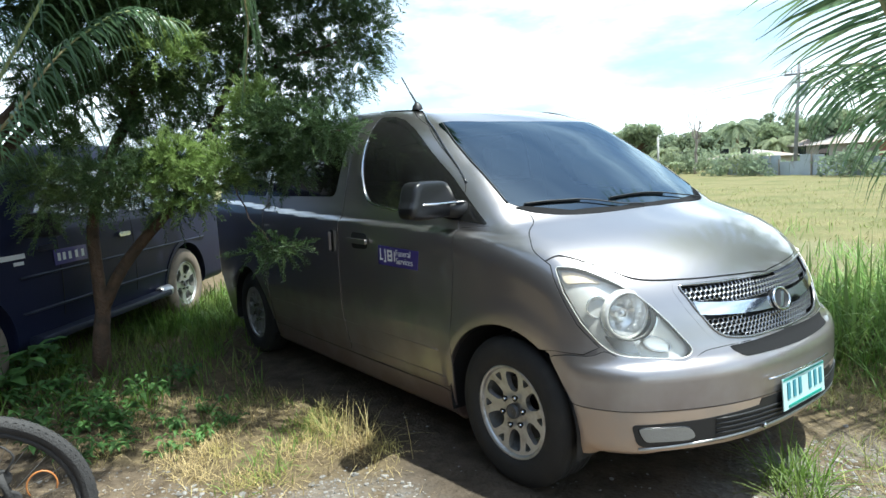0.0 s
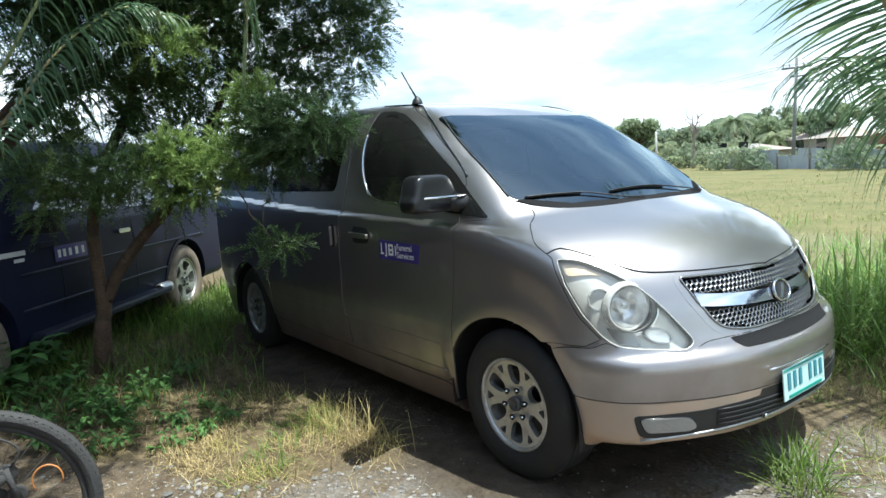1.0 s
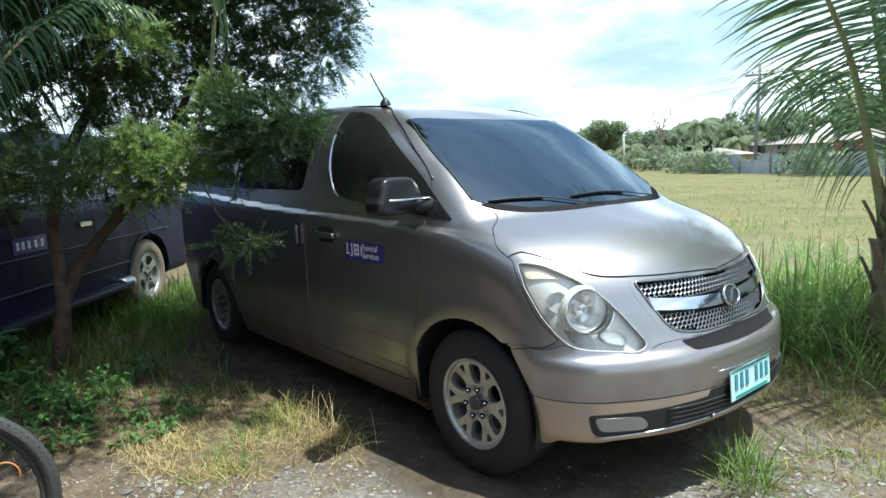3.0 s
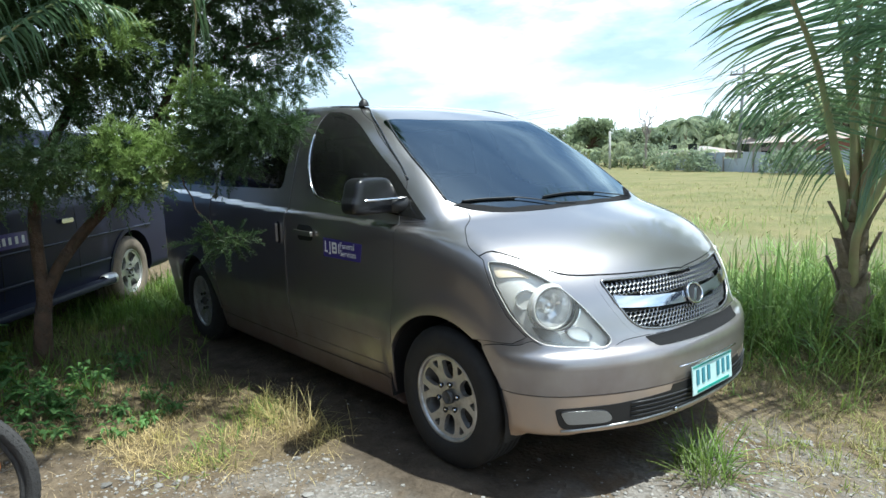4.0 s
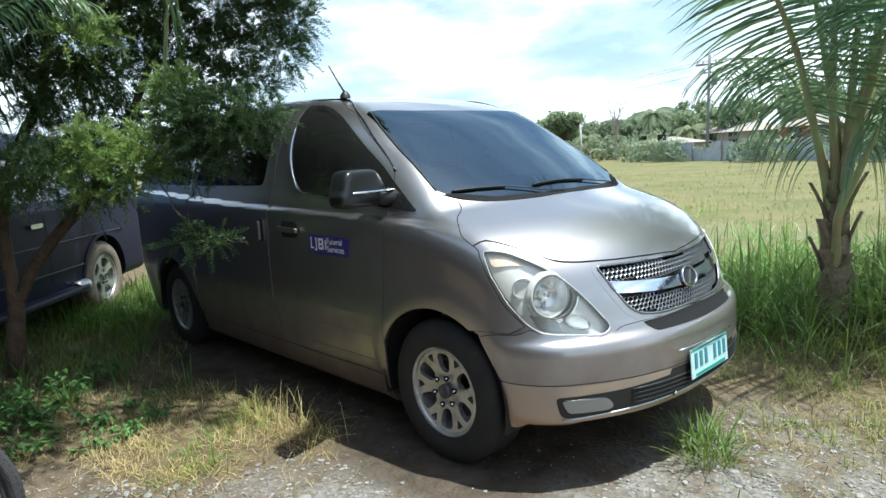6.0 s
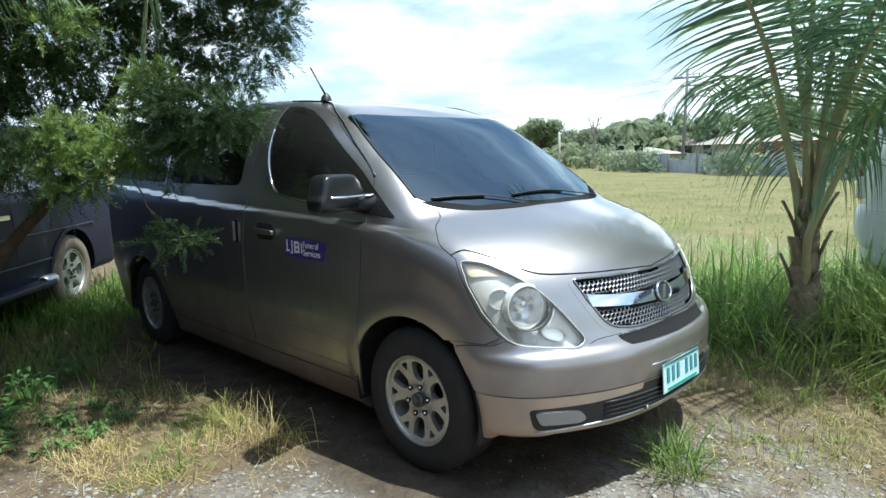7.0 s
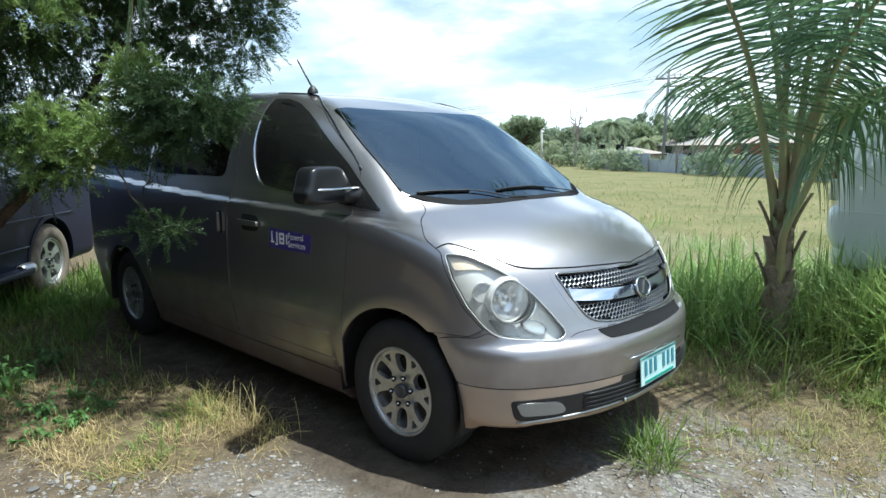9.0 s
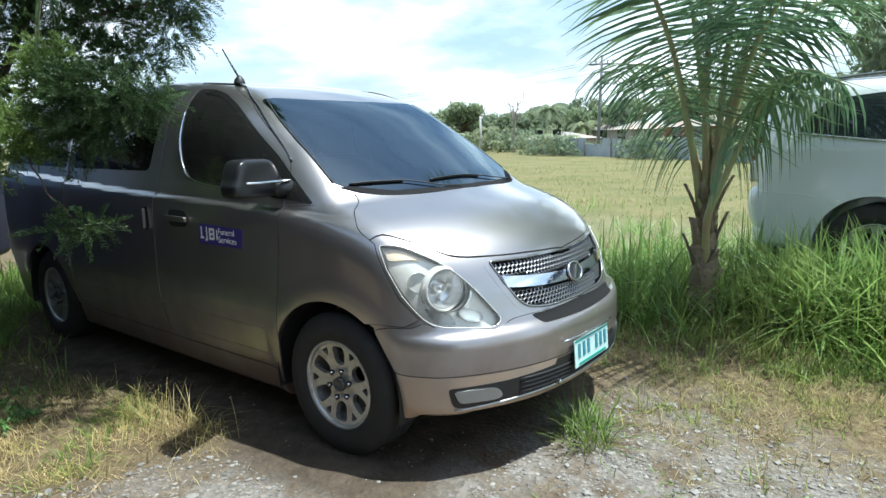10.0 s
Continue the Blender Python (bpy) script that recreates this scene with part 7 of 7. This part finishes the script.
# pole with crossarm, transformer and wires
POLEGREY = material("weathered_pole", (0.20, 0.20, 0.21), 0.9, var=0.2, scale=3)
pole = thing("utility_pole", pose(-18.3, 43.4, 0, 0, 1.5, 0), "grey utility pole with a crossarm and a transformer", "utility pole")
part("post", tube([(0, 0, -0.2), (0, 0, 7.2)], [0.13, 0.09], 12), POLEGREY, pole, smooth=True)
part("crossarm", box((-0.95, -0.06, 6.50), (0.95, 0.06, 6.62)), POLEGREY, pole)
part("second_arm", box((-0.4, -0.05, 5.95), (0.7, 0.05, 6.05)), POLEGREY, pole)
part("transformer", lathe([(5.10, 0.001), (5.10, 0.19), (5.15, 0.21), (5.75, 0.21), (5.85, 0.14), (5.85, 0.001)], 18, axis="z", at=(0.42, -0.1, 0)), SHEET, pole, "grey transformer can", smooth=True)
for x in (-0.85, -0.45, 0.45, 0.85):
    part("insulator", lathe([(6.62, 0.04), (6.74, 0.06), (6.78, 0.035), (6.86, 0.045), (6.90, 0.001)], 10, axis="z", at=(x, 0, 0)), CONCRETE, pole, smooth=True)
for k, (z, dx) in enumerate(((6.8, -0.85), (6.8, 0.85), (6.05, 0.6), (4.9, 0.0))):
    for tx, ty, tz in ((-75, 66, 7.0), (22, 30, 6.05)):
        a, b = Vector((-18.1 + dx, 43.4, z)), Vector((tx, ty, tz - 0.4 * k))
        pts = [a.lerp(b, t / 12) - Vector((0, 0, 2.0 * (t / 12) * (1 - t / 12))) for t in range(13)]
        tagged(part("power_line", tube(pts, 0.013, 4), PLASTIC, None), "thin dark overhead wire running to the pole", "cable", "overhead wires")


def house(x, y, w, d, h, rise, yaw, wall, roof, label):
    hs = thing("house", pose(x, y, 0, 0, 0, yaw), label, "house", "houses beyond the fence")
    part("wall", box((-w / 2, -d / 2, -0.1), (w / 2, d / 2, h)), wall, hs)
    bm = bmesh.new()
    e = 0.5
    v = [bm.verts.new(q) for q in ((-w / 2 - e, -d / 2 - e, h - 0.1), (w / 2 + e, -d / 2 - e, h - 0.1), (w / 2 + e, d / 2 + e, h - 0.1), (-w / 2 - e, d / 2 + e, h - 0.1), (-w / 2 + d * 0.35, 0, h + rise), (w / 2 - d * 0.35, 0, h + rise))]
    for f in ((0, 1, 5, 4), (1, 2, 5), (2, 3, 4, 5), (3, 0, 4), (3, 2, 1, 0)):
        bm.faces.new([v[i] for i in f])
    bmesh.ops.recalc_face_normals(bm, faces=bm.faces)
    part("roof", bm, roof, hs, "shallow sheet roof")
    k = 0
    while -w / 2 + 1.0 + k * 2.4 < w / 2 - 0.8:
        cx = -w / 2 + 1.4 + k * 2.4
        win = part("window", box((cx - 0.5, -d / 2 - 0.03, 0.9), (cx + 0.5, -d / 2 + 0.03, 2.0)), DARKGLASS, hs)
        part("window_frame", box((cx - 0.58, -d / 2 - 0.05, 0.82), (cx + 0.58, -d / 2 - 0.032, 0.9)), CONCRETE, win)
        k += 1
    return hs


house(-21.5, 57.5, 5.0, 4.5, 2.0, 0.9, -24, WALLPALE, ROOFPALE, "low pale house with a shallow sheet roof")
house(-14.0, 55.5, 5.0, 4.5, 2.1, 0.8, -24, BRICKRED, ROOFPALE, "low red-walled house with a pale roof")
house(-25.5, 51.5, 4.5, 4, 1.3, 0.5, -20, WALLPALE, ROOFPALE, "low shed with a rusty sheet roof")
# fence of upright sheets on posts
pts = [Vector((-23, 43.3, 0)), Vector((-16, 39.0, 0)), Vector((-8, 34.0, 0)), Vector((6, 25.5, 0))]
fence = thing("sheet_fence", pose(0, 0, 0), "weathered grey sheet fence on posts along the field", "fence")
k = 0
for a, b in zip(pts, pts[1:]):
    n = int((b - a).length / 0.95)
    for j in range(n):
        p, q = a.lerp(b, j / n), a.lerp(b, (j + 0.985) / n)
        d = (q - p)
        yaw = math.degrees(math.atan2(d.y, d.x))
        hgt = 1.08 + 0.22 * math.sin(k * 1.7) + 0.08 * math.sin(k * 5.1)
        part("sheet", box((0, -0.015, 0.02), (d.length, 0.015, hgt), m=pose(p.x, p.y, 0, rng.uniform(-3, 3), rng.uniform(-1, 1), yaw)), SHEET, fence)
        if k % 3 == 0:
            part("post", tube([(p.x, p.y - 0.08, -0.1), (p.x, p.y - 0.08, hgt + 0.15)], 0.05, 6), DEADWOOD, fence)
        k += 1
post = thing("lone_post", pose(-31.8, 47.6, 0), "pale wooden post among the bushes", "post")
part("post", tube([(0, 0, -0.1), (0, 0, 3.4)], [0.11, 0.09], 8), CONCRETE, post, smooth=True)

# plain unseen wall added behind the camera, dark for the van's flank to reflect
DUSK = material("unseen_dark_wall", (0.075, 0.075, 0.078), 0.9, var=0.3, scale=1.5, second=(0.05, 0.048, 0.045), sscale=0.8)
tagged(part("unseen_wall_south", box((-14, -4.2, -0.2), (9.0, -3.9, 4.0)), DUSK), "plain dark wall added out of view for the van to reflect", "wall", kind="structure")

# ---- bicycle ----
BIKEBLACK = material("black_bicycle_tyre", (0.045, 0.043, 0.042), 0.8, var=0.25, scale=30, bump=0.3, bscale=140)
STEEL = material("dull_steel", (0.30, 0.29, 0.28), 0.35, 0.9, var=0.2, scale=20)
bike = thing("bicycle", pose(-0.50, -1.94, 0.0, 0, 0, -100), "bicycle standing on its wheels, seen by a knobbly tyre", "bicycle")


def bike_wheel(at):
    w = new("wheel")
    w.parent = bike
    w.matrix_basis = Matrix.Translation(at)
    part("tyre", lathe([(0.026 * math.cos(t), 0.345 + 0.027 * math.sin(t)) for t in np.linspace(0, 2 * math.pi, 15)], 72), BIKEBLACK, w, smooth=True)
    bm = bmesh.new()
    for k in range(90):
        for s in (-1, 0, 1):
            a = 2 * math.pi * (k + 0.5 * (s == 0)) / 90
            r = 0.371 - 0.008 * abs(s)
            m = pose(math.cos(a) * r, s * 0.016, math.sin(a) * r, 0, -math.degrees(a), 0)
            bmesh.ops.create_cube(bm, size=1, matrix=m @ Matrix.Diagonal((0.003, 0.009, 0.010, 1)))
    tagged(part("tread_knobs", bm, BIKEBLACK, w), kind="stuff")
    part("rim", lathe([(-0.012, 0.322), (-0.012, 0.305), (0.012, 0.305), (0.012, 0.322), (-0.012, 0.322)], 60), BIKEBLACK, w, smooth=True)
    part("hub", lathe([(-0.06, 0.001), (-0.06, 0.012), (-0.035, 0.014), (-0.032, 0.030), (-0.026, 0.030), (-0.02, 0.016), (0.02, 0.016), (0.026, 0.030), (0.032, 0.030), (0.035, 0.014), (0.06, 0.012), (0.06, 0.001)], 18), STEEL, w, smooth=True)
    for k in range(28):
        a, b = 2 * math.pi * k / 28, 2 * math.pi * (k + (2.5 if k % 2 else -2.5)) / 28
        s = 0.028 if (k // 2) % 2 else -0.028
        part("spoke", tube([(math.cos(b) * 0.028, s, math.sin(b) * 0.028), (math.cos(a) * 0.306, 0, math.sin(a) * 0.306)], 0.0013, 4), STEEL, w)
    return w


bike_wheel((0, 0, 0.372))
bike_wheel((1.08, 0, 0.372))
part("sprocket", lathe([(0.020, 0.02), (0.020, 0.125), (0.032, 0.125), (0.034, 0.10), (0.046, 0.095), (0.046, 0.02)], 24, at=(0, 0, 0.372)), BIKEBLACK, bike)
for a, b, r in (((0, 0.06, 0.372), (0.45, 0.03, 0.33), 0.009), ((0, -0.06, 0.372), (0.45, -0.03, 0.33), 0.009), ((0, 0.06, 0.372), (0.28, 0.02, 0.85), 0.008), ((0, -0.06, 0.372), (0.28, -0.02, 0.85), 0.008), ((0.45, 0, 0.33), (0.26, 0, 0.95), 0.016), ((0.45, 0, 0.33), (0.95, 0, 0.82), 0.018), ((0.28, 0, 0.85), (0.93, 0, 0.92), 0.015), ((1.08, 0.05, 0.372), (0.94, 0.03, 0.80), 0.011), ((1.08, -0.05, 0.372), (0.94, -0.03, 0.80), 0.011), ((0.95, 0, 0.80), (0.90, 0, 1.02), 0.016), ((0.90, -0.3, 1.04), (0.90, 0.3, 1.04), 0.011)):
    part("frame_tube", tube([a, b], r, 10), BIKEBLACK, bike, smooth=True)
part("saddle", box((0.12, -0.06, 0.94), (0.38, 0.06, 0.99)), BIKEBLACK, bike, bevel=0.02)
part("chain", tube([tuple(v) for v in spline([(0.0, 0.04, 0.425), (0.45, 0.04, 0.42), (0.52, 0.04, 0.33), (0.45, 0.04, 0.24), (0.0, 0.04, 0.315)], 5)], 0.005, 5), BIKEBLACK, bike, smooth=True)
part("derailleur", box((0.0, 0.03, 0.20), (0.06, 0.06, 0.34)), BIKEBLACK, bike, bevel=0.01)
CABLE = material("orange_cable", (0.50, 0.20, 0.06), 0.5)
part("cable_loop", tube([(-0.215 + 0.045 * math.cos(t), 0.05, 0.475 + 0.05 * math.sin(t)) for t in np.linspace(-0.6, 3.6, 14)], 0.003, 6), CABLE, bike, "thin orange cable loop", smooth=True)
gear = new("derailleur_cage")
gear.parent = bike
for x, z in ((-0.105, 0.53), (-0.125, 0.45)):
    part("jockey_wheel", lathe([(0.048, 0.004), (0.048, 0.026), (0.051, 0.031), (0.057, 0.031), (0.060, 0.026), (0.060, 0.004)], 18, at=(x, 0, z)), BIKEBLACK, gear)
for y in (0.042, 0.064):
    part("cage_plate", tube([(-0.10, y, 0.545), (-0.115, y, 0.49), (-0.128, y, 0.435)], [0.014, 0.010, 0.014], 8), BIKEBLACK, gear, smooth=True)
part("knuckle", tube([(-0.105, 0.05, 0.53), (-0.06, 0.06, 0.50), (-0.01, 0.06, 0.42)], [0.026, 0.022, 0.018], 10), BIKEBLACK, gear, smooth=True)
part("brake_disc", lathe([(0.052, 0.055), (0.052, 0.10), (0.056, 0.10), (0.056, 0.055)], 32, at=(0, 0, 0.372)), STEEL, bike, "dull steel brake disc")
part("brake_cable", tube([tuple(v) for v in spline([(-0.12, 0.06, 0.55), (-0.15, 0.07, 0.60), (-0.08, 0.07, 0.66), (0.05, 0.05, 0.66), (0.2, 0.03, 0.80)], 6)], 0.004, 6), BIKEBLACK, bike, smooth=True)
